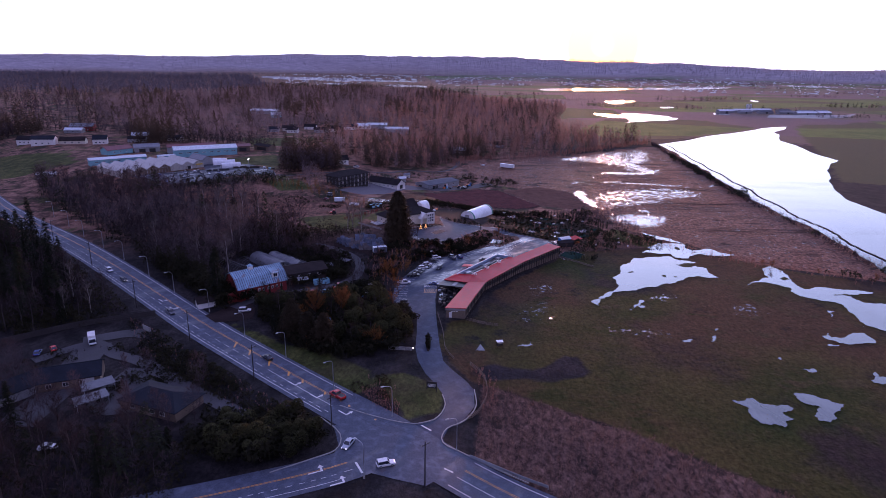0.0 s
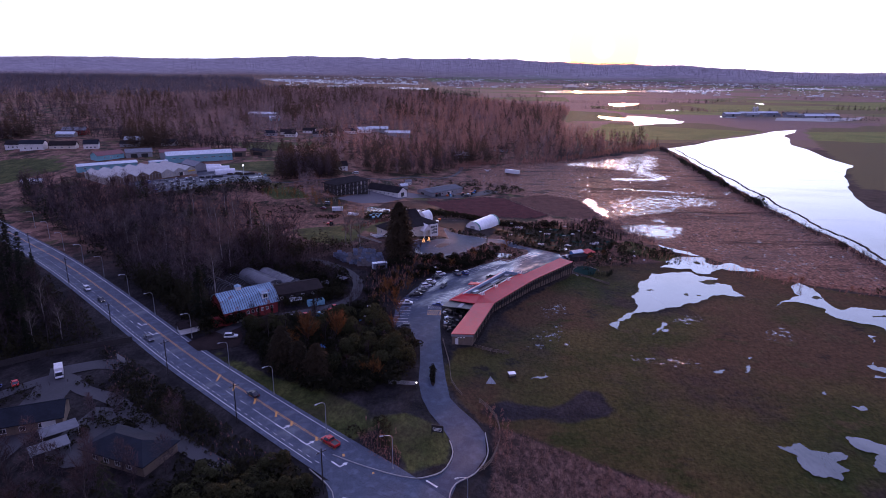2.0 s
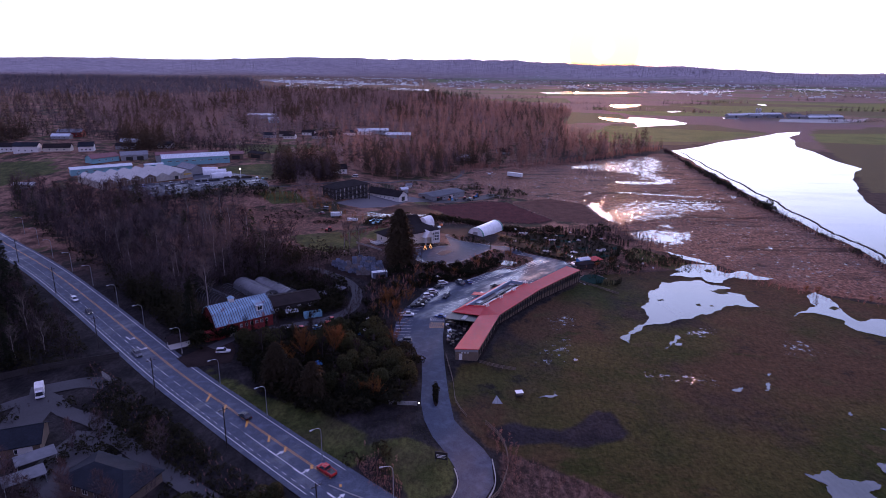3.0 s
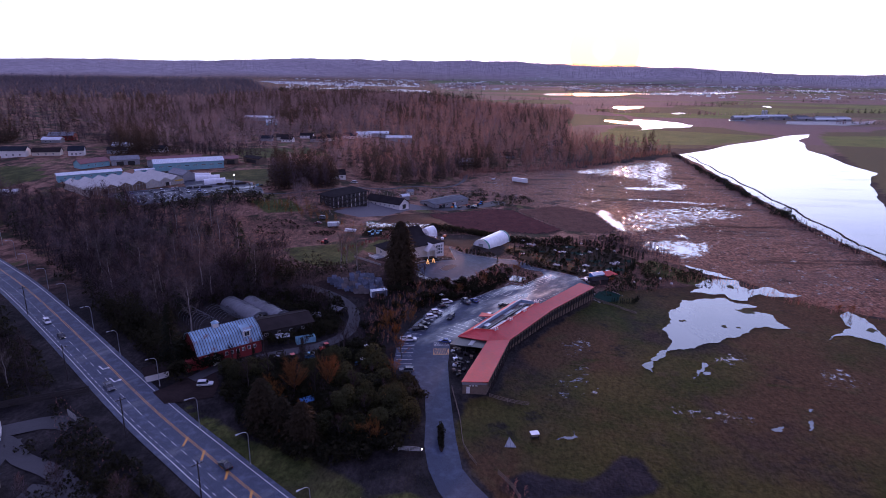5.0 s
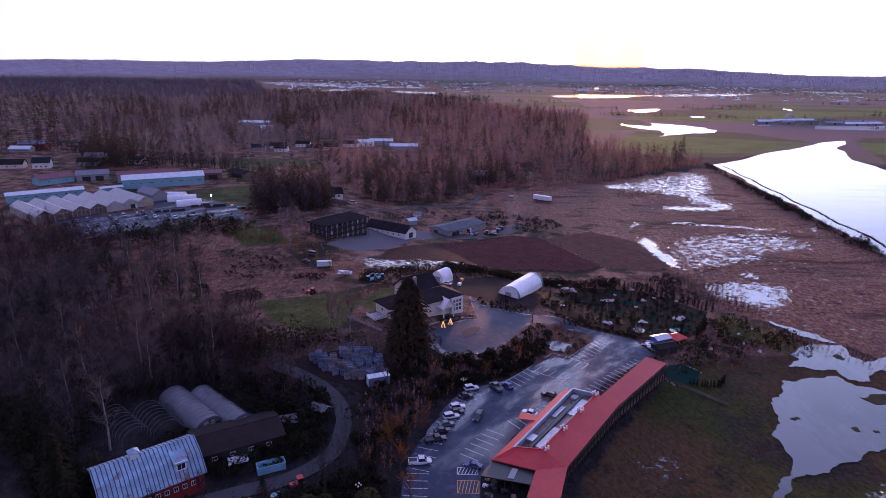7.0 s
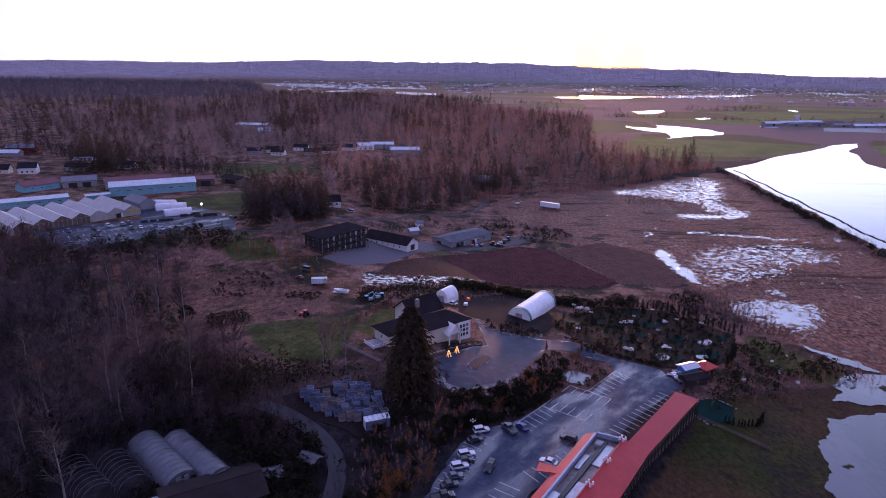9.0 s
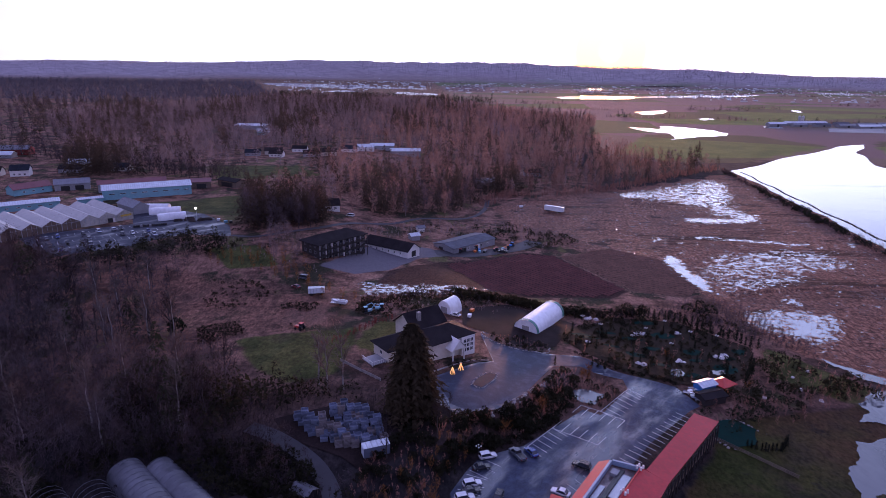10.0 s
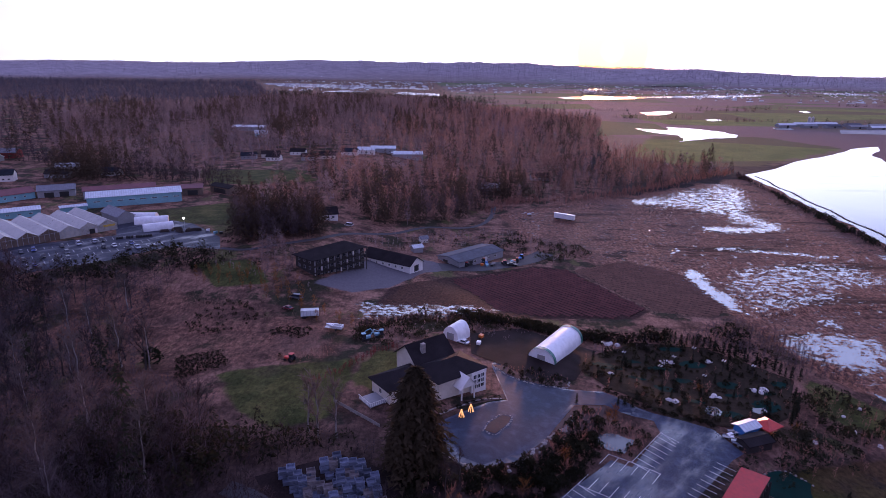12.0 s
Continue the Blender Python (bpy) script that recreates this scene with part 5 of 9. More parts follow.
def glasshouse():
    turn = 50.8
    n, w, depth, eave, ridge = 7, 8.6, 40, 3.4, 5.8
    # origin at the front right corner; x runs left along the front, y back
    ob = thing("greenhouse", "row of gabled glasshouse bays with clouded plastic roofs", "greenhouse", pose(-181.8, 459, hz(-200, 450), 0, 0, turn))
    clear = surface("hazy_glazing", (0.42, 0.40, 0.36), 0.3, 0.9, 0.2, 0.25)
    for k in range(n):
        x1, x0 = -k * w, -(k + 1) * w
        xm = (x0 + x1) / 2
        for p in ([(x0, 0, eave), (xm, 0, ridge), (xm, depth, ridge), (x0, depth, eave)], [(xm, 0, ridge), (x1, 0, eave), (x1, depth, eave), (xm, depth, ridge)]):
            part("roof_slope", Shape().slab(p[::-1], 0.06), PLASTIC, ob)
        front = Shape().poly((x0, 0.05, -1), (x1, 0.05, -1), (x1, 0.05, eave), (xm, 0.05, ridge - 0.05), (x0, 0.05, eave))
        part("end_wall", front, clear if k < 3 else TIMBER, ob)
        bars = Shape()
        for j in range(5):
            u = x0 + 0.1 + (w - 0.2) * j / 4
            bars.box(u - 0.06, u + 0.06, -0.04, 0.04, -1, eave + (ridge - eave) * (1 - abs(u - xm) / (w / 2)))
        bars.box(x0, x1, -0.05, 0.03, eave - 0.08, eave + 0.05)
        part("end_frame", bars, STEEL, ob)
        part("gutter", Shape().box(x0 - 0.15, x0 + 0.15, 0, depth, eave - 0.15, eave + 0.02), STEEL, ob)
    part("side_wall", Shape().box(-0.06, 0.0, 0, depth, -1, eave), clear, ob)
    part("side_wall", Shape().box(-n * w, -n * w + 0.06, 0, depth, -1, eave), clear, ob)
    part("doorway", Shape().box(-13, -10.6, -0.12, -0.06, -0.6, 2.4), BLACK_TRIM, ob)
    part("door_panel", Shape().box(-10.4, -9.4, -0.12, -0.06, -0.4, 2.2), WHITE_WALL, ob)
    part("banner", Shape().box(-6.5, -1.0, -0.14, -0.06, 2.2, 3.2), surface("yellow_banner", (0.62, 0.42, 0.08), 0.6), ob, "faded yellow banner")


glasshouse()
building("warehouse", "long pale teal warehouse with a white sheet roof", -203.7, 520.5, 28.5, 50, 14, 6.0, 8.2, TEAL_WALL, PALE_ROOF, windows=[("y-", u, 3.2, 3.0, 0.5) for u in range(-20, 24, 6)], category="warehouse")
building("warehouse", "low pale teal shed with a white sheet roof", -255.5, 475.5, 38, 40, 9, 3.6, 4.8, TEAL_WALL, PALE_ROOF, windows=row("y-", 7, 36, 1.6, 1.6, 0.5), category="shed")
building("shed", "teal shed with a faded maroon roof", -280, 522, 57, 22, 11, 4.0, 6.6, TEAL_WALL, MAROON_ROOF, windows=row("y-", 3, 16, 1.6, 1.2, 0.8), category="shed")
# its open front is drawn as black door panels, the shade inside
building("shed", "open timber shed with a grey gabled roof", -262, 538, 30, 20, 13, 4.2, 6.6, GREY_WALL, GREY_ROOF, doors=[("y-", -4, 5, 3, BLACK_TRIM), ("y-", 4, 5, 3, BLACK_TRIM)], category="shed")
building("shed", "long shed behind the warehouse with a maroon roof", -222, 538, 28.5, 40, 9, 5.4, 7.2, GREY_WALL, MAROON_ROOF, category="shed")
building("shed", "small teal lean-to with a pale roof", -227, 497, 38, 13, 4, 2.6, 3.3, TEAL_WALL, PALE_ROOF, category="shed")
building("shed", "grey gabled shed behind the glasshouse", -191, 477, 140.8, 20, 8.5, 4.0, 6.6, GREY_WALL, GREY_ROOF, category="shed")
# both lumber sheds: black panels painted as the shade behind open fronts
building("shed", "open lumber shed with a rusty roof", -186, 548, 20, 22, 11, 4.5, 6.2, TIMBER, MAROON_ROOF, doors=[("y-", -5, 6, 3.2, BLACK_TRIM), ("y-", 5, 6, 3.2, BLACK_TRIM)], category="shed")
building("shed", "open lumber shed with a dark roof", -163, 556, -35, 20, 8, 4.0, 5.4, TIMBER, DARK_ROOF, doors=[("y-", 0, 12, 3, BLACK_TRIM)], category="shed")


def lodge():
    """Three storeys of dark timber with galleries."""
    z = 2.6
    ob = thing("lodge", "three-storey dark timber lodge with open galleries", "lodge", pose(-66.2, 414.5, z, 0, 0, 50))
    L, W, H = 27.0, 12.0, 8.4
    part("wall", box_walls(L, W, H, -5), DARK_TIMBER, ob)
    part("roof", hip_roof(L, W, H, 11.2, 1.2), DARK_ROOF, ob)
    for k in range(3):
        zz = 0.1 + 2.8 * k
        if k:
            part("gallery", Shape().box(-L / 2, L / 2, -W / 2 - 1.8, -W / 2, zz - 0.2, zz), DARK_TIMBER, ob)
            r = Shape().box(-L / 2, L / 2, -W / 2 - 1.8, -W / 2 - 1.72, zz + 0.95, zz + 1.05)
            for j in range(33):
                r.box(-L / 2 + j * (L / 32) - 0.03, -L / 2 + j * (L / 32) + 0.03, -W / 2 - 1.79, -W / 2 - 1.73, zz, zz + 0.95)
            part("railing", r, DARK_TIMBER, ob)
        for j in range(8):
            u = -L / 2 + (j + 0.5) * L / 8
            window(ob, u + 0.8, -W / 2, zz + 0.9, 1.3, 1.2, "y-", GREY_WALL, lit=False)
            door(ob, u - 0.9, -W / 2, zz, 0.9, 2.05, "y-", WHITE_WALL if (j * 3 + k) % 4 == 0 else GREY_WALL)
        for u in (-3.5, 0, 3.5):
            window(ob, -L / 2, u, zz + 0.9, 1.1, 1.2, "x-", GREY_WALL)
    for j in range(9):
        u = -L / 2 + j * L / 8
        part("post", Shape().box(u - 0.12, u + 0.12, -W / 2 - 1.8, -W / 2 - 1.56, -5, H), DARK_TIMBER, ob)


lodge()
building("barn", "long low barn with a white gable end and dark roof", -41.5, 432.5, 147, 27, 9.5, 3.4, 6.4, WHITE_WALL, DARK_ROOF, z=-1.2, doors=[("x-", 0, 3.2, 2.8, BLACK_TRIM)], windows=row("y+", 6, 22, 1.4, 0.8, 0.9), category="barn")
building("shed", "wide grey packing shed with roof lights", -5, 456.5, 44.5, 31, 15, 3.4, 4.7, GREY_WALL, SLATE_SHEET, doors=[("y-", -8, 3, 2.6, BLACK_TRIM), ("y-", 2, 3, 2.6, WHITE_WALL), ("x-", 2, 3, 2.6, BLACK_TRIM)], windows=row("y-", 5, 24, 1.4, 1.4, 0.9), category="shed")
building("shed", "low dark nursery shed beside derelict greenhouses", -59, 238.5, 30, 19, 11.5, 3.0, 4.6, DARK_TIMBER, BROWN_ROOF, windows=row("y-", 4, 16, 1.2, 1.0, 0.8), category="shed")
building("garden_shed", "small pale garden shed", -29.6, 477.8, 30, 4, 3, 2.4, 3.4, WHITE_WALL, GREY_ROOF, category="shed")
building("garden_shed", "small pale garden shed", -32, 459, 30, 5, 4, 2.6, 3.6, GREY_WALL, PALE_ROOF, category="shed")
building("garden_shed", "small shed with a pale gabled roof by the road", -86.8, 207.7, 35, 6, 4, 2.4, 3.8, WHITE_WALL, BROWN_ROOF, category="shed")
building("house", "single-storey house with a slate-blue hipped roof", -73, 140.8, -20, 18, 10, 2.7, 5.0, TIMBER, BLUE_ROOF, True, windows=row("y-", 4, 13, 1.0, 1.3, 1.1))
building("house", "single-storey house with a dark roof in the yard", -104.5, 152.5, 22, 17, 9, 2.9, 5.2, TIMBER, BLUE_ROOF, False, windows=row("y-", 3, 12, 1.0, 1.2, 1.1), doors=[("y-", 5.5, 3, 2.3, WHITE_WALL)])
building("house", "small house with a pale gable and dark roof", -116, 143, 55, 12, 8, 2.8, 5.0, GREY_WALL, BLUE_ROOF, False, windows=row("x-", 2, 5, 1.0, 1.1, 1.0))
for x, y in ((-91.2, 140.3), (-93.2, 147.2)):
    ob = thing("carport", "open carport under pale corrugated sheets", "carport", on_ground(x, y, 42), "carports in the yard")
    part("roof", Shape().slab([(-4, -2, 2.4), (4, -2, 2.4), (4, 2, 2.8), (-4, 2, 2.8)], 0.1), OLD_FILM, ob)
    for u, v in ((-3.7, -1.8), (3.7, -1.8), (-3.7, 1.8), (3.7, 1.8)):
        part("post", Shape().box(u - 0.07, u + 0.07, v - 0.07, v + 0.07, -0.5, 2.4), STEEL, ob)

# houses between the woods
HOME_SITES = []
for x, y, turn, L, W, e, r, wm, rm, label in (
    (-374, 573, 8, 20, 9, 5.4, 8.2, WHITE_WALL, BLUE_ROOF, "long white two-storey house with a slate roof"),
    (-351, 580, 12, 22, 8, 3.4, 6.4, CREAM_WALL, BROWN_ROOF, "long cream house with a brown roof"),
    (-327, 583, 20, 12, 9, 4.6, 7.8, WHITE_WALL, BLUE_ROOF, "white gabled house with a slate roof"),
    (-398, 584, 5, 14, 9, 4.0, 7.0, WHITE_WALL, DARK_ROOF, "white house beside the meadow"),
    (-310, 628, 10, 16, 9, 3.4, 6.0, WHITE_WALL, PALE_ROOF, "white barn with a pale roof"),
    (-404, 690, 10, 24, 12, 5.0, 8.0, BARN_RED, GREY_ROOF, "faded red barn with a grey roof"),
    (-291, 442, 15, 12, 6, 2.6, 3.6, GREY_WALL, PALE_ROOF, "low grey shed with a pale roof"),
    (-401, 668, 5, 18, 9, 3.2, 5.4, GREY_WALL, PALE_ROOF, "grey barn with a pale roof"),
    (-300, 600, 10, 16, 9, 3.2, 5.4, GREY_WALL, DARK_ROOF, "grey house in a clearing"),
    (-268, 612, -5, 13, 8, 3.2, 5.6, WHITE_WALL, BLUE_ROOF, "white house in a clearing"),
    (-141, 705, 5, 15, 9, 3.4, 6.0, GREY_WALL, DARK_ROOF, "grey house in a clearing"),
    (-180, 718, 12, 16, 9, 3.4, 5.8, CREAM_WALL, BROWN_ROOF, "cream house in a clearing"),
    (-112, 742, -8, 15, 9, 3.4, 6.0, WHITE_WALL, BLUE_ROOF, "white house with a blue roof"),
    (-84, 772, 5, 24, 11, 4.5, 6.4, GREY_WALL, PALE_ROOF, "long grey barn with a pale roof"),
    (-160, 738, 0, 14, 8, 3.2, 5.6, WHITE_WALL, DARK_ROOF, "white house with a dark roof"),
    (-196, 706, 8, 13, 8, 3.2, 5.6, GREY_WALL, BLUE_ROOF, "grey bungalow in the clearing"),
    (-172, 700, -6, 12, 8, 3.2, 5.8, WHITE_WALL, DARK_ROOF, "white bungalow in the clearing"),
    (-128, 716, 14, 14, 9, 3.4, 6.2, CREAM_WALL, DARK_ROOF, "cream house with a dark roof"),
    (-98, 752, 4, 16, 10, 4.0, 6.4, WHITE_WALL, PALE_ROOF, "white shed with a pale roof"),
    (-60, 764, 6, 30, 12, 4.6, 6.8, GREY_WALL, PALE_ROOF, "long barn with a pale sheet roof"),
    (-84, 494, 20, 11, 8, 3.2, 6.2, WHITE_WALL, DARK_ROOF, "small white house under firs"),
    (15, 640, 10, 14, 8, 3.2, 5.8, GREY_WALL, PALE_ROOF, "pale-roofed house among bare trees"),
    (-275, 950, 0, 40, 14, 5, 7.0, GREY_WALL, PALE_ROOF, "long pale shed far in the woods"),
    (-240, 885, 20, 14, 10, 4, 7.0, TEAL_WALL, PALE_ROOF, "pale blue barn far in the woods"),
    (60, 690, 5, 15, 9, 3.2, 6.0, GREY_WALL, DARK_ROOF, "dark-roofed house at the wood's edge"),
):
    HOME_SITES.append((x, y))
    building("house", label, x, y, turn, L, W, e, r, wm, rm, windows=row("y-", 3, L * 0.8, 1.0, 1.2, 1.1), category="house", group="houses among the woods")
for x, y, turn, L, roof_ in ((572, 1275, 12, 34, PALE_ROOF), (606, 1262, 8, 26, GREY_ROOF), (618, 1300, 6, 40, PALE_ROOF), (650, 1268, 12, 30, SLATE_SHEET), (664, 1316, 8, 44, PALE_ROOF), (690, 1262, 10, 36, GREY_ROOF), (704, 1300, 6, 28, SLATE_SHEET), (722, 1250, 12, 46, PALE_ROOF), (742, 1290, 8, 34, GREY_ROOF), (764, 1262, 12, 30, PALE_ROOF), (782, 1300, 4, 26, GREY_ROOF)):
    building("barn", "long low dairy barn with a pale roof" if roof_ is PALE_ROOF else "long low dairy barn with a grey roof", x, y, turn, L, 12, 3.6, 6.4, GREY_WALL, roof_, category="barn", group="dairy barns by the river", doors=[("y-", 0, 4, 3, BLACK_TRIM)])
tagged(new("pavement", fill([(600, 1160), (640, 1230), (800, 1250), (850, 1290), (780, 1200), (700, 1150)], 0.3, 30.0).mesh("pavement", surface("churned_farm_yard", (0.20, 0.18, 0.19), 0.7, 0.3, 0.03, 0.5))), "pale churned yard before the dairy barns", "yard", kind="structure")
for x, y in ((640, 1325), (648, 1328)):
    solo("silo", Shape().rod((0, 0, -0.5), (0, 0, 13), 2.6, 2.6, 14).rod((0, 0, 13), (0, 0, 15.4), 2.6, 0.3, 14), STEEL, "tall steel silo among the dairy barns", "silo", on_ground(x, y), "farm silos")


# ---------------------------------------------------------------- trees and shrubs
def bare_tree(seed, tall, spread, limbs=9, twigs=26):
    """Trunk and crown of a leafless tree, as two shapes."""
    rng = random.Random(seed)
    trunk, crown = Shape(), Shape()
    top, p = Vector((rng.uniform(-0.5, 0.5), rng.uniform(-0.5, 0.5), tall * 0.72)), Vector((0, 0, -0.5))
    last, steps = p, 5
    r0 = tall * 0.013 + 0.05
    spine = [p]
    for i in range(1, steps + 1):
        q = p.lerp(top, i / steps) + Vector((rng.uniform(-0.25, 0.25), rng.uniform(-0.25, 0.25), 0))
        trunk.rod(last, q, r0 * (1 - 0.8 * (i - 1) / steps), r0 * (1 - 0.8 * i / steps), 5, False)
        spine.append(q)
        last = q

    def sliver(a, b, w):
        d = b - a
        s = d.cross(Vector((rng.uniform(-1, 1), rng.uniform(-1, 1), rng.uniform(-1, 1)))).normalized() * w
        crown.poly(a - s, a + s, b)

    for k in range(limbs):
        u = 0.3 + 0.7 * (k + rng.random()) / limbs
        i = min(steps - 1, int(u * steps))
        root = spine[i].lerp(spine[i + 1], u * steps - i)
        a = rng.uniform(0, 2 * math.pi) + k * 2.4
        reach = spread * (1.15 - 0.75 * u) * rng.uniform(0.7, 1.1)
        tip = root + Vector((math.cos(a) * reach, math.sin(a) * reach, reach * rng.uniform(0.7, 1.5) + tall * 0.08))
        crown.rod(root, root.lerp(tip, 0.55), r0 * 0.34, r0 * 0.2, 3, False)
        crown.rod(root.lerp(tip, 0.55), tip, r0 * 0.2, r0 * 0.05, 3, False)
        for j in range(twigs):
            v = rng.uniform(0.2, 1.0)
            b = root.lerp(tip, v)
            d = Vector((rng.gauss(0, 1) + 0.6 * math.cos(a), rng.gauss(0, 1) + 0.6 * math.sin(a), rng.uniform(0.1, 1.7))).normalized()
            sliver(b, b + d * rng.uniform(0.06, 0.16) * tall, rng.uniform(0.012, 0.03) + 0.0015 * tall)
    for j in range(twigs):
        d = Vector((rng.gauss(0, 0.5), rng.gauss(0, 0.5), 1)).normalized()
        sliver(spine[-1], spine[-1] + d * rng.uniform(0.1, 0.27) * tall, 0.035)
    return trunk, crown


def fir_tree(seed, tall, spread, layers=16, arms=13, taper=0.75):
    """Trunk and crown of a conifer: uneven whorls of drooping boughs, each hung with small sprays."""
    rng = random.Random(seed)
    trunk, crown = Shape(), Shape()
    trunk.rod((0, 0, -0.5), (0, 0, tall * 0.93), tall * 0.016 + 0.06, 0.03, 6, False)
    lean = [rng.uniform(0.72, 1.15) for _ in range(8)]
    for k in range(layers):
        u = (k + 0.5) / layers
        z = tall * (0.08 + 0.90 * u)
        reach = spread * ((1 - u) ** taper * (0.75 + 0.25 * min(1, u / 0.15))) + 0.25
        for j in range(arms):
            a = 2 * math.pi * (j + rng.random()) / arms
            r = reach * rng.uniform(0.5, 1.1) * lean[int(a / (2 * math.pi) * 8) % 8]
            c, s = math.cos(a), math.sin(a)
            droop = r * rng.uniform(0.12, 0.5)
            z0 = z + rng.uniform(-0.7, 0.7) * tall / layers
            spray = 0.125 * spread + 0.1
            for q in range(10):
                v = (q + rng.random()) / 10 * 0.85 + 0.15
                e = Vector((c * r * v, s * r * v, z0 - droop * v * v + 0.1))
                g = rng.choice((-1, 1)) * rng.uniform(0.35, 1.0) * spray * (1.15 - 0.5 * v)
                out = rng.uniform(0.3, 1.0) * spray
                tip = e + Vector((c * out - s * g, s * out + c * g, -rng.uniform(0.1, 0.7) * spray))
                w = Vector((-s, c, rng.uniform(-0.6, 0.6))) * spray * rng.uniform(0.2, 0.42)
                crown.poly(e - w, e + w, tip)
    return trunk, crown


def bush(seed, size, tall, leaves=260, leaf=0.22):
    """A leafy mound of small leaf clumps on a few stems."""
    rng = random.Random(seed)
    stem, crown = Shape(), Shape()
    for k in range(5):
        a = k * 1.3
        stem.rod((0, 0, -0.3), (math.cos(a) * size * 0.4, math.sin(a) * size * 0.4, tall * 0.6), 0.06, 0.03, 4, False)
    lobes = [(rng.gauss(0, 0.4) * size, rng.gauss(0, 0.4) * size, tall * rng.uniform(0.35, 0.75), rng.uniform(0.35, 0.6)) for _ in range(6)]
    for _ in range(leaves):
        lx, ly, lz, lr = rng.choice(lobes)
        d = Vector((rng.gauss(0, 1), rng.gauss(0, 1), rng.gauss(0.3, 1))).normalized()
        p = Vector((lx, ly, lz)) + Vector((d.x * lr * size, d.y * lr * size, d.z * lr * tall * 0.6))
        p.z = max(p.z, 0.05)
        s = Vector((rng.gauss(0, 1), rng.gauss(0, 1), rng.gauss(0, 1))).normalized() * leaf * rng.uniform(0.6, 1.5)
        t = d.cross(s).normalized() * leaf * rng.uniform(0.5, 1.2)
        crown.poly(p - s, p + t, p + s)
    return stem, crown


def plant(name, label, category, shapes, bark, leaf, group=""):
    ob = thing(name, label, category, pose(0, 0, -500), group)
    part("trunk" if "tree" in name or "fir" in name or "birch" in name else "stem", shapes[0], bark, ob)
    part("crown", shapes[1], leaf, ob)
    return ob


def retire(protos):
    """The first of each kind has been copied into place; it goes."""
    for ob in protos:
        for o in (*ob.children_recursive, ob):
            bpy.data.objects.remove(o)


def scatter(poly, count, rng, gap=0.0, avoid=()):
    """Places within an outline, apart from each other and outside the given outlines."""
    lo, hi = np.min(poly, 0), np.max(poly, 0)
    out = []
    pts = rng.uniform(lo, hi, (count * 30, 2))
    ok = inside(poly, pts[:, 0], pts[:, 1]) > 0
    for a in avoid:
        ok &= inside(a, pts[:, 0], pts[:, 1]) < 1.0
    cells = {}
    for x, y in pts[ok]:
        if len(out) >= count:
            break
        if gap:
            key = (int(x // gap), int(y // gap))
            if any(math.hypot(x - u, y - v) < gap for i in (-1, 0, 1) for j in (-1, 0, 1) for u, v in cells.get((key[0] + i, key[1] + j), ())):
                continue
            cells.setdefault(key, []).append((x, y))
        out.append((float(x), float(y)))
    return out


def place(protos, spots, seed, sizes=(0.8, 1.2), sink=0.1):
    rng = random.Random(seed)
    for x, y in spots:
        k = rng.uniform(*sizes)
        ob = copy_thing(rng.choice(protos), on_ground(x, y, rng.uniform(0, 360), -sink))
        ob.scale = (k * rng.uniform(0.9, 1.1), k * rng.uniform(0.9, 1.1), k)


NEAR_WOOD = [(-210, 335), (-131, 259), (-93, 226), (-97, 240), (-98, 256), (-72, 264), (-64, 285), (-98, 302), (-143, 320), (-168, 388), (-200, 392), (-232, 404), (-290, 430), (-262, 388)]
SOUTH_WOOD = [(-140, 180), (-122, 198), (-109, 196), (-120, 205), (-144, 226), (-194, 274), (-228, 304), (-268, 343), (-340, 405), (-360, 260), (-300, 190), (-150, 180)]
FRINGE = [(-143, 318), (-106, 306), (-98, 322), (-116, 350), (-124, 392), (-168, 388)]
ROAD_WOOD = [(-114, 203), (-146, 234), (-184, 272), (-223, 290), (-200, 240), (-141, 178), (-124, 187), (-113, 194)]
CLUMP = [(-66, 202), (-53, 212), (-41, 220), (-24, 233), (-22, 216), (-14, 205), (-11.5, 195), (-11.5, 186), (-16, 174), (-23, 170.5), (-30, 169), (-37, 170.5), (-44, 174.5), (-54, 185), (-63, 197)]
YARD_WOOD = [(-140, 135), (-122, 135), (-96, 126), (-70, 127), (-55, 118), (-58, 96), (-120, 84), (-150, 100)]
CORNER = [(-56, 121), (-40, 116), (-29, 123), (-33, 133), (-54, 133)]
BANK = [(-24, 226), (-21, 235), (-18, 246), (-14, 258), (-7, 270), (5, 277), (17, 289), (20, 294), (19, 304), (10, 292), (0, 282), (-12, 278), (-22, 276), (-33, 252), (-30, 235)]
STRIP = [(-112, 200), (-97, 186), (-80, 172), (-62, 157), (-46, 142), (-34, 133), (-50, 136), (-72, 155), (-90, 168), (-98, 176)]

rng = np.random.default_rng(11)
bare = [plant("bare_tree", "leafless grey-brown tree in the winter wood", "tree", bare_tree(s, t, w), BARK, TWIGS, "leafless trees") for s, t, w in ((1, 17, 4.2), (2, 20, 4.5), (3, 15, 4.6), (4, 22, 4.8))]
pale = [plant("birch_tree", "pale leafless birch above the other trees", "tree", bare_tree(s, t, w, 11, 30), BIRCH, PALE_TWIGS, "pale birches") for s, t, w in ((5, 22, 3.6), (6, 19, 3.4))]
firs = [plant("fir_tree", "dark green fir above bare brush", "tree", fir_tree(s, t, w), BARK, NEEDLES, "dark firs") for s, t, w in ((1, 17, 4.0), (2, 21, 4.4), (3, 13, 3.6))]
cedars = [plant("fir_tree", "narrow dark evergreen beside the garden", "tree", fir_tree(s, 4.2, 0.9, 12, 9), BARK, NEEDLES, "narrow evergreens") for s in (7, 8)]
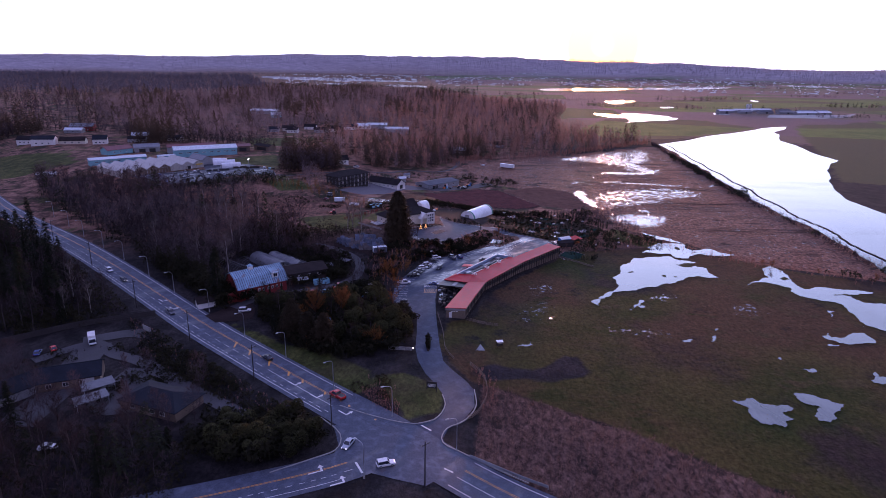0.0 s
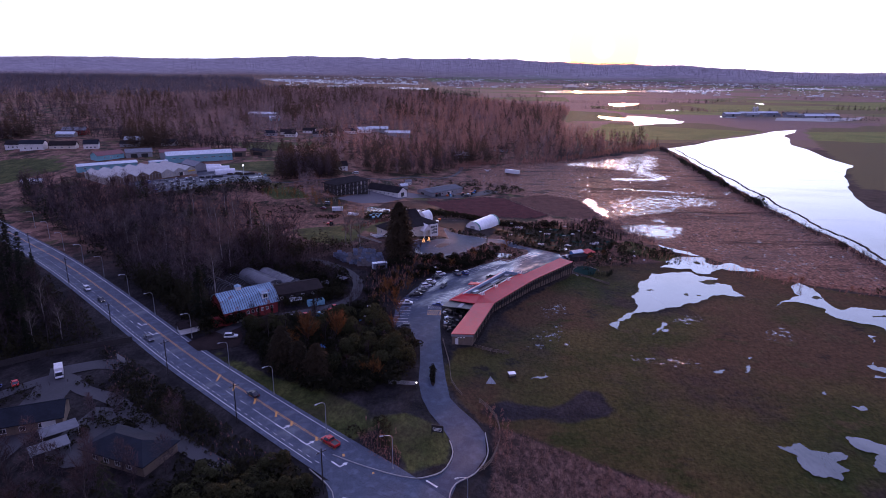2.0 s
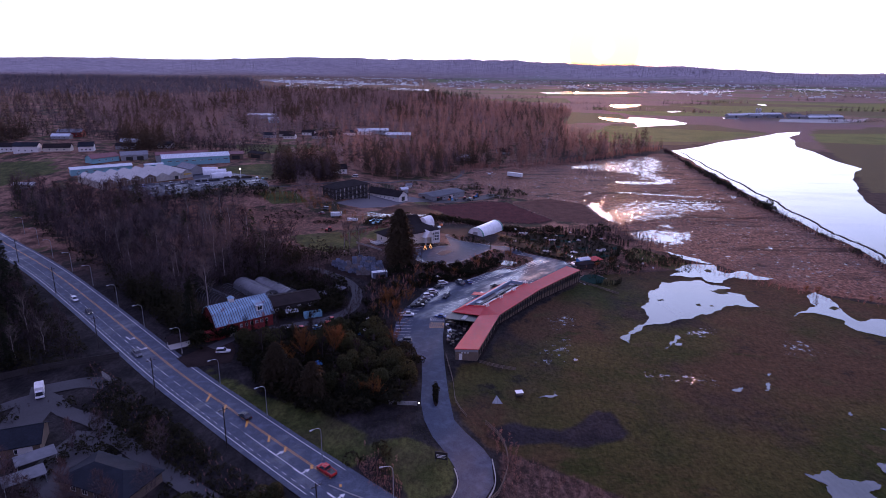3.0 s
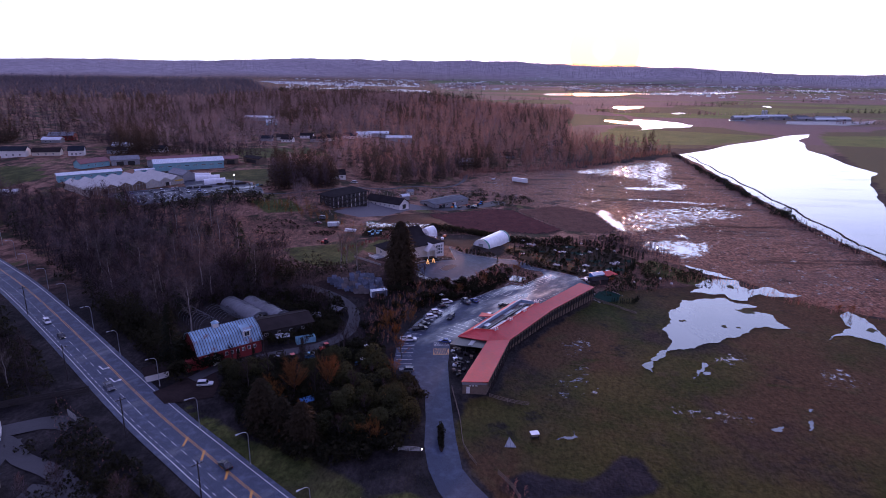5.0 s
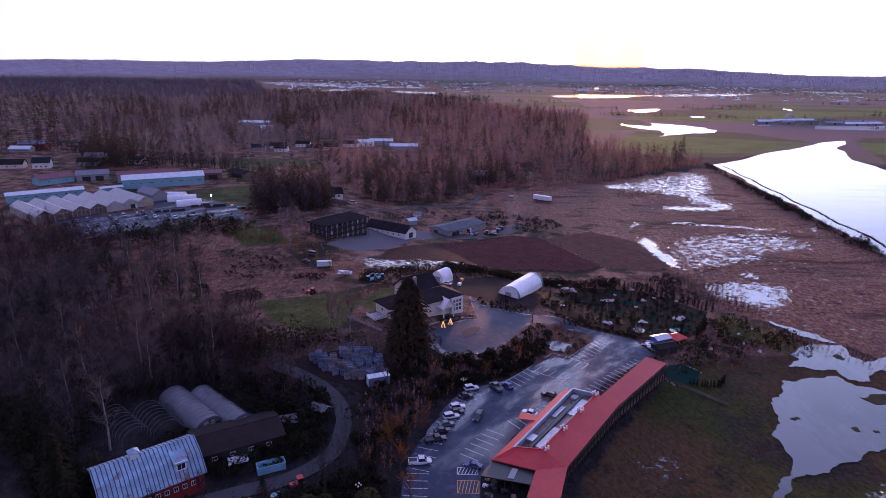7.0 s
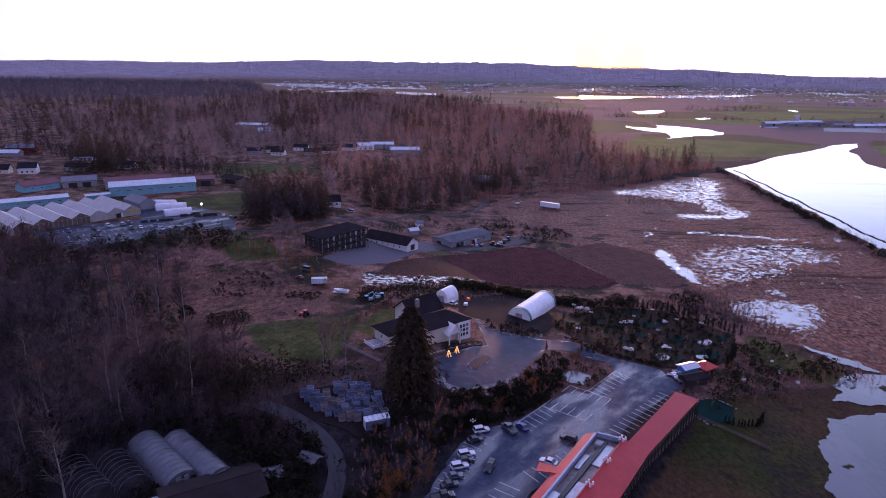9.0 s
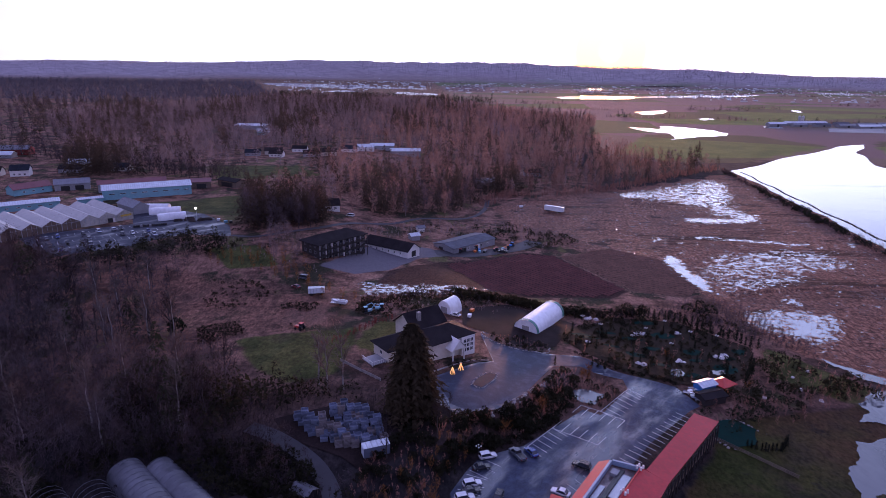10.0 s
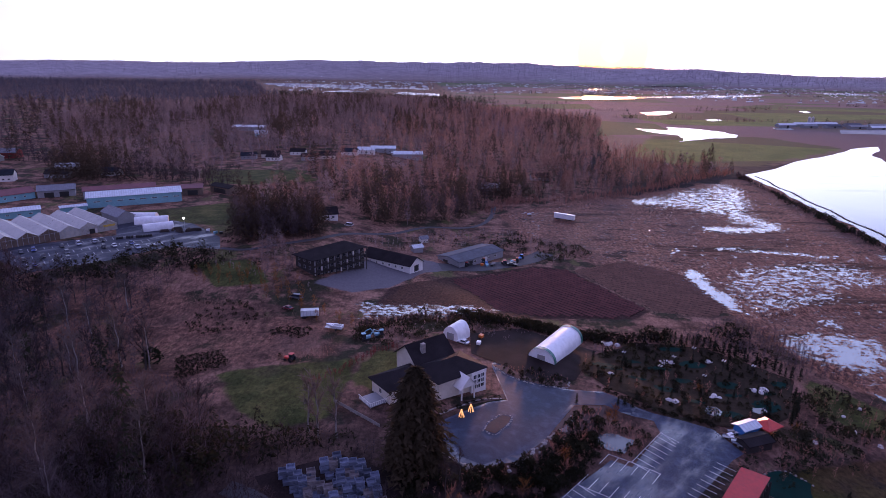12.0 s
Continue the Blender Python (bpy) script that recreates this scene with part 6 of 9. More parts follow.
green = [plant("shrub", "dense dark evergreen shrub in a thicket", "shrub", bush(s, 2.4, 3.2, 420, 0.32), BARK, EVERGREEN, "evergreen shrubs") for s in (1, 2)]
rust = [plant("shrub", "leafless rust-brown shrub on a bank", "shrub", bare_tree(s, 4.5, 2.4, 9, 22), BARK, RUST_TWIGS, "rust-brown shrubs") for s in (21, 22)]
gold = [plant("willow_shrub", "golden-orange willow with bare twigs", "shrub", bare_tree(s, 7.0, 3.2, 12, 34), BARK, GOLDEN, "golden willows") for s in (31, 32)]

round_trees = [plant("evergreen_tree", "rounded dark evergreen tree in the roadside clump", "tree", bush(s, w, t, 2600, 0.30), BARK, LAUREL, "rounded evergreens") for s, w, t in ((41, 4.2, 9.0), (42, 3.8, 8.0), (43, 4.6, 8.4))]
weeping = [plant("fir_tree", "broad drooping dark conifer in the roadside clump", "tree", fir_tree(51, 13.0, 6.2, 26, 26, 0.55), BARK, CEDAR)]
copper = [plant("willow_tree", "leafless copper-orange tree with a rounded crown", "tree", bare_tree(s, 13.0, 5.4, 22, 110), BARK, COPPER, "copper-orange trees") for s in (61, 62)]

place(round_trees, [(-23.5, 193), (-18, 191), (-28, 201), (-33, 202), (-22, 203), (-30, 190), (-62, 204), (-57, 207), (-66, 208), (-14, 188), (-52, 193), (-41, 206), (-36, 213), (-24, 213), (-19, 183), (-26, 180), (-34, 178)], 71, (0.75, 1.15))
place(weeping, [(-43, 180), (-49, 184), (-37, 176)], 72, (0.8, 1.1))
place(copper, [(-44, 197), (-35.5, 199)], 73, (0.85, 1.0))
place(bare, scatter(NEAR_WOOD, 150, rng, 5.5), 1, (0.65, 1.05))
place(pale, [(-98, 272), (-84, 290), (-100, 292), (-120, 300), (-92, 266), (-44, 287), (-40, 288), (-47, 290), (-105, 250), (-78, 275), (-135, 275), (-150, 295), (-128, 285), (-170, 320), (-112, 268), (-88, 236)], 2, (0.75, 1.05))
place(firs, [(-152, 222), (-160, 236), (-148, 214), (-141, 205), (-135, 200), (-168, 248), (-180, 258), (-172, 240), (-190, 268), (-200, 285), (-158, 215), (-146, 198), (-215, 290), (-130, 192), (-176, 228), (-186, 240), (-205, 262)], 3, (0.8, 1.25))
place(bare, scatter(FRINGE, 30, rng, 5.0), 24, (0.5, 0.9))
place(pale, scatter(FRINGE, 9, rng, 8.0), 25, (0.7, 1.0))
place(bare, scatter(ROAD_WOOD, 40, rng, 4.5), 26, (0.55, 0.95))
place(firs, scatter(ROAD_WOOD, 26, rng, 5.0), 27, (0.45, 0.85))
place(pale, [(-125, 201), (-131, 196), (-139, 214)], 28, (0.6, 0.8))
place(bare, scatter(SOUTH_WOOD, 20, rng, 7.0), 4, (0.6, 0.95))
place(firs, scatter(SOUTH_WOOD, 26, rng, 7.0), 5, (0.7, 1.1))
place(firs, [(-86, 216), (-83, 211)], 6, (0.95, 1.1))
great = [plant("fir_tree", "great broad dark conifer before the house", "tree", fir_tree(9, 24, 9.6, 36, 34, 0.5), BARK, CEDAR)]
place(great, [(-21.5, 279.5)], 66, (1.0, 1.02))
retire(great)
place(firs, [(-64.5, 213), (-67, 209.5), (-56, 186), (-47, 219), (-60, 213)], 7, (0.36, 0.5))
place(green, scatter(CLUMP, 60, rng, 3.0), 8, (0.9, 1.7))
place(gold, [(-50, 196), (-47, 193), (-18, 208), (-20, 232), (-23, 240), (-25, 178), (-17, 222), (-52, 200)], 9, (0.8, 1.2))
place(gold, [(-19.5, 176), (-22, 177.5), (-23, 238), (-21, 243)], 30, (0.8, 1.0))
THICKET = [(-68.5, 213), (-66, 215), (-52, 217.5), (-50, 213), (-52, 205), (-63, 203), (-67, 207)]
place(green, scatter(THICKET, 14, rng, 2.6), 31, (0.6, 1.0))
place(firs, [(-56, 206), (-52, 209)], 32, (0.3, 0.42))
place(green, [(-75.2, 212.4), (-73.6, 213.4), (-72.2, 214.6), (-77.2, 213.0), (-78.6, 214.6), (-80.4, 215.0)], 33, (0.9, 1.5))
place(bare, scatter(CLUMP, 14, rng, 6.0), 10, (0.45, 0.7))
place(bare, scatter(YARD_WOOD, 36, rng, 5.0), 11, (0.6, 1.0))
place(firs, scatter(YARD_WOOD, 9, rng, 6.0), 12, (0.45, 0.7))
place(round_trees, scatter(CORNER, 11, rng, 4.2), 13, (0.7, 1.0))
place(green, scatter(CORNER, 26, rng, 2.6), 14, (1.2, 2.0))
place(rust, scatter(BANK, 18, rng, 3.6), 15, (0.6, 1.1))
place(green, scatter(BANK, 60, rng, 2.6), 16, (0.5, 1.0))
place(gold, [(27, 306), (29, 309), (-15, 250), (-16, 247), (2, 278), (12, 289)], 17, (0.5, 0.8))
place(bare, [(-66, 212), (-58, 216), (-84, 222), (-26, 262), (-15, 270), (-28, 245), (-30, 238), (-12, 276)], 18, (0.45, 0.6))
retire(round_trees + weeping + copper + bare + pale + firs + cedars + green + rust + gold)


def woods(name, label, spots, tall, kinds, seed, material, fir_share=0.25, slivers=34, width=0.16, fir_mat=None):
    """Many far trees in two meshes: bare crowns of thin slivers, and firs of drooping boughs."""
    rng = np.random.default_rng(seed)
    xy = np.array(spots)
    z = height(xy[:, 0], xy[:, 1])
    H = rng.uniform(*tall, len(xy))
    drift = np.array([noise.noise(Vector((x * 0.011, y * 0.011, seed))) for x, y in xy.tolist()])
    is_fir = rng.random(len(xy)) < fir_share * np.clip(1.0 + 7.0 * drift, 0.04, 4.5)
    H = H * (1.0 + 0.35 * np.array([noise.noise(Vector((x * 0.03, y * 0.03, seed + 5))) for x, y in xy.tolist()]))
    H[is_fir] *= 1.15 if tall[1] < 6 else 1.32
    for fir in (False, True):
        pick = np.where(is_fir == fir)[0]
        if not len(pick):
            continue
        k = slivers if not fir else int(slivers * 2.2) if tall[1] < 5 else max(36, int(slivers * 2.0))
        base = np.repeat(np.column_stack([xy[pick], z[pick]]), k, 0)
        h = np.repeat(H[pick], k)
        n = len(h)
        a = rng.uniform(0, 2 * np.pi, n)
        u = rng.random(n)
        if not fir:
            # tips fill a rounded crown; each twig rises to its tip from nearer the trunk
            up = rng.uniform(-1, 1, n)
            out = np.sqrt(np.maximum(0, 1 - up**2)) * np.sqrt(rng.random(n)) * h * np.repeat(rng.uniform(0.22, 0.36, len(pick)), k)
            tip = base + np.stack([np.cos(a) * out, np.sin(a) * out, h * (0.62 + 0.38 * up)], 1)
            back, spin = h * rng.uniform(0.02, 0.14, n), rng.normal(0, 0.9, n)
            root = base + np.stack([np.cos(a + spin) * out * 0.55, np.sin(a + spin) * out * 0.55, np.maximum(h * 0.06, h * (0.62 + 0.38 * up) - back)], 1)
            w = width * rng.uniform(0.6, 1.6, n)
            side = np.stack([-np.sin(a + 0.8), np.cos(a + 0.8), np.zeros(n)], 1) * w[:, None]
            tri = np.stack([root - side, root + side, tip], 1)
            # trunks
            t0 = np.column_stack([xy[pick], z[pick] - 0.5])
            t1 = t0 + np.column_stack([rng.normal(0, 0.4, len(pick)), rng.normal(0, 0.4, len(pick)), H[pick] * 0.7])
            sx = np.array([width * 1.1, 0, 0])
            tri = np.concatenate([tri, np.stack([t0 - sx, t0 + sx, t1], 1)])
        else:
            round_ = h < 6.5
            reach = h * np.repeat(rng.uniform(0.17, 0.30, len(pick)), k) * (1 - u) ** rng.uniform(0.6, 1.1, n) * rng.uniform(0.7, 1.15, n) + 0.25
            zz = h * (0.06 + 0.94 * u)
            c, s = np.cos(a), np.sin(a)
            # sprays hang all along the boughs
            v = np.sqrt(rng.uniform(0.05, 1, n))
            spray = h * 0.85 / math.sqrt(k) * rng.uniform(0.6, 1.3, n) * (1.15 - 0.6 * u)
            e = base + np.stack([c * reach * v, s * reach * v, zz + h * 0.05 * (1 - v)], 1)
            g = rng.uniform(-0.8, 0.8, n)
            tip = e + np.stack([c - s * g, s + c * g, -rng.uniform(0.3, 1.0, n)], 1) * spray[:, None]
            w = np.stack([-s, c, rng.uniform(-0.7, 0.7, n)], 1) * (spray * rng.uniform(0.3, 0.55, n))[:, None]
            tri = np.stack([e - w, e + w, tip], 1)
            # low evergreens are rounded mounds of leaf clumps, not spires
            el = np.arcsin(rng.uniform(-0.2, 1, n))
            wide_ = h * np.repeat(rng.uniform(0.4, 0.7, len(pick)), k) * rng.uniform(0.75, 1.05, n)
            c_ = base + np.stack([np.cos(el) * c * wide_, np.cos(el) * s * wide_, h * (0.25 + 0.6 * np.sin(el))], 1)
            d1, d2 = (rng.normal(0, 1, (n, 3)) * (0.05 + 0.045 * h[:, None]) for _ in range(2))
            tri = np.where(round_[:, None, None], np.stack([c_ - d1, c_ + d1, c_ + d2 * 1.6], 1), tri)
        mesh = bpy.data.meshes.new(name)
        m = len(tri)
        mesh.vertices.add(3 * m)
        mesh.vertices.foreach_set("co", tri.reshape(-1).astype(np.float32))
        mesh.loops.add(3 * m)
        mesh.loops.foreach_set("vertex_index", np.arange(3 * m, dtype=np.int32))
        mesh.polygons.add(m)
        mesh.polygons.foreach_set("loop_start", np.arange(0, 3 * m, 3, dtype=np.int32))
        mesh.polygons.foreach_set("loop_total", np.full(m, 3, np.int32))
        tone = np.repeat(np.clip(rng.beta(1.6, 1.6, len(pick)) + 0.5 * drift[pick], 0, 1), k)
        if len(tone) < m:
            tone = np.concatenate([tone, np.full(m - len(tone), 0.2)])
        mesh.attributes.new("tone", "FLOAT", "FACE").data.foreach_set("value", tone.astype(np.float32))
        mesh.update()
        mesh.materials.append((fir_mat or NEEDLES) if fir else material)
        tagged(new(("fir_" if fir else "bare_") + name, mesh), ("dark firs in the " if fir else "leafless trees of the ") + label, "woods", kind="stuff")


CENTRAL = [(-116, 452), (-66, 494), (-14, 520), (14, 586), (74, 612), (129, 640), (250, 745), (215, 775), (170, 860), (175, 1000), (255, 1300), (0, 1750), (-450, 1750), (-640, 1100), (-340, 660), (-300, 628), (-150, 560), (-118, 470)]
CLEAR = [
    [(-210, 690), (-150, 685), (-70, 735), (-70, 785), (-120, 770), (-200, 735)],
    [(-215, 640), (-140, 655), (-110, 600), (-180, 580)],
    [(-420, 540), (-300, 520), (-280, 560), (-300, 625), (-420, 690)],
    [(-232, 598), (-140, 612), (-96, 566), (-120, 545), (-170, 556)],
    [(-400, 470), (-296, 470), (-286, 560), (-296, 600), (-350, 660), (-440, 690), (-440, 600)],
    [(-225, 655), (-140, 655), (-50, 700), (-46, 785), (-80, 790), (-205, 692)],
    [(-95, 484), (-76, 484), (-70, 500), (-90, 504)],
    [(-300, 925), (-240, 870), (-225, 890), (-260, 970)],
]
spots = scatter(CENTRAL, 7600, rng, 4.6, CLEAR)
near_spots, far_spots = [p for p in spots if p[1] < 760], [p for p in spots if p[1] >= 760]
mingle = random.Random(4)
# the rusty share grows towards the sun, its glare painted as twig colour
rusty = {p for p in spots if mingle.random() < 0.92 * float(ss(-260, 40, p[0] - 0.12 * (p[1] - 600)))}
red_side = [p for p in near_spots if p in rusty]
woods("woods", "central wood in glare-painted rust colour", red_side, (10, 19), 0, 21, HAZE_RUST, 0.12, 120, 0.17, FAR_NEEDLES)
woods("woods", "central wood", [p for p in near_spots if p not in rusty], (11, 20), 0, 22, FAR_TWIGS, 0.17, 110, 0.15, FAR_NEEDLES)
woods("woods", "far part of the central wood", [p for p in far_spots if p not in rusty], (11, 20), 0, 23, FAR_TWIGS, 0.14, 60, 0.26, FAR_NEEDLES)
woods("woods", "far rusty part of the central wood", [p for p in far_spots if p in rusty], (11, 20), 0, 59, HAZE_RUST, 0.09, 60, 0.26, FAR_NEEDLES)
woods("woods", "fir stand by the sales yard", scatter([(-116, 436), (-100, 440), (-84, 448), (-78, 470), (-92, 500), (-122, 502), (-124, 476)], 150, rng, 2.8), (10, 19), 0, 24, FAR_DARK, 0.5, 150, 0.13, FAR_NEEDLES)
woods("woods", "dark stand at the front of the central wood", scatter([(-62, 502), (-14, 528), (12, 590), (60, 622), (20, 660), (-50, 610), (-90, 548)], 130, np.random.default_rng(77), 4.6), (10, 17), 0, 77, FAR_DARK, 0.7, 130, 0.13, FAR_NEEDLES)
LEFT_FAR = [(-330, 660), (-640, 1100), (-450, 1750), (-640, 2250), (-1080, 3500), (-3200, 3500), (-2200, 1500), (-900, 620), (-430, 420), (-430, 690)]
LEFT_NEAR = [(-300, 628), (-335, 665), (-430, 690), (-640, 600), (-460, 430), (-345, 455), (-300, 530), (-292, 575), (-235, 590), (-190, 580), (-150, 566), (-190, 600)]
HOMES = [[(x - 12, y - 9), (x + 12, y - 9), (x + 12, y + 9), (x - 12, y + 9)] for x, y in HOME_SITES]
spots = scatter(LEFT_NEAR, 900, rng, 4.2, HOMES + [[(-440, 430), (-296, 430), (-286, 560), (-294, 596), (-345, 655), (-440, 690)]])
woods("woods", "dark wood behind the warehouses", spots, (9, 19), 0, 60, TWIGS, 0.36, 130, 0.14, FAR_NEEDLES)
spots = scatter(LEFT_FAR, 10000, rng, 6.0)
# twigs and firs tinted paler and bluer: aerial haze in the base colour
HAZY = foliage("hazed_distant_twigs", (0.050, 0.046, 0.062), (0.165, 0.142, 0.168))
HAZY_FIR = foliage("hazed_distant_firs", (0.060, 0.060, 0.078), (0.115, 0.112, 0.138))
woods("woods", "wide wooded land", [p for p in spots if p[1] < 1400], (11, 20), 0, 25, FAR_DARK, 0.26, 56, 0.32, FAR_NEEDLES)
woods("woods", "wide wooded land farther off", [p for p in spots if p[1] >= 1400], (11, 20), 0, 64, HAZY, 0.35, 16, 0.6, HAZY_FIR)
spots = scatter([(-450, 1750), (0, 1750), (130, 1980), (-280, 2180), (-620, 2250)], 900, rng, 9.0)
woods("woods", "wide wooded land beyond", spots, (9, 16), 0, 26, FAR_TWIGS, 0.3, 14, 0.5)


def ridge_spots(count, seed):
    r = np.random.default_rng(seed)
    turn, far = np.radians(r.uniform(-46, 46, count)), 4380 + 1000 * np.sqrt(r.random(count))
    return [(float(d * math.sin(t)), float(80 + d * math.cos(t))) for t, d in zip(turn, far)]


# ridge trees are paled as well, distant haze put into their colours
woods("woods", "haze-paled ridge on the horizon", ridge_spots(11000, 27), (8, 15), 0, 27, foliage("hazed_ridge_woods", (0.25, 0.215, 0.25), (0.41, 0.35, 0.38)), 0.3, 14, 1.2, foliage("hazed_ridge_firs", (0.20, 0.178, 0.205), (0.30, 0.262, 0.29)))
bank_y = rng.uniform(262, 735, 900)
bank_x = np.interp(bank_y, [262, 273, 340, 389, 453, 562, 735], [204, 204, 210, 211, 217, 228, 248]) + rng.normal(0, 1.7, 900)
woods("brush", "brush along the river bank", np.column_stack([bank_x, bank_y]).tolist(), (1.4, 4.2), 0, 28, TWIGS, 0.05, 70, 0.06)
edge_line_ = smooth_line([(58, 293), (84, 300), (112, 312), (146, 278), (197, 252), (240, 232), (330, 205)], 1.0)
pick = edge_line_[rng.integers(0, len(edge_line_), 620)] + rng.normal(0, 3.0, (620, 2))
woods("brush", "brush between pasture and marsh", [tuple(map(float, p)) for p in pick], (1.2, 3.6), 0, 29, RUST_TWIGS, 0.05, 30, 0.07)
hedge = smooth_line([(-44, 352), (-20, 364), (4, 366), (40, 363), (62, 368)], 1.0)
pick = hedge[rng.integers(0, len(hedge), 620)] + rng.normal(0, 2.0, (620, 2))
woods("brush", "dark hedge below the tilled field", [tuple(map(float, p)) for p in pick], (1.2, 3.2), 0, 30, TWIGS, 0.6, 40, 0.07, EVERGREEN)
woods("brush", "orchard edge in golden twigs", scatter([(-118, 400), (-96, 402), (-70, 384), (-46, 352), (-52, 350), (-86, 378), (-116, 388)], 46, rng, 3.4), (2.5, 6.5), 0, 31, GOLDEN, 0.0, 130, 0.05)
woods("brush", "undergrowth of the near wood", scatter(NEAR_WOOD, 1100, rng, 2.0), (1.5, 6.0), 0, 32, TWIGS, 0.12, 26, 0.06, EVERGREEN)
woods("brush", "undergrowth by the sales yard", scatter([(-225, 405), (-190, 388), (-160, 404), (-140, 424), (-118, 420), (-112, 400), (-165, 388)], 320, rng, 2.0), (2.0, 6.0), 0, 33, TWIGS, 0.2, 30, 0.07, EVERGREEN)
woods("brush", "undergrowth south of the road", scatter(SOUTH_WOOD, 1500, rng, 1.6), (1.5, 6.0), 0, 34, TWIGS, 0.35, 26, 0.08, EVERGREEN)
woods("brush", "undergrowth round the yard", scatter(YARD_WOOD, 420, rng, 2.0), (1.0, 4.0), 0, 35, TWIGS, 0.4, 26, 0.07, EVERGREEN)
woods("brush", "thicket below the crate yard", scatter([(-98, 300), (-64, 286), (-50, 288), (-30, 284), (-22, 274), (-24, 262), (-34, 250), (-46, 244), (-64, 262), (-84, 262), (-98, 262)], 460, rng, 1.6, [[(-26, 250), (-52, 260), (-60, 277), (-38, 285), (-22, 278), (-19, 262)], [(-56, 268), (-40, 250), (-26, 254), (-22, 270)]]), (2.0, 6.5), 0, 36, TWIGS, 0.4, 34, 0.07, EVERGREEN)
woods("brush", "thicket between road and nursery", scatter([(-64, 199), (-62, 196), (-52, 212), (-40, 221), (-24, 234), (-34, 250), (-40, 228), (-60, 214)], 220, rng, 1.4), (1.5, 5.0), 0, 37, TWIGS, 0.45, 34, 0.06, EVERGREEN)
woods("brush", "dark brambles before the barn", scatter(THICKET, 90, rng, 1.3), (0.8, 2.6), 0, 132, TWIGS, 0.5, 60, 0.05, EVERGREEN)
woods("brush", "brush strip along the road", scatter(STRIP, 240, rng, 1.6), (1.0, 3.4), 0, 38, TWIGS, 0.3, 34, 0.05, EVERGREEN)
woods("brush", "planted bank below the forecourt", scatter(BANK, 260, rng, 1.4), (0.8, 3.0), 0, 39, RUST_TWIGS, 0.35, 34, 0.05, EVERGREEN)
woods("woods", "near wood between road and field", scatter(NEAR_WOOD, 780, rng, 2.4), (8, 17), 0, 61, GREY_TWIGS, 0.02, 110, 0.055)
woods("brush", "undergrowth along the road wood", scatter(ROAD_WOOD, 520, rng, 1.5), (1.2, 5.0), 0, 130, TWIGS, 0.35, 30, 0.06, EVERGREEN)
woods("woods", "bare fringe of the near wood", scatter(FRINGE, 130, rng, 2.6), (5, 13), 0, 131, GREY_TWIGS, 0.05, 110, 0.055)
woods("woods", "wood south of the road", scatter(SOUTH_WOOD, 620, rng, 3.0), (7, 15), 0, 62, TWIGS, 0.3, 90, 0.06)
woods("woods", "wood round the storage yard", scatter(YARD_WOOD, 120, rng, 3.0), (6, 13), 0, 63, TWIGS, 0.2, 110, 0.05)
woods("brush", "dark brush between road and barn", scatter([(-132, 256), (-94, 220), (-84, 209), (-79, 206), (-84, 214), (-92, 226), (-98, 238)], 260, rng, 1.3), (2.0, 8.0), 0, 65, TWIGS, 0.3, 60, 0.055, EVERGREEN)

BRAMBLE = [[(-112, 372), (-92, 376), (-78, 362), (-90, 346), (-104, 352)], [(-96, 330), (-84, 334), (-78, 324), (-90, 316)], [(-74, 350), (-60, 352), (-60, 344), (-72, 342)], [(-140, 345), (-124, 350), (-118, 336), (-132, 328)], [(-66, 330), (-52, 336), (-48, 330), (-60, 324)]]
for k, p in enumerate(BRAMBLE):
    woods("brush", "dark bramble patch in the rough field", scatter(p, 150, rng, 1.0), (0.4, 1.2), 0, 70 + k, RUST_TWIGS, 0.6, 26, 0.04, EVERGREEN)
woods("brush", "brown scrub round the lodge and lanes", scatter([(-118, 420), (-84, 446), (-60, 470), (-20, 500), (10, 520), (60, 470), (36, 452), (20, 470), (-20, 476), (-56, 440), (-74, 400), (-68, 384), (-90, 392), (-112, 404)], 420, rng, 1.6, [GRAVEL_YARD, [(-92, 400), (-52, 400), (-52, 460), (-92, 460)], [(-58, 440), (-24, 416), (-22, 434), (-50, 452)], [(-24, 440), (16, 452), (10, 476), (-24, 462)], [(-118, 420), (-104, 420), (-66, 468), (-28, 506), (-34, 512), (-74, 474)]]), (0.8, 3.4), 0, 80, FAR_TWIGS, 0.2, 34, 0.07, EVERGREEN)
woods("woods", "bare trees round the lodge", scatter([(-88, 392), (-77, 396), (-84, 420), (-96, 436), (-103, 430)], 30, rng, 3.0), (5, 11), 0, 81, FAR_TWIGS, 0.1, 110, 0.07, EVERGREEN)
woods("brush", "rough grass and scrub on the knoll", scatter([(-46, 352), (-30, 362), (10, 362), (36, 356), (50, 364), (92, 376), (100, 350), (86, 346), (70, 362), (36, 352), (20, 336), (0, 352), (-14, 340), (-26, 338), (-44, 338)], 420, rng, 1.2, [[(4, 332), (34, 332), (34, 358), (4, 358)], [(-20, 326), (4, 326), (4, 352), (-20, 352)]]), (0.5, 2.2), 0, 82, FAR_TWIGS, 0.3, 30, 0.05, EVERGREEN)
woods("brush", "low scrub in the storage yard", scatter([(-128, 165), (-100, 176), (-76, 156), (-60, 143), (-60, 128), (-100, 126), (-128, 150)], 360, rng, 1.2, [[(-114, 143), (-96, 143), (-96, 164), (-118, 164)], [(-88, 132), (-60, 132), (-60, 152), (-88, 152)], [(-112, 176), (-106, 128), (-90, 128), (-90, 168)]]), (0.5, 2.2), 0, 83, TWIGS, 0.3, 34, 0.05, EVERGREEN)
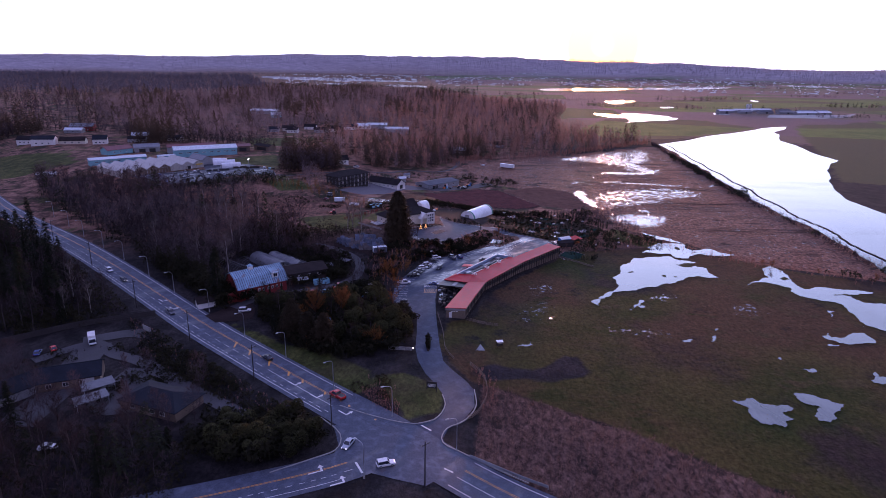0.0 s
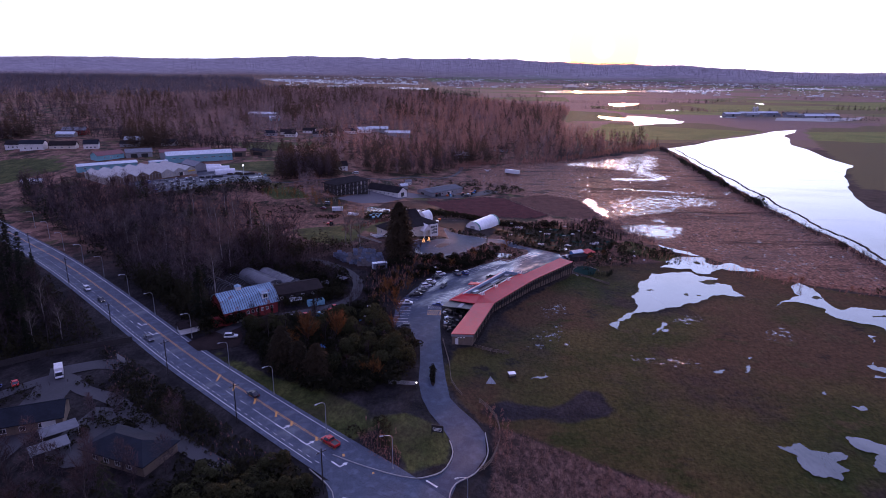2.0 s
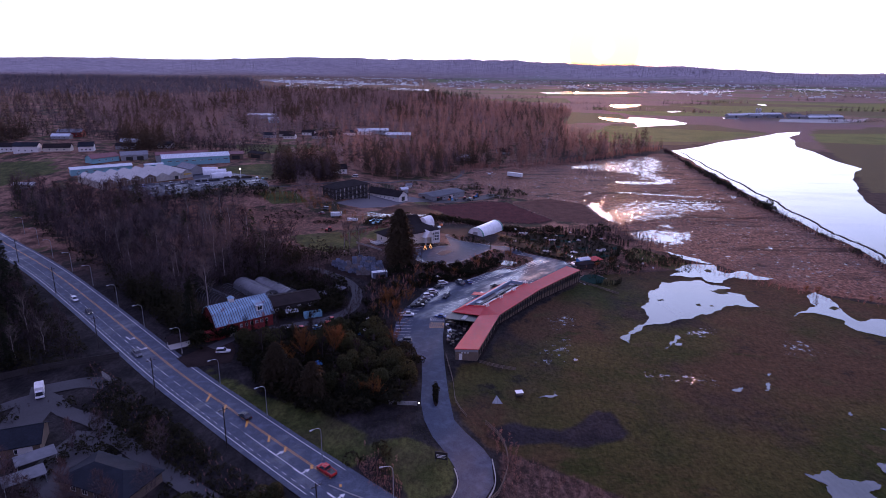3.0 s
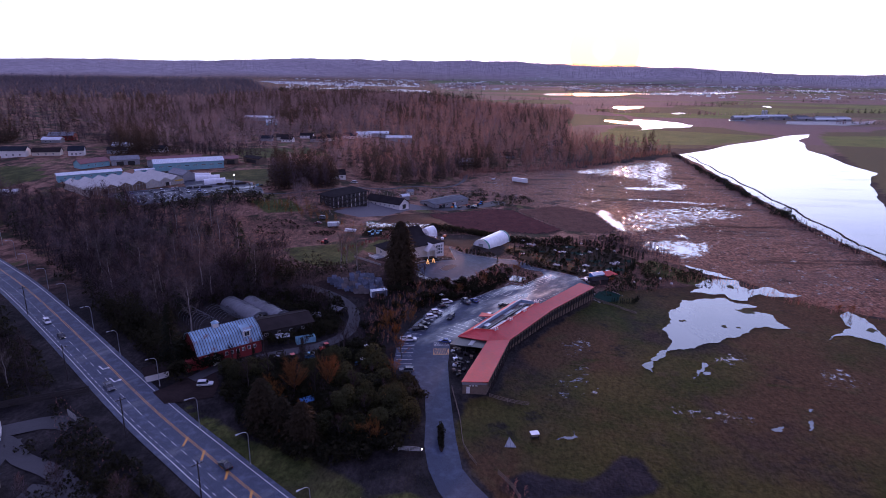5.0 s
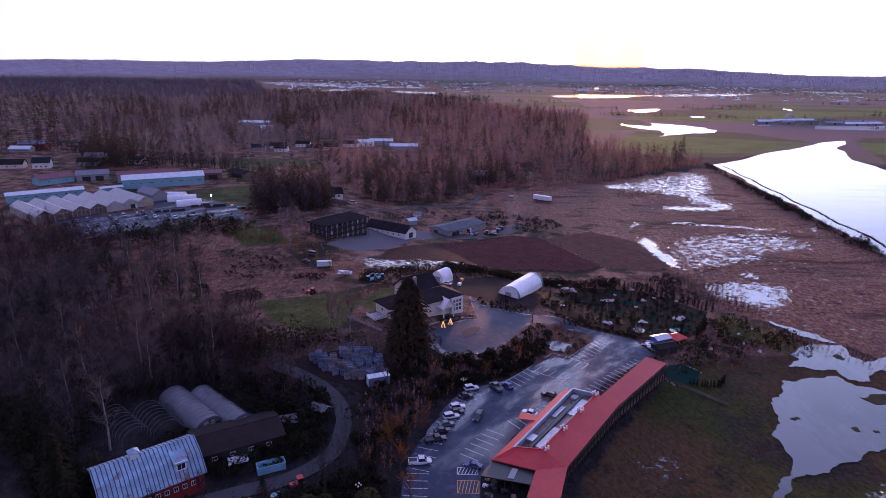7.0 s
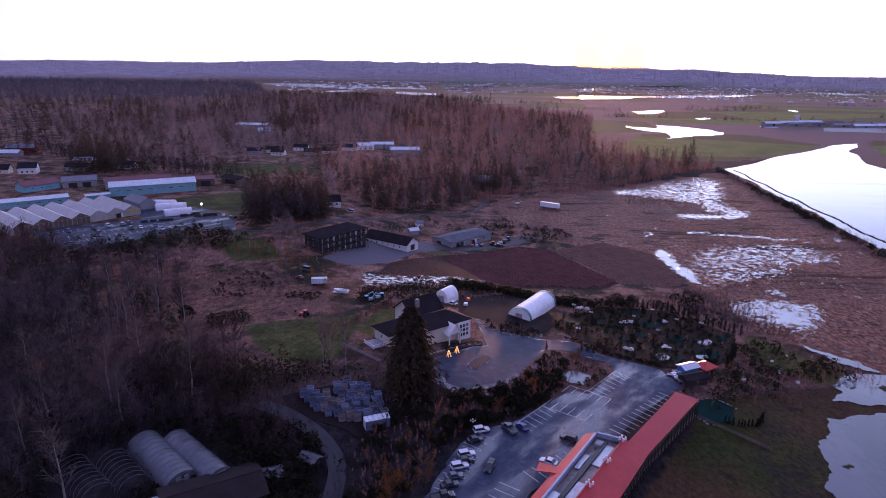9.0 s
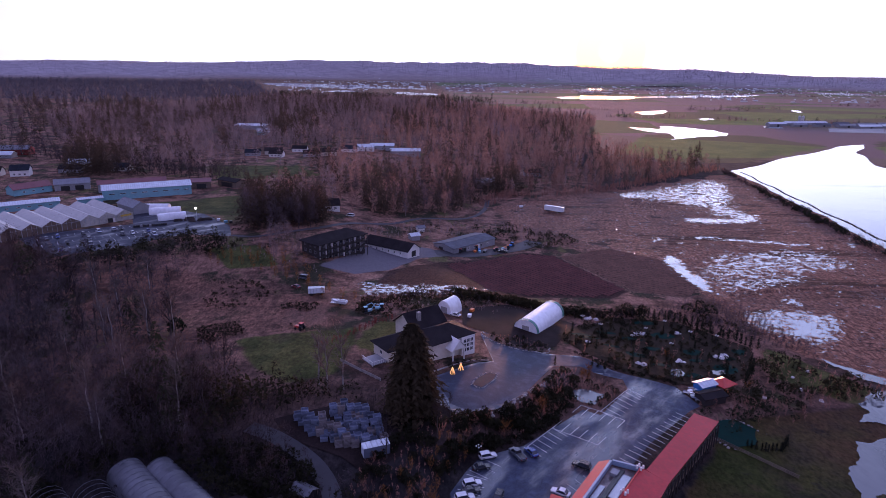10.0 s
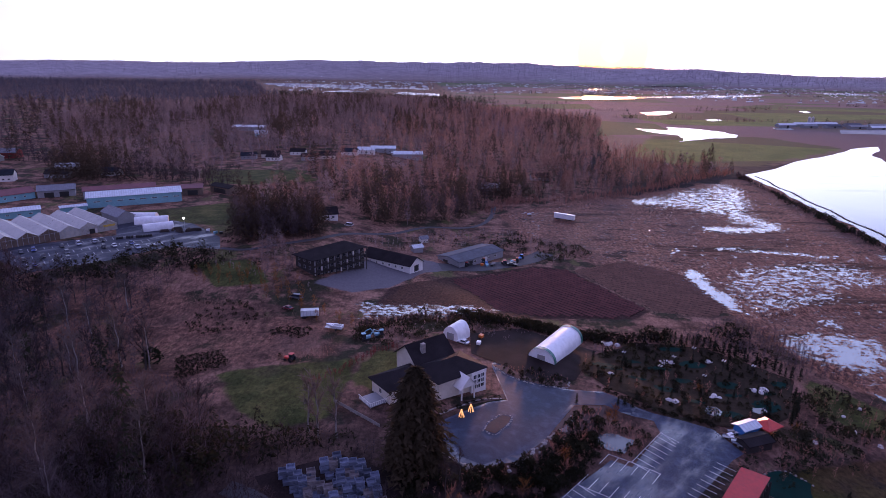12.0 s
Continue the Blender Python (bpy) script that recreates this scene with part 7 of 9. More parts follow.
woods("woods", "bare poplars round the storage yard", [(-114, 139), (-110, 137), (-106, 140), (-101, 136), (-97, 134), (-93, 137), (-89, 133), (-84, 131), (-80, 136), (-76, 130), (-71, 133), (-67, 130), (-62, 134), (-88, 152), (-84, 156), (-118, 150), (-121, 156), (-66, 148)], (9, 14), 0, 84, TWIGS, 0.0, 300, 0.06)
woods("brush", "reddish scrub beside the road", scatter([(-110, 198), (-92, 184), (-62, 158), (-40, 140), (-36, 134), (-46, 134), (-70, 152), (-96, 174)], 420, rng, 1.0), (0.4, 1.6), 0, 85, RUST_TWIGS, 0.3, 30, 0.035, EVERGREEN)
woods("brush", "brown reeds on the lawn", scatter([(-22, 149), (-18, 153), (-11, 143), (-11, 137), (-18, 142)], 160, rng, 0.5), (0.6, 1.6), 0, 86, RUST_TWIGS, 0.0, 24, 0.04)
woods("tufts", "rank grass on the road verge", scatter([(-75, 196), (-54, 181), (-33, 171), (-8, 172), (-2, 150), (-10, 138), (-25, 147), (-43, 163), (-65, 183)], 2600, rng, 0.5), (0.15, 0.45), 0, 87, foliage("verge_tufts", (0.035, 0.036, 0.014), (0.095, 0.085, 0.038)), 0.0, 7, 0.06)
woods("brush", "mixed evergreen thicket by the road bend", scatter(CLUMP, 330, rng, 1.6), (1.2, 4.2), 0, 88, TWIGS, 0.6, 60, 0.05, EVERGREEN)
woods("brush", "clipped dark hedge above the car park", [tuple(map(float, p)) for p in smooth_line([(-10, 279), (0, 280), (8, 285.5), (15, 292.5), (21, 300)], 0.45) + rng.normal(0, 0.5, (len(smooth_line([(-10, 279), (0, 280), (8, 285.5), (15, 292.5), (21, 300)], 0.45)), 2))], (1.4, 2.4), 0, 89, TWIGS, 0.95, 50, 0.05, EVERGREEN)
woods("brush", "ivy and dark brush at the barn's end", scatter([(-92, 226), (-88, 217), (-84, 213), (-78, 213), (-75, 217), (-81, 221), (-88, 230)], 60, rng, 1.1), (2.5, 6.4), 0, 90, TWIGS, 0.7, 70, 0.05, EVERGREEN)
woods("brush", "red-twigged hedge behind the house", [tuple(map(float, p)) for p in smooth_line([(-52, 312), (-44, 320), (-38, 330), (-31, 336)], 0.5) + rng.normal(0, 0.7, (len(smooth_line([(-52, 312), (-44, 320), (-38, 330), (-31, 336)], 0.5)), 2))], (1.2, 2.4), 0, 91, foliage("red_dogwood_twigs", (0.06, 0.014, 0.014), (0.20, 0.05, 0.045)), 0.0, 60, 0.05)
woods("brush", "red-brown shrubs in the stone-edged bed", scatter([(-2, 330), (2, 325), (6, 322.6), (11, 321.4), (18, 321.6), (20, 327), (12, 330), (4, 331)], 90, rng, 0.8), (0.5, 1.2), 0, 92, RUST_TWIGS, 0.1, 40, 0.035, EVERGREEN)
woods("brush", "golden willows at the wood's foot", scatter([(-30, 230), (-22, 232), (-18, 246), (-12, 262), (-4, 272), (-14, 272), (-26, 252)], 26, rng, 2.0), (2.5, 5.0), 0, 93, GOLDEN, 0.0, 80, 0.05)
levee = np.column_stack([np.interp(np.arange(266, 730, 3.0), [262, 273, 340, 389, 453, 562, 735], [214, 214, 222, 224.5, 232, 244, 264]) + 1.2 * np.sin(np.arange(155) * 0.31) + rng.normal(0, 0.35, 155), np.arange(266, 730, 3.0)])
solo("levee", ribbon(levee, -0.6, 0.6, 0.4, 2), DARK_SOIL, "thin dark earth levee along the flooded river", "levee", kind="structure")
woods("brush", "sparse brush on the levee", (levee[rng.integers(0, 155, 150)] + rng.normal(0, 0.8, (150, 2))).tolist(), (0.5, 1.5), 0, 94, TWIGS, 0.0, 50, 0.06)
ditch_bank = smooth_line([(107, 389), (131, 396), (178, 404), (214, 410)], 1.0)
woods("brush", "dark rushes along a marsh ditch", (ditch_bank[rng.integers(0, len(ditch_bank), 420)] + rng.normal(0, 0.9, (420, 2))).tolist(), (0.6, 1.5), 0, 95, TWIGS, 0.0, 24, 0.07)
edge_ = smooth_line([(10, 560), (24, 590), (74, 608), (129, 640), (180, 690), (245, 745)], 1.5)
woods("brush", "low brush along the marsh edge", (edge_[rng.integers(0, len(edge_), 620)] + rng.normal(0, 4.5, (620, 2))).tolist(), (1.5, 6.0), 0, 96, RUST_TWIGS, 0.0, 60, 0.10)
woods("brush", "dark brush patch in the marsh", scatter([(112, 556), (150, 560), (150, 585), (120, 592)], 70, rng, 2.0), (0.8, 2.4), 0, 97, TWIGS, 0.0, 50, 0.08)
woods("brush", "bare grey brush below the garden", scatter([(66, 366), (94, 386), (108, 362), (112, 330), (100, 340), (84, 356)], 240, rng, 1.5), (1.5, 5.0), 0, 98, FAR_DARK, 0.05, 80, 0.06)
woods("brush", "golden and rusty shrubs in the thicket", scatter(CLUMP, 9, rng, 3.0), (3.0, 5.0), 0, 99, GOLDEN, 0.0, 90, 0.05)
woods("woods", "bare saplings in the thicket", scatter(CLUMP, 26, rng, 2.4), (3.0, 7.0), 0, 100, TWIGS, 0.0, 110, 0.05)
def around(x, y, turn, a, b):
    c, q = math.cos(radians(turn)), math.sin(radians(turn))
    return [(x + c * u - q * v, y + q * u + c * v) for u, v in ((-a, -b), (a, -b), (a, b), (-a, b))]


SHEDS = [around(-74.8, 250, 137, 11.5, 4.5), around(-67.5, 251, 139, 11.5, 4), around(-59, 238.5, 30, 10.5, 6.8), around(-89, 244, 140, 8, 3.8), around(-82, 246.5, 137, 7.5, 3.8), around(-50, 246, 20, 4, 3), around(-42, 251, -30, 3.5, 3)]
SHEDS.append([(-78, 206), (-70, 212), (-57, 218.5), (-44, 224), (-33, 234), (-32, 252), (-40, 262), (-45, 258), (-39, 250), (-39, 236), (-46, 230), (-58, 224), (-72, 217), (-79, 208)])
SHEDS.append([(-84, 222), (-66, 214), (-58, 226), (-64, 234), (-80, 238), (-88, 232)])
woods("brush", "dark brambles round the derelict greenhouses", scatter([(-104, 246), (-98, 262), (-66, 266), (-50, 264), (-40, 254), (-38, 238), (-48, 230), (-60, 228), (-82, 236), (-96, 234)], 420, rng, 1.1, SHEDS), (0.8, 3.4), 0, 101, TWIGS, 0.55, 50, 0.05, EVERGREEN)
woods("woods", "bare saplings round the derelict greenhouses", scatter([(-104, 246), (-98, 262), (-66, 268), (-50, 266), (-40, 256), (-48, 246), (-60, 256), (-86, 254), (-96, 240)], 60, rng, 2.4, SHEDS), (5, 11), 0, 102, TWIGS, 0.1, 110, 0.05)


# ---------------------------------------------------------------- vehicles
def car(kind, label, paint, x, y, turn, group="", lit=False, lift=0.12):
    """A car, van or pickup: its nose along its own y."""
    L, W, H = {"sedan": (4.6, 1.82, 1.45), "suv": (4.65, 1.9, 1.68), "pickup": (5.8, 2.0, 1.85), "van": (5.3, 2.0, 2.0), "truck": (6.4, 2.3, 2.9)}[kind]
    size = 0.93
    ob = thing("pickup_truck" if kind == "pickup" else "box_truck" if kind == "truck" else "van" if kind == "van" else "car", label, "truck" if kind in ("pickup", "truck") else "car", on_ground(x, y, turn, lift), group)
    a, b = L / 2, W / 2
    belt = {"sedan": 0.88, "suv": 1.0, "pickup": 1.12, "van": 1.1, "truck": 1.15}[kind]
    hood = belt - 0.12

    def ring(y, w, z0, z1, r=0.12):
        return [(-w, y, z0 + r), (-w + r, y, z0), (w - r, y, z0), (w, y, z0 + r), (w, y, z1 - r), (w - r, y, z1), (-w + r, y, z1), (-w, y, z1 - r)]

    body = Shape().loft([ring(-a, b * 0.86, 0.42, belt - 0.1), ring(-a + 0.2, b * 0.97, 0.28, belt), ring(-a + 1.0, b, 0.25, belt), ring(0.2, b, 0.25, belt), ring(a - 1.15, b, 0.25, hood), ring(a - 0.25, b * 0.95, 0.28, hood - 0.1), ring(a, b * 0.82, 0.42, hood - 0.24)])
    part("body", body, paint, ob)
    y0, y1, y2, y3 = {"sedan": (-1.75, -1.0, 0.25, 1.05), "suv": (-2.2, -1.95, 0.3, 1.0), "pickup": (-0.55, -0.3, 1.05, 1.75), "van": (-2.5, -2.35, 1.3, 1.95), "truck": (1.35, 1.4, 2.5, 2.75)}[kind]
    top = H - 0.04 if kind != "truck" else 2.1
    cab = Shape()
    low = [(-b * 0.94, y0, belt - 0.03), (b * 0.94, y0, belt - 0.03), (b * 0.94, y3, hood - 0.02), (-b * 0.94, y3, hood - 0.02)]
    high = [(-b * 0.76, y1, top), (b * 0.76, y1, top), (b * 0.76, y2, top), (-b * 0.76, y2, top)]
    cab.loft([low, high])
    part("cabin_glass", cab, GLASS, ob)
    roof = Shape().slab([(-b * 0.78, y1 - 0.04, top + 0.05), (b * 0.78, y1 - 0.04, top + 0.05), (b * 0.78, y2 + 0.04, top + 0.05), (-b * 0.78, y2 + 0.04, top + 0.05)], 0.09)
    part("roof", roof, paint, ob)
    for s in (-1, 1):
        for p, q in ((low[0], high[0]), (low[3], high[3])):
            p, q = Vector(p), Vector(q)
            p.x, q.x = s * abs(p.x), s * abs(q.x)
            part("pillar", Shape().rod(p, q, 0.05, 0.05, 5), paint, ob)
        part("mirror", Shape().box(min(s * b * 0.96, s * (b + 0.16)), max(s * b * 0.96, s * (b + 0.16)), y3 - 0.35, y3 - 0.2, belt - 0.05, belt + 0.12), BLACK_TRIM, ob)
        part("headlight", Shape().box(min(s * b * 0.5, s * b * 0.82), max(s * b * 0.5, s * b * 0.82), a - 0.12, a + 0.01, hood - 0.36, hood - 0.2), HEADLIGHT if lit else CLEAR_LAMP, ob)
        part("tail_light", Shape().box(min(s * b * 0.55, s * b * 0.86), max(s * b * 0.55, s * b * 0.86), -a - 0.01, -a + 0.12, belt - 0.38, belt - 0.14), TAIL, ob)
        for yy in (a - 0.95, -a + 0.95):
            wheel = part("wheel", Shape().rod((s * (b - 0.2), yy, 0.33), (s * (b + 0.01), yy, 0.33), 0.33, 0.33, 14), RUBBER, ob)
            part("rim", Shape().rod((s * (b - 0.02), yy, 0.33), (s * (b + 0.025), yy, 0.33), 0.2, 0.19, 10), STEEL, wheel)
    part("bumper", Shape().box(-b * 0.8, b * 0.8, a - 0.1, a + 0.05, 0.3, 0.5), BLACK_TRIM, ob)
    part("bumper", Shape().box(-b * 0.8, b * 0.8, -a - 0.05, -a + 0.1, 0.3, 0.5), BLACK_TRIM, ob)
    if kind == "pickup":
        part("bed_floor", Shape().box(-b * 0.8, b * 0.8, -a + 0.18, -0.75, belt - 0.02, belt + 0.012), BLACK_TRIM, ob)
        for s in (-1, 1):
            part("bed_rail", Shape().box(min(s * b * 0.82, s * b * 0.98), max(s * b * 0.82, s * b * 0.98), -a + 0.1, -0.6, belt - 0.02, belt + 0.1), paint, ob)
    if kind == "truck":
        part("cargo_box", Shape().box(-b, b, -a - 0.1, 1.2, 0.7, H), WHITE_WALL, ob)
    ob.scale = (size, size, size)
    return ob


def paint(name, colour, rough=0.28):
    return surface(name + "_car_paint", colour, rough, 3.0, 0.6, 0.06, depth=0.0, spec=0.6)


P_WHITE, P_BLACK, P_GREY, P_BLUE, P_RED = paint("white", (0.70, 0.71, 0.72)), paint("black", (0.014, 0.014, 0.017)), paint("grey", (0.10, 0.11, 0.13)), paint("blue", (0.03, 0.06, 0.22)), paint("red", (0.50, 0.02, 0.015))
P_SILVER = paint("silver", (0.42, 0.46, 0.52))
for kind, label, mat, x, y, turn in (
    ("pickup", "white crew-cab pickup parked in a painted bay", P_WHITE, -15.8, 235.2, -82),
    ("suv", "dark grey sport utility parked in a painted bay", P_GREY, -15.0, 213.8, 88),
    ("suv", "white sport utility parked nose to the bank", P_WHITE, -2.9, 269.4, -72),
    ("sedan", "black saloon parked nose to the bank", P_BLACK, -4.6, 265.2, -72),
    ("suv", "white sport utility parked nose to the bank", P_WHITE, -6.9, 259.2, -72),
    ("sedan", "black saloon parked nose to the bank", P_BLACK, -7.2, 256.9, -72),
    ("suv", "white sport utility parked nose to the bank", P_WHITE, -8.6, 254.6, -72),
    ("sedan", "dark grey saloon parked nose to the bank", P_GREY, -9.8, 251.0, -70),
    ("sedan", "black saloon parked nose to the bank", P_BLACK, -10.8, 248.0, -70),
    ("pickup", "black pickup parked nose to the bank", P_BLACK, -12.4, 244.0, -72),
    ("pickup", "dark grey pickup parked by the hedge", P_GREY, 4.2, 270.2, 28),
    ("sedan", "dark blue saloon parked by the hedge", P_BLUE, 7.6, 271.3, 30),
    ("sedan", "blue saloon parked beside the hall", P_BLUE, -3.6, 234.3, 75),
    ("suv", "black sport utility parked beside the hall", P_BLACK, 18.6, 266.6, 60),
    ("sedan", "white saloon half under the porch roof", P_WHITE, 12.2, 257.0, 60),
    ("suv", "black sport utility crossing the car park", P_BLACK, -1.6, 254.6, 158),
    ("suv", "white sport utility standing by the barn", P_WHITE, -71.0, 203.2, -80),
    ("sedan", "white car parked between sheds and house", P_WHITE, -10.5, 343.5, 60),
    ("van", "grey van with a pale roof abandoned in the field", P_GREY, -71.7, 376.7, 70),
    ("sedan", "dark red saloon abandoned in the field", paint("maroon", (0.16, 0.02, 0.03)), -72.4, 367.4, 60),
    ("truck", "white box truck parked in the storage yard", P_WHITE, -111.5, 177.0, -148),
    ("sedan", "dark blue car parked in the storage yard", P_BLUE, -123.5, 168.5, 20),
    ("sedan", "red car parked in the storage yard", P_RED, -120.5, 171.5, 40),
    ("sedan", "white car among the bare trees", P_WHITE, -91.0, 121.5, -70),
    ("van", "white van beside the lodge yard", P_WHITE, -70.5, 486.0, 70),
    ("pickup", "dark flatbed truck beside the packing shed", P_BLACK, 14.5, 447.5, 70),
):
    car(kind, label, mat, x, y, turn, "parked cars")
for kind, label, mat, x, y, turn in (
    ("pickup", "red pickup driving along the main road", P_RED, -28.0, 146.2, 49),
    ("sedan", "dark saloon driving along the main road", P_BLACK, -53.0, 167.6, 49),
    ("suv", "white sport utility turning out of the side road", P_WHITE, -12.2, 117.2, -72),
    ("sedan", "pale blue saloon waiting at the corner", P_SILVER, -21.8, 124.4, 160),
    ("suv", "white sport utility on the main road", P_WHITE, -141.0, 243.6, -134),
    ("sedan", "black saloon on the main road", P_BLACK, -129.5, 232.6, -134),
    ("pickup", "grey pickup on the far road", P_GREY, -97.0, 201.0, -135),
):
    car(kind, label, mat, x, y, turn, "cars on the road", lit=label.startswith(("pale", "black saloon on")))

for a, b, count in (((-207, 418), (-176, 443), 13), ((-199, 409), (-158, 441), 17), ((-193, 402), (-150, 437), 18)):
    bays(a, b, count, 4.6, 1)
rr = random.Random(31)
lot = np.array([(-203, 418.5), (-199.5, 421.5), (-191, 428), (-186, 432.5), (-181, 436.5), (-178.5, 438.5), (-195.5, 409), (-190, 413.5), (-183, 419), (-172, 428), (-168.5, 430.5), (-163, 435), (-187.5, 404), (-178, 411.5), (-160, 426), (-157, 428.5)])
for x, y in lot.tolist():
    kind = rr.choice(("sedan", "suv", "pickup", "sedan"))
    name, mat = rr.choice((("white", P_WHITE), ("silver", P_SILVER), ("black", P_BLACK), ("dark grey", P_GREY), ("black", P_BLACK), ("blue", P_BLUE)))
    car(kind, f"{name} {dict(sedan='saloon', suv='sport utility', pickup='pickup')[kind]} parked before the greenhouses", mat, x + 1.6, y - 2.0, rr.choice((-141, 39)) + rr.uniform(-3, 3), "parked cars")
car("truck", "red-cabbed box truck beside white storage tents", P_RED, -164.5, 458.6, -60, "parked cars")
log_end = surface("stacked_log_bark", (0.055, 0.040, 0.034), 0.9, 3.0, 0.5, 0.5, rand=0.5)
for k in range(7):
    x, y = -156 + 2.4 * k + rr.uniform(-0.6, 0.6), 456.5 + rr.uniform(-2.5, 3.5)
    ob = thing("log_pile", "pile of dark logs stacked in the sales yard", "logs", on_ground(x, y, rr.uniform(0, 180), 0.08), "log piles")
    for j, (u, q) in enumerate(((-0.5, 0.25), (0.0, 0.25), (0.5, 0.25), (-0.25, 0.68), (0.25, 0.68), (0.0, 1.1))):
        part("log", Shape().rod((u, -2.2 + 0.1 * j, q), (u, 2.2 - 0.07 * j, q), 0.25, 0.22, 8), log_end, ob)
for k in range(15):
    x, y = -172 + 0.95 * k, 440.5 + 0.4 * k + rr.uniform(-0.3, 0.3)
    s = Shape().box(-0.6, 0.6, -0.5, 0.5, 0.0, 0.12).loft([[(-0.55, -0.45, 0.12), (0.55, -0.45, 0.12), (0.55, 0.45, 0.12), (-0.55, 0.45, 0.12)], [(-0.5, -0.4, 0.95), (0.5, -0.4, 0.95), (0.5, 0.4, 0.95), (-0.5, 0.4, 0.95)], [(-0.2, -0.2, 1.2), (0.2, -0.2, 1.2), (0.2, 0.2, 1.2), (-0.2, 0.2, 1.2)]])
    solo("pallet_load", s, rr.choice((BLACK_TRIM, BLACK_TRIM, GREY_WALL, DARK_TIMBER)), "wrapped pallet load in the sales yard", "pallet", on_ground(x, y, 25 + rr.uniform(-10, 10), 0.08), "pallet loads")
for k in range(14):
    x, y = rr.choice(((-134, 459), (-127, 455), (-150, 447), (4, 447), (16, 452), (-10, 446), (-2, 346), (-4, 349)))
    s = Shape().box(-0.8, 0.8, -0.6, 0.6, 0.1, 1.0).box(-0.85, 0.85, -0.65, 0.65, 1.0, 1.08).box(-0.7, -0.5, -0.6, 0.6, 0.0, 0.1).box(0.5, 0.7, -0.6, 0.6, 0.0, 0.1)
    solo("storage_bin", s, rr.choice((WHITE_FILM, TEAL_BIN, CRATE_WOOD, ORANGE_PAINT, BLUE_BIN, BLACK_TRIM)), "lidded storage bin standing in a yard", "bin", on_ground(x + rr.uniform(-4, 4), y + rr.uniform(-3, 3), rr.uniform(0, 90), 0.08), "storage bins")

# ---------------------------------------------------------------- road furniture
def street_lamp(x, y, turn):
    ob = thing("street_lamp", "tall galvanised street lamp with a curved arm", "street lamp", on_ground(x, y, turn, -0.05), "street lamps along the road")
    part("base", Shape().rod((0, 0, 0), (0, 0, 0.5), 0.22, 0.2, 8), CONCRETE, ob)
    part("pole", Shape().rod((0, 0, 0.4), (0, 0, 7.6), 0.11, 0.075, 8), STEEL, ob)
    part("arm", Shape().pipe([(0, 0, 7.6), (0.12, 0, 8.3), (0.5, 0, 8.8), (1.2, 0, 9.05), (2.2, 0, 9.1)], 0.06, 6), STEEL, ob)
    head = part("lamp_head", Shape().box(2.1, 2.9, -0.14, 0.14, 9.02, 9.2), STEEL, ob)
    part("lens", Shape().box(2.2, 2.8, -0.1, 0.1, 8.97, 9.02), CLEAR_LAMP, head)
    return ob


for x, y in ((-29.8, 150.4), (-12.4, 137.0), (-47.5, 168.4), (-64.5, 182.5), (-83.6, 202.6), (-103.4, 219.7), (-121.5, 237.6), (-142.5, 258.8), (-160.7, 275.7), (-181.2, 295.3), (3.9, 125.0), (-201, 316), (-222, 337)):
    street_lamp(x, y, 225 if y > 140 else 200)
street_lamp(-16.5, 112.6, 140)
POLES = [(-3.2, 111.2), (-26.3, 128.5), (-53.1, 154.6), (-80.8, 178.3), (-111.0, 205.2), (-152.2, 250.4), (-192, 288)]
for x, y in POLES:
    ob = thing("utility_pole", "dark wooden utility pole with a crossarm", "utility pole", on_ground(x, y, 43, -0.1), "utility poles along the road")
    part("pole", Shape().rod((0, 0, 0), (0, 0, 11.2), 0.17, 0.12, 8), DARK_TIMBER, ob)
    part("crossarm", Shape().box(-1.2, 1.2, -0.07, 0.07, 10.3, 10.45), DARK_TIMBER, ob)
    for u in (-1.1, -0.4, 0.4, 1.1):
        part("insulator", Shape().rod((u, 0, 10.45), (u, 0, 10.65), 0.05, 0.04, 6), OFFWHITE, ob)
for (ax, ay), (bx, by) in zip(POLES, POLES[1:]):
    for u in (-1.1, 1.1):
        ox, oy = u * 0.73, u * 0.68
        pts = []
        for k in range(13):
            t = k / 12
            pts.append((ax + (bx - ax) * t + ox, ay + (by - ay) * t + oy, (hz(ax, ay) * (1 - t) + hz(bx, by) * t) + 10.55 - 4 * 0.7 * t * (1 - t)))
        solo("power_line", Shape().pipe(pts, 0.018, 4), BLACK_TRIM, "thin sagging overhead power line between poles", "cable")


def fence(pts, tall, label, material, gap=2.4, rails=3, board=False):
    line = smooth_line(pts, gap)
    ob = thing("fence", label, "fence", pose(0, 0, 0))
    for (ax, ay), (bx, by) in zip(line, line[1:]):
        az, bz = hz(ax, ay), hz(bx, by)
        part("post", Shape().rod((ax, ay, az - 0.3), (ax, ay, az + tall), 0.08, 0.07, 5), material, ob)
        for k in range(rails):
            q = tall * (k + 1) / rails - 0.08
            w = 0.08 if not board else tall / rails * 0.46
            d = Vector((by - ay, ax - bx, 0)).normalized() * 0.03
            s = Shape()
            for sx in (-1, 1):
                s.v += [(ax + sx * d.x, ay + sx * d.y, az + q - w), (bx + sx * d.x, by + sx * d.y, bz + q - w), (bx + sx * d.x, by + sx * d.y, bz + q + w), (ax + sx * d.x, ay + sx * d.y, az + q + w)]
            s.f = [(0, 1, 2, 3), (7, 6, 5, 4), (3, 2, 6, 7), (0, 4, 5, 1), (0, 3, 7, 4), (1, 5, 6, 2)]
            part("rail", s, material, ob)
    return ob


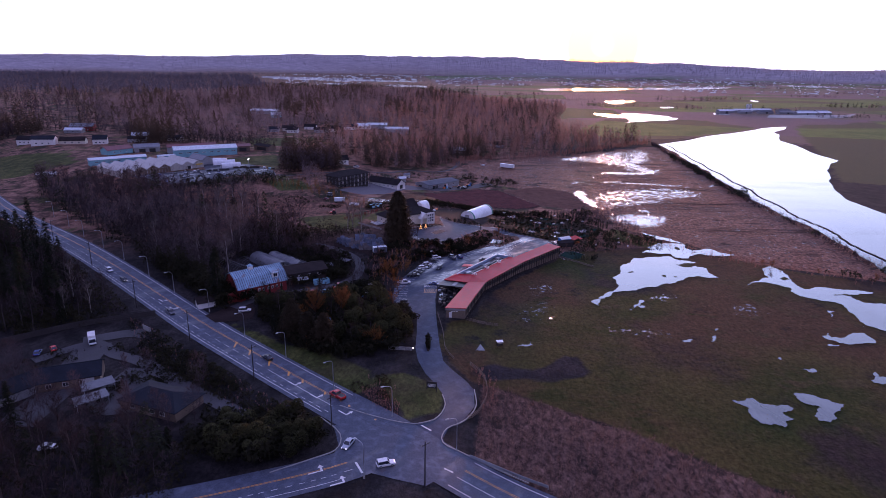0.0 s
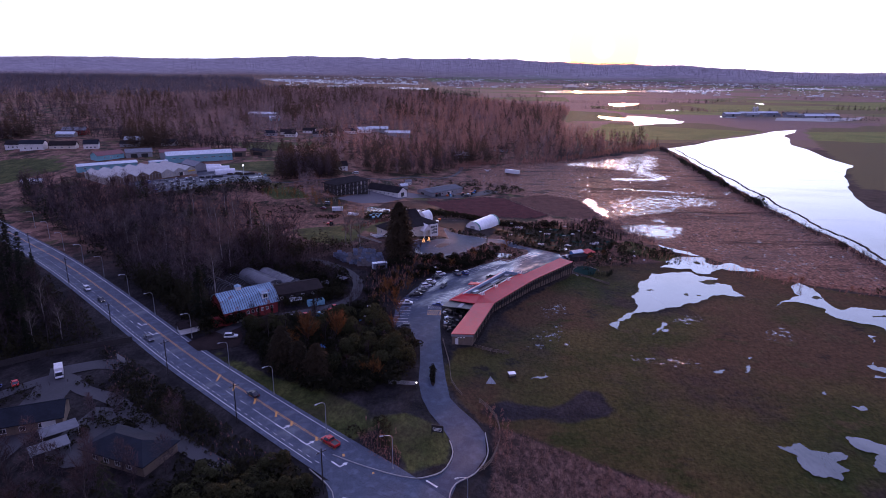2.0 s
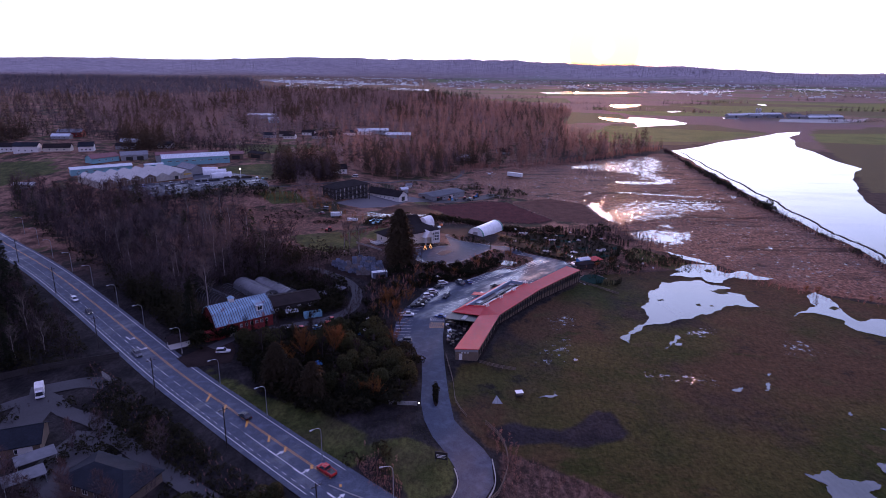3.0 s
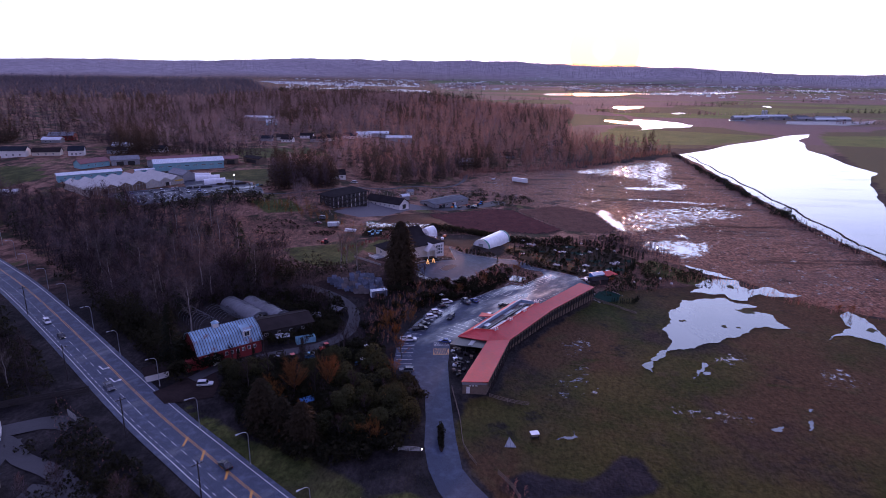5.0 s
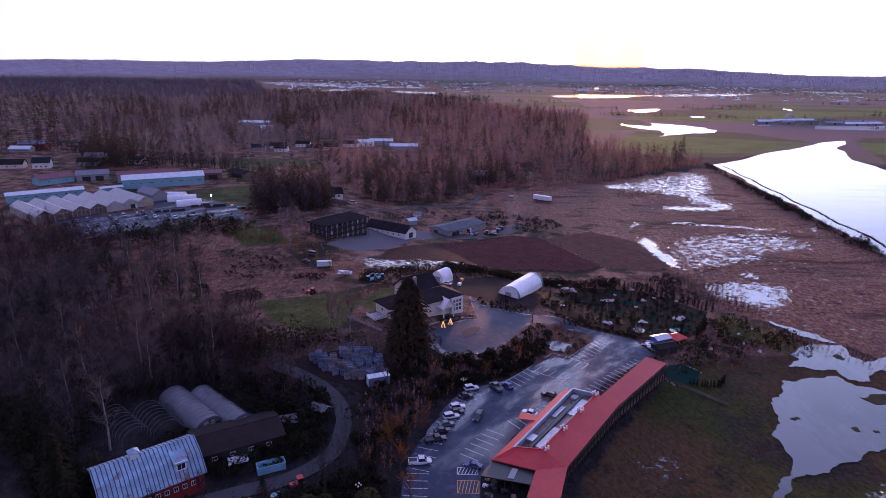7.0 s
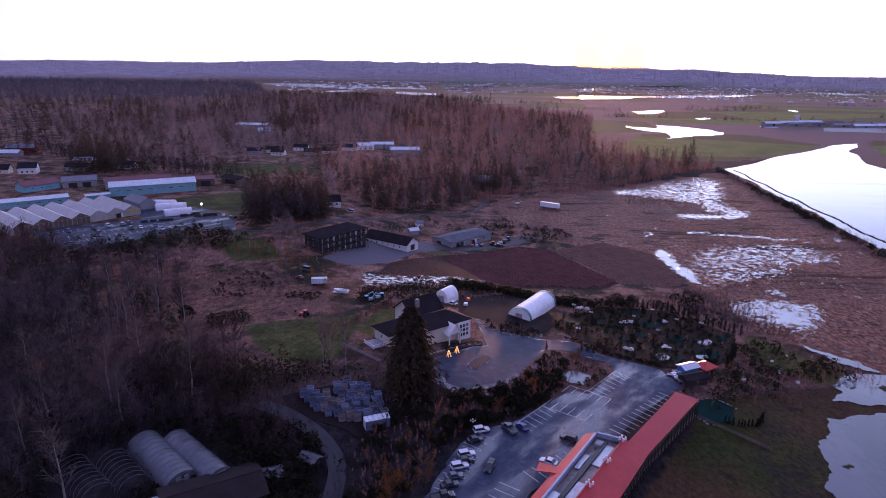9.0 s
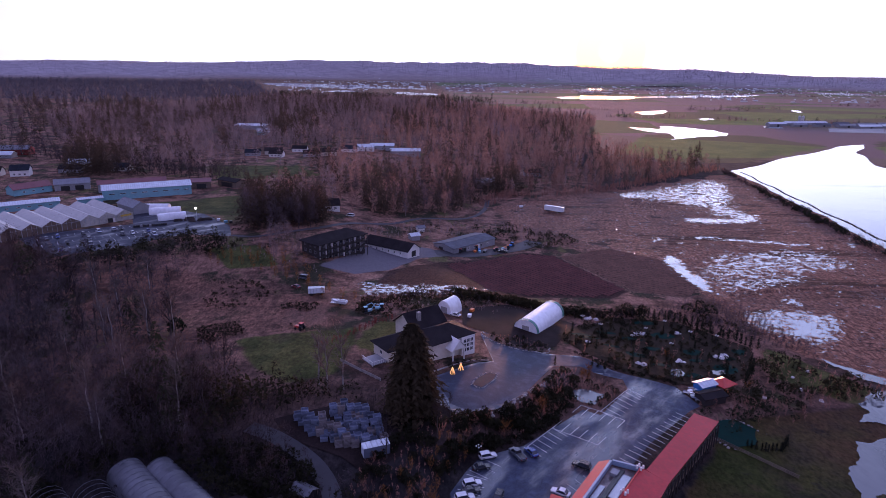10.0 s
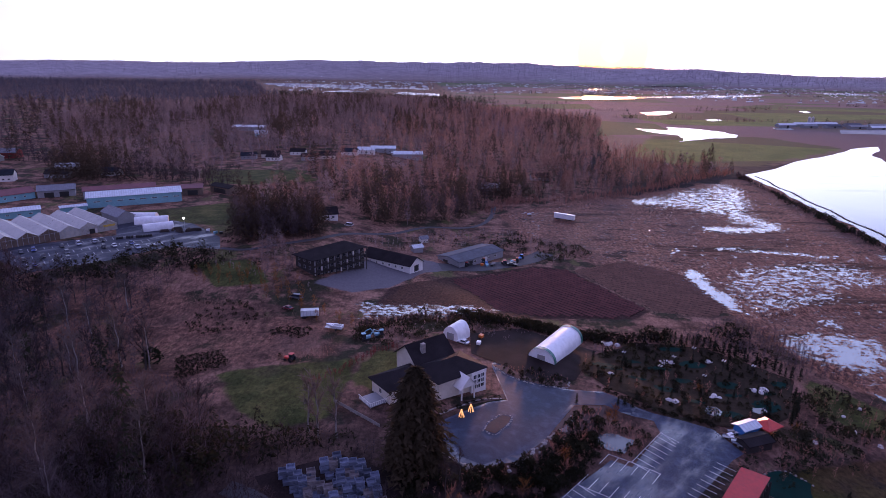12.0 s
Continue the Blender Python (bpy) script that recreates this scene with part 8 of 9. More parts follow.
fence([(8.8, 169), (11.5, 165), (12.9, 160.5), (13.2, 155), (12.5, 150), (9.8, 142), (7.0, 138.5)], 1.4, "weathered timber fence curving along the drive", TIMBER, 1.8)
fence([(-17, 175), (-9.2, 174.6)], 1.3, "grey timber fence beside the drive", GREY_WALL, 2.0, 4)
fence([(-1.6, 205), (0.4, 190), (1.2, 178), (4.0, 171)], 1.1, "low wire fence along the drive's edge", TIMBER, 3.0, 2)
fence([(9, 203), (14, 201.5), (20, 200.5)], 1.2, "low timber fence in the pasture", TIMBER, 2.0)
fence([(57, 283), (64, 275), (70, 268)], 1.0, "low timber fence at the pond garden", TIMBER, 2.5)
fence([(-139, 174), (-122.5, 188), (-101, 198.5)], 2.0, "dark boarded fence round the storage yard", DARK_TIMBER, 2.6, 3, True)
fence([(-43.5, 302.5), (-37, 297), (-30.7, 292)], 0.9, "low pale wall along the lawn", STONE, 2.0, 2, True)
fence([(24, 113.6), (14, 119), (7, 122.6)], 0.8, "steel guardrail beside the road", STEEL, 2.0, 1, True)
fence([(-100, 187), (-96, 184)], 1.8, "short concrete wall at the yard gate", CONCRETE, 1.5, 2, True)

ob = thing("notice_board", "dark notice board on posts beside the drive", "sign", on_ground(-2.6, 151.2, -12))
part("panel", Shape().box(-1.5, 1.5, -0.08, 0.08, 0.9, 2.3), BLACK_TRIM, ob)
part("top_panel", Shape().box(-1.3, 1.3, -0.1, 0.1, 2.3, 2.9), DARK_TIMBER, ob)
for k, (w, z) in enumerate(((1.1, 2.0), (1.2, 1.65), (0.9, 1.3))):
    part("text_bar", Shape().box(-w, w, -0.1, -0.08, z, z + 0.14), OFFWHITE, ob)
for u in (-1.4, 1.4):
    part("post", Shape().box(u - 0.08, u + 0.08, -0.08, 0.08, -0.4, 2.9), DARK_TIMBER, ob)


def globe_lamp(x, y):
    ob = thing("globe_lamp", "dark post lamp with a cluster of white globes", "lamp", on_ground(x, y), "globe lamps")
    part("post", Shape().rod((0, 0, -0.2), (0, 0, 4.2), 0.07, 0.05, 6), BLACK_TRIM, ob)
    for k in range(4):
        a = k * math.pi / 2
        px, py = (0.55 * math.cos(a), 0.55 * math.sin(a))
        arm = part("arm", Shape().pipe([(0, 0, 3.7), (px, py, 3.75)], 0.03, 4), BLACK_TRIM, ob)
        part("globe", ball(0.2, (px, py, 3.98)), OFFWHITE, arm)
    return ob


def ball(r, c=(0, 0, 0), n=8, squash=1.0, seed=None):
    s = Shape()
    rng = random.Random(seed)
    m = n // 2 + 1
    for j in range(m + 1):
        t = math.pi * j / m
        for i in range(n):
            a = 2 * math.pi * i / n
            k = r * (1 if seed is None else rng.uniform(0.72, 1.15))
            s.v.append((c[0] + k * math.sin(t) * math.cos(a), c[1] + k * math.sin(t) * math.sin(a), c[2] - k * squash * math.cos(t)))
    for j in range(m):
        s.f += [(j * n + i, j * n + (i + 1) % n, (j + 1) * n + (i + 1) % n, (j + 1) * n + i) for i in range(n)]
    return s


for x, y in ((-5.2, 268.2), (-28, 213), (41, 345), (50, 337), (57, 345), (66, 352), (72, 343), (62, 333), (36, 352), (80, 340), (-27.8, 221)):
    globe_lamp(x, y)

# ---------------------------------------------------------------- the crate yard
def crate_proto(material, n, seed):
    rng = random.Random(seed)
    ob = thing("crate_stack", "stack of empty grey-blue slatted crates" if material is CRATE else "stack of bleached wooden field crates", "crates", pose(0, 0, -500), "stacked crates")
    for k in range(n):
        z, dx, dy = 0.82 * k, rng.uniform(-0.07, 0.07), rng.uniform(-0.07, 0.07)
        rings = []
        # three boards with gaps between them, then down inside to the floor
        for q, a in ((0.0, 0.56), (0.08, 0.56), (0.09, 0.62), (0.28, 0.62), (0.29, 0.57), (0.33, 0.57), (0.34, 0.62), (0.52, 0.62), (0.53, 0.57), (0.57, 0.57), (0.58, 0.62), (0.78, 0.62), (0.78, 0.56), (0.3, 0.55)):
            rings.append([(-a + dx, -a + dy, z + q), (a + dx, -a + dy, z + q), (a + dx, a + dy, z + q), (-a + dx, a + dy, z + q)])
        part("crate", Shape().loft(rings), material, ob)
    return ob


stacks = [crate_proto(CRATE, 1, 6), crate_proto(CRATE, 2, 1), crate_proto(CRATE, 3, 2), crate_proto(CRATE_WOOD, 2, 3), crate_proto(CRATE, 3, 4), crate_proto(CRATE_WOOD, 3, 5)]
rr = random.Random(8)
YARD = [(-53.5, 273), (-48, 276.5), (-44.8, 273.5), (-40, 279.5), (-35, 279), (-29, 275.5), (-25.5, 268), (-29, 264), (-33, 264.6), (-40, 265.8), (-46.5, 269.8)]
for i in range(18):
    for j in range(11):
        u, v = -54 + 1.86 * i + 0.5 * (i // 4) + rr.uniform(-0.06, 0.06), 262 + 1.86 * j + rr.uniform(-0.06, 0.06)
        x, y = u + 0.25 * (v - 270), v
        if inside(YARD, x, y) > 0.2 and rr.random() < 0.86:
            stack = copy_thing(rr.choice(stacks), on_ground(x, y, rr.choice((0, 90)) + 18 + rr.uniform(-4, 4), 0.05))
            stack.scale = (1.42, 1.42, 1.2)
retire(stacks)
ob = thing("shipping_container", "pale blue-white container beside the crates", "container", on_ground(-28.6, 263.6, 22, 0.1))
part("body", Shape().box(-3.0, 3.0, -1.2, 1.2, 0.1, 2.5), CRATE, ob)
part("roof", Shape().box(-3.05, 3.05, -1.25, 1.25, 2.5, 2.62), PALE_ROOF, ob)
part("door", Shape().box(-3.08, -3.0, -1.1, 1.1, 0.2, 2.4), PALE_ROOF, ob)
ob = thing("skip", "open pale blue steel skip holding scrap", "skip", on_ground(-48.6, 229.8, 26, 0.08))
for name, s in (("floor", Shape().box(-3, 3, -1.2, 1.2, 0.1, 0.2)), ("side", Shape().box(-3, 3, -1.25, -1.15, 0.1, 1.9)), ("side", Shape().box(-3, 3, 1.15, 1.25, 0.1, 1.9)), ("end", Shape().box(-3.05, -2.95, -1.25, 1.25, 0.1, 1.9)), ("end", Shape().box(2.95, 3.05, -1.25, 1.25, 0.1, 1.9))):
    part(name, s, TEAL_BIN, ob)
part("scrap", ball(1.0, (0.5, 0, 0.8), 8, 0.6, 3), BARK, ob)
for k in range(6):
    part("rib", Shape().box(-2.7 + 1.05 * k, -2.6 + 1.05 * k, -1.32, -1.25, 0.1, 1.9), TEAL_BIN, ob)
ob = thing("blue_tank", "square blue water tank with a round lid", "tank", on_ground(-45.2, 220, 20, 0.05))
part("body", Shape().box(-1.5, 1.5, -1.1, 1.1, 0, 1.5), BLUE_BIN, ob)
part("lid", Shape().rod((0, 0, 1.5), (0, 0, 1.75), 0.8, 0.7, 14), TEAL_BIN, ob)
part("rim", Shape().box(-1.55, 1.55, -1.15, 1.15, 1.42, 1.5), WHITE_FILM, ob)


def tarp(x, y, turn, size, material, label):
    ob = thing("tarpaulin_shelter", label, "shelter", on_ground(x, y, turn))
    part("cover", Shape().slab([(-size, -size * 0.7, 1.3), (size, -size * 0.7, 1.3), (size, 0, 2.2), (-size, 0, 2.2)], 0.05).slab([(-size, 0, 2.2), (size, 0, 2.2), (size, size * 0.7, 1.3), (-size, size * 0.7, 1.3)], 0.05), material, ob)
    for u in (-1, 1):
        for v in (-1, 1):
            part("post", Shape().rod((u * size * 0.9, v * size * 0.6, -0.3), (u * size * 0.9, v * size * 0.6, 1.3), 0.05, 0.05, 5), TIMBER, ob)


for x, y, turn, size, m, label in (
    (-56.5, 231.5, 25, 2.2, PALE_ROOF, "small gabled shelter with a pale blue cover"), (-40.5, 194.5, 35, 2.0, BLUE_BIN, "blue tarpaulin shelter among evergreens"),
    (-29.5, 214.5, 30, 1.3, BLUE_BIN, "blue tarpaulin shelter among evergreens"), (-50, 246, 20, 3.2, OLD_FILM, "grey tarpaulin over a frame beside the shed"),
    (-54.5, 217, 40, 0.8, WHITE_FILM, "small pale tarpaulin tent"), (-42, 251, -30, 2.6, OLD_FILM, "dark tarpaulin over a lean-to frame"),
):
    tarp(x, y, turn, size, m, label)


def tractor(x, y, turn, paint_, label, excavator=False):
    ob = thing("excavator" if excavator else "tractor", label, "machine", on_ground(x, y, turn, 0.05))
    part("body", Shape().box(-0.6, 0.6, -0.2, 1.6, 0.6, 1.3), paint_, ob)
    part("cab", Shape().box(-0.6, 0.6, -1.2, -0.1, 0.7, 2.3), GLASS, ob)
    part("cab_roof", Shape().box(-0.7, 0.7, -1.3, 0.0, 2.3, 2.42), paint_, ob)
    if excavator:
        for s in (-1, 1):
            part("track", Shape().box(s * 0.9 - 0.25, s * 0.9 + 0.25, -1.4, 1.6, 0, 0.6), RUBBER, ob)
        part("boom", Shape().pipe([(0, 1.5, 1.1), (0, 2.8, 2.9), (0, 4.4, 2.2), (0, 4.8, 0.9)], 0.16, 6), paint_, ob)
        part("bucket", Shape().box(-0.4, 0.4, 4.5, 5.1, 0.4, 1.0), BLACK_TRIM, ob)
    else:
        for s in (-1, 1):
            part("wheel", Shape().rod((s * 0.65, -0.8, 0.75), (s * 1.05, -0.8, 0.75), 0.75, 0.75, 14), RUBBER, ob)
            part("wheel", Shape().rod((s * 0.6, 1.2, 0.42), (s * 0.88, 1.2, 0.42), 0.42, 0.42, 12), RUBBER, ob)


tractor(-60.8, 326, 70, RED_PAINT, "old red tractor standing in the field")
tractor(-50.4, 217.4, 120, RED_PAINT, "red tractor beside the nursery lane")
tractor(-41.5, 224.5, 120, RED_PAINT, "old red tractor beside the blue tank")
tractor(-41, 341.5, -60, TEAL_BIN, "teal excavator resting by the brush", True)
tractor(-37, 344.5, 100, TEAL_BIN, "teal loader resting by the brush", True)
tractor(0.5, 452, 60, ORANGE_PAINT, "yellow-orange loader by the packing shed", True)
tractor(11, 449.5, 20, RED_PAINT, "red loader parked before the packing shed")
tractor(17, 453.5, 80, ORANGE_PAINT, "orange tractor parked before the packing shed")
tractor(20, 459, 140, BLUE_BIN, "blue tractor parked beside the packing shed")
tractor(-8, 443.5, 70, RED_PAINT, "small red tractor in the gravel yard")
tractor(2, 474, 30, RED_PAINT, "red tractor behind the packing shed")

ob = thing("boat", "white motor boat on a trailer in rough grass", "boat", on_ground(-52.4, 350.4, 75, 0.5))
part("hull", Shape().loft([[(-1.0, -2.8, 0.3), (1.0, -2.8, 0.3), (1.1, -2.8, 1.2), (-1.1, -2.8, 1.2)], [(-0.9, 0.5, 0.2), (0.9, 0.5, 0.2), (1.15, 0.5, 1.25), (-1.15, 0.5, 1.25)], [(-0.05, 3.0, 0.7), (0.05, 3.0, 0.7), (0.08, 3.1, 1.4), (-0.08, 3.1, 1.4)]]), WHITE_FILM, ob)
part("windscreen", Shape().slab([(-0.8, 0.2, 1.7), (0.8, 0.2, 1.7), (0.8, 0.7, 1.3), (-0.8, 0.7, 1.3)], 0.05), GLASS, ob)
part("cockpit", Shape().box(-0.8, 0.8, -2.4, 0.2, 1.2, 1.27), GREY_WALL, ob)
part("trailer_frame", Shape().box(-0.7, 0.7, -2.6, 3.4, 0.0, 0.15), STEEL, ob)
for s in (-1, 1):
    part("wheel", Shape().rod((s * 0.95, -0.8, -0.1), (s * 1.15, -0.8, -0.1), 0.33, 0.33, 12), RUBBER, ob)


def box_trailer(x, y, turn, L, W, H, label, material, z=0.0):
    ob = thing("trailer", label, "trailer", on_ground(x, y, turn, z))
    part("body", Shape().box(-L / 2, L / 2, -W / 2, W / 2, 0.9, H), material, ob)
    part("rim", Shape().box(-L / 2 - 0.04, L / 2 + 0.04, -W / 2 - 0.04, W / 2 + 0.04, H - 0.12, H + 0.03), STEEL, ob)
    part("door", Shape().box(L / 2, L / 2 + 0.06, -W / 2 + 0.1, W / 2 - 0.1, 1.0, H - 0.2), WHITE_WALL, ob)
    for u in (-L * 0.36, -L * 0.28, L * 0.3):
        for s in (-1, 1):
            part("wheel", Shape().rod((u, s * (W / 2 - 0.35), 0.48), (u, s * W / 2, 0.48), 0.48, 0.48, 12), RUBBER, ob)
    part("chassis", Shape().box(-L / 2, L / 2, -0.5, 0.5, 0.7, 0.9), BLACK_TRIM, ob)


box_trailer(56.5, 545, -35, 13.5, 2.5, 3.9, "long white box trailer standing in the marsh", WHITE_FILM)
box_trailer(-63, 361, 10, 6.0, 2.4, 2.9, "pale blue box trailer in rough grass", PALE_ROOF)
ob = thing("sprayer", "white farm sprayer with folded booms", "machine", on_ground(35.5, 555, 10))
part("tank", Shape().rod((-1.2, 0, 1.2), (1.2, 0, 1.2), 0.7, 0.7, 12), WHITE_FILM, ob)
part("boom", Shape().pipe([(-3.2, 0.3, 2.2), (0, 0.9, 1.4), (3.2, 0.3, 2.2)], 0.08, 5), WHITE_FILM, ob)
for s in (-1, 1):
    part("wheel", Shape().rod((s * 0.8, 0, 0.45), (s * 1.05, 0, 0.45), 0.45, 0.45, 12), RUBBER, ob)

# ---------------------------------------------------------------- walls, islands and boulders
def boulders(pts, sizes, label, material, seed, group):
    rng = random.Random(seed)
    protos = [ball(1.0, (0, 0, 0.35), 8, 0.75, seed + k).mesh("boulder", material) for k in range(4)]
    for x, y in pts:
        k = rng.uniform(*sizes)
        ob = new("boulder", rng.choice(protos))
        ob.matrix_basis = on_ground(x, y, rng.uniform(0, 360), -0.1 * k)
        ob.scale = (k * rng.uniform(0.8, 1.3), k * rng.uniform(0.8, 1.3), k * rng.uniform(0.7, 1.0))
        tagged(ob, label, "rock", group)


def spread_line(pts, step, wob, seed):
    r = np.random.default_rng(seed)
    line = smooth_line(pts, step)
    return (line + r.normal(0, wob, line.shape)).tolist()


boulders(spread_line([(-15.2, 284.4), (-11, 281.2), (-7, 280.2)], 0.9, 0.35, 1), (0.4, 0.8), "pale boulder edging the forecourt", STONE, 5, "edging boulders")
boulders(spread_line([(-1.5, 282.6), (0.5, 283.6), (8.6, 293.2), (13.5, 299), (18.0, 306)], 0.75, 0.3, 2), (0.3, 0.7), "pale boulder along the planted bank", STONE, 9, "edging boulders")
boulders(spread_line([(-2, 329.5), (2, 324.4), (6, 322), (11, 320.8), (18, 321.2), (20.4, 325)], 0.8, 0.2, 3), (0.25, 0.45), "dark edging stone round the bed", STONE, 13, "edging boulders")
boulders(spread_line([(-6.2, 294.6), (-3.2, 293.6), (0.2, 299), (1.4, 302.2), (-1.2, 302.6), (-4.6, 298.4), (-6.2, 294.6)], 0.7, 0.08, 4), (0.2, 0.35), "edging stone round the forecourt island", STONE, 17, "edging boulders")
bed = surface("mulch_bed", (0.075, 0.040, 0.032), 0.9, 2.0, 0.4, 0.35, depth=0.08)
for p in (
    [(-6, 294.8), (-3.4, 293.9), (0.2, 299), (1.1, 302), (-1.2, 302.3), (-4.4, 298.4)],
    [(0.8, 284.6), (8.8, 294), (19, 311.6), (27.5, 312.8), (24, 303), (20.5, 300), (12, 291), (3, 283)],
    [(-2, 330), (2, 325), (6, 322.6), (11, 321.4), (18, 321.6), (20, 327), (12, 330), (4, 331)],
    [(-11, 304), (-4, 308.3), (0.4, 310.6), (0, 313), (-6, 309.4), (-11.8, 306.2)],
):
    solo("planting_bed", fill(p, 0.16, 2.0), bed, "mulched planting bed edged with stones", "flower bed", kind="structure")
ob = thing("traffic_island", "narrow planted island in the drive with clipped hedge", "island", on_ground(-4.4, 180.6, 2, 0.05))
part("kerb", Shape().loft([[(0.8 * math.cos(t), 5.6 * math.sin(t), z) for t in np.linspace(0, 2 * math.pi, 20, endpoint=False)] for z in (0, 0.2)]), DARK_SOIL, ob)
part("hedge", bush(44, 0.75, 1.5, 10, 0.2)[0], BARK, ob)
s = Shape()
for k in range(7):
    q = bush(60 + k, 0.75, 1.7, 260, 0.2)[1]
    n0 = len(s.v)
    s.v += [(x, y - 4.2 + 1.4 * k, z + 0.15) for x, y, z in q.v]
    s.f += [tuple(i + n0 for i in f) for f in q.f]
part("foliage", s, EVERGREEN, ob)

# ---------------------------------------------------------------- the garden with its ponds and golf carpets
GARDEN = [(24, 336), (36, 352), (50, 363), (73, 360), (86, 345), (92, 338), (79, 316.5), (70, 310.5), (55, 310), (42, 316), (31, 323)]
POOL = surface("green_pool_and_carpet", (0.006, 0.030, 0.024), 0.85, 0.6, 0.1, 0.25, depth=0.004, spec=0.03)
# flat dark green patches: golf carpets are laid with the pond surface too
for k, (x, y, rx, ry) in enumerate(((34.5, 339, 5.0, 2.4), (61, 358, 4.5, 1.8), (64, 347, 4.5, 2.4), (49, 328.5, 3.4, 2.2), (76, 322.5, 4.0, 3.4), (70, 334, 3.4, 2.4), (63, 316.5, 4.0, 1.8), (86, 335, 2.6, 2.2), (52, 343, 4.0, 1.6), (44, 347, 3.6, 1.4), (57, 336, 3.2, 1.5), (42, 333, 3.0, 1.4), (80, 330, 2.4, 1.6), (55, 322, 3.4, 1.3), (69, 328, 2.6, 1.2))):
    p = [(x + rx * math.cos(t), y + ry * math.sin(t)) for t in np.linspace(0, 2 * math.pi, 9, endpoint=False)]
    solo("water", fill(ragged(p, 2, 0.15, 70 + k), 0.29, 2.0), POOL, "dark green pond and golf carpet patch in the garden", "pond", kind="structure")
solo("water", fill(ragged([(57, 283.5), (61, 292), (66, 292.5), (69.5, 288), (66, 281), (60.5, 279.5)], 2, 0.1, 90), 0.3, 3.0), POOL, "dark green fish pond beside the hall", "pond", kind="structure")
SHRUB_POND = [(22.1, 298.6), (23.7, 301.8), (28.0, 302.0), (31.5, 299.7), (30.8, 297.6), (27.9, 293.8), (24.5, 295.0), (22.4, 296.6)]
for outline in ([(56.1, 317.0), (57.9, 319.4), (60.4, 319.9), (61.3, 317.5), (59.6, 315.0), (57.5, 314.2), (56.1, 315.3)], [(70.6, 321.4), (72.6, 321.0), (75.6, 321.6), (74.7, 319.1), (71.8, 318.0), (70.4, 318.9)]):
    solo("water", fill(ragged(outline, 2, 0.08, 92), 0.34, 1.2), WATER, "bright round pond mirroring the sky in the garden", "pond", kind="structure")
solo("water", fill(ragged(SHRUB_POND, 3, 0.12, 91), 0.3, 1.5), WATER, "small pond among brown shrubs", "pond", kind="structure")
boulders([(56.3, 348.6), (57.4, 347.6), (55.2, 347.9), (63.1, 327), (62, 326.3), (64.4, 326.6), (63.4, 328), (76.7, 331), (79.3, 331.2), (78, 330), (48.8, 320), (47.4, 320.6), (34, 333.2), (70.1, 349.4), (39.5, 360), (41, 361), (43, 360)], (0.7, 1.5), "white boulder heap beside a garden pond", PLASTER, 21, "white boulders")
boulders(spread_line([(60, 279), (57, 283), (60, 291), (66, 293), (70, 288)], 1.1, 0.2, 6), (0.25, 0.45), "pale edging stone round the fish pond", STONE, 25, "edging boulders")
boulders([(93, 310), (95, 318), (102, 322), (80, 305), (96, 304)], (0.5, 1.0), "pale stone in rough grass", PLASTER, 29, "white boulders")
rg = np.random.default_rng(5)
cedars = [plant("cedar_tree", "narrow dark evergreen in the garden", "tree", fir_tree(s, 3.6, 0.75, 11, 9), BARK, NEEDLES, "narrow evergreens") for s in (7, 8)]
low_green = [plant("shrub", "clipped dark evergreen shrub in beds", "shrub", bush(s, 1.2, 1.5, 170, 0.2), BARK, EVERGREEN, "evergreen shrubs") for s in (11, 12)]
amber = [plant("willow_shrub", "small shrub with orange winter twigs", "shrub", bare_tree(s, 4.0, 1.8, 10, 30), BARK, GOLDEN, "golden willows") for s in (33,)]
solo("planting_bed", fill(GARDEN, 0.2, 3.0), surface("mossy_garden_soil", (0.034, 0.025, 0.017), 0.95, 1.2, 0.12, 0.6, depth=0.12, spec=0.04), "dark brown mossy soil of the pond garden", "flower bed", kind="structure")
woods("brush", "dense low evergreens of the garden", scatter(GARDEN, 150, rg, 1.8), (0.5, 1.5), 0, 117, RUST_TWIGS, 0.4, 40, 0.04, EVERGREEN)
place(cedars, scatter(GARDEN, 44, rg, 2.4), 40, (0.6, 1.1))
place(cedars, spread_line([(50, 364), (73, 361), (87, 346), (93, 338)], 1.9, 0.3, 8), 41, (0.9, 1.3))
place(cedars, spread_line([(86, 326), (82, 318), (78, 313)], 1.3, 0.3, 9), 42, (1.0, 1.4))
place(cedars, spread_line([(64, 281), (66.5, 279), (72, 279.5), (75, 283)], 0.9, 0.2, 10), 43, (0.6, 0.8))
place(cedars, [(19.8, 313.2), (31.5, 315), (33.5, 315.5), (35.5, 315)], 44, (0.8, 1.0))
place(low_green, scatter(GARDEN, 46, rg, 2.4), 45, (0.6, 1.2))
woods("brush", "low winter shrubs", scatter(GARDEN, 60, rg, 2.4), (1.8, 3.6), 0, 106, RUST_TWIGS, 0.1, 44, 0.035, EVERGREEN)
woods("brush", "low winter shrubs", scatter([(70, 308), (80, 314), (92, 336), (108, 322), (116, 306), (96, 300), (74, 298), (66, 300)], 120, rg, 1.8), (1.8, 4.2), 0, 107, RUST_TWIGS, 0.1, 44, 0.035, EVERGREEN)
woods("brush", "low winter shrubs", scatter([(2, 284), (10, 293), (20, 310), (26, 311), (23, 302), (12, 291)], 190, rg, 0.8), (0.6, 1.5), 0, 108, RUST_TWIGS, 0.1, 60, 0.055, EVERGREEN)
place(low_green, spread_line([(28, 322.5), (40, 315), (55, 310)], 1.5, 0.4, 11), 49, (0.6, 1.0))
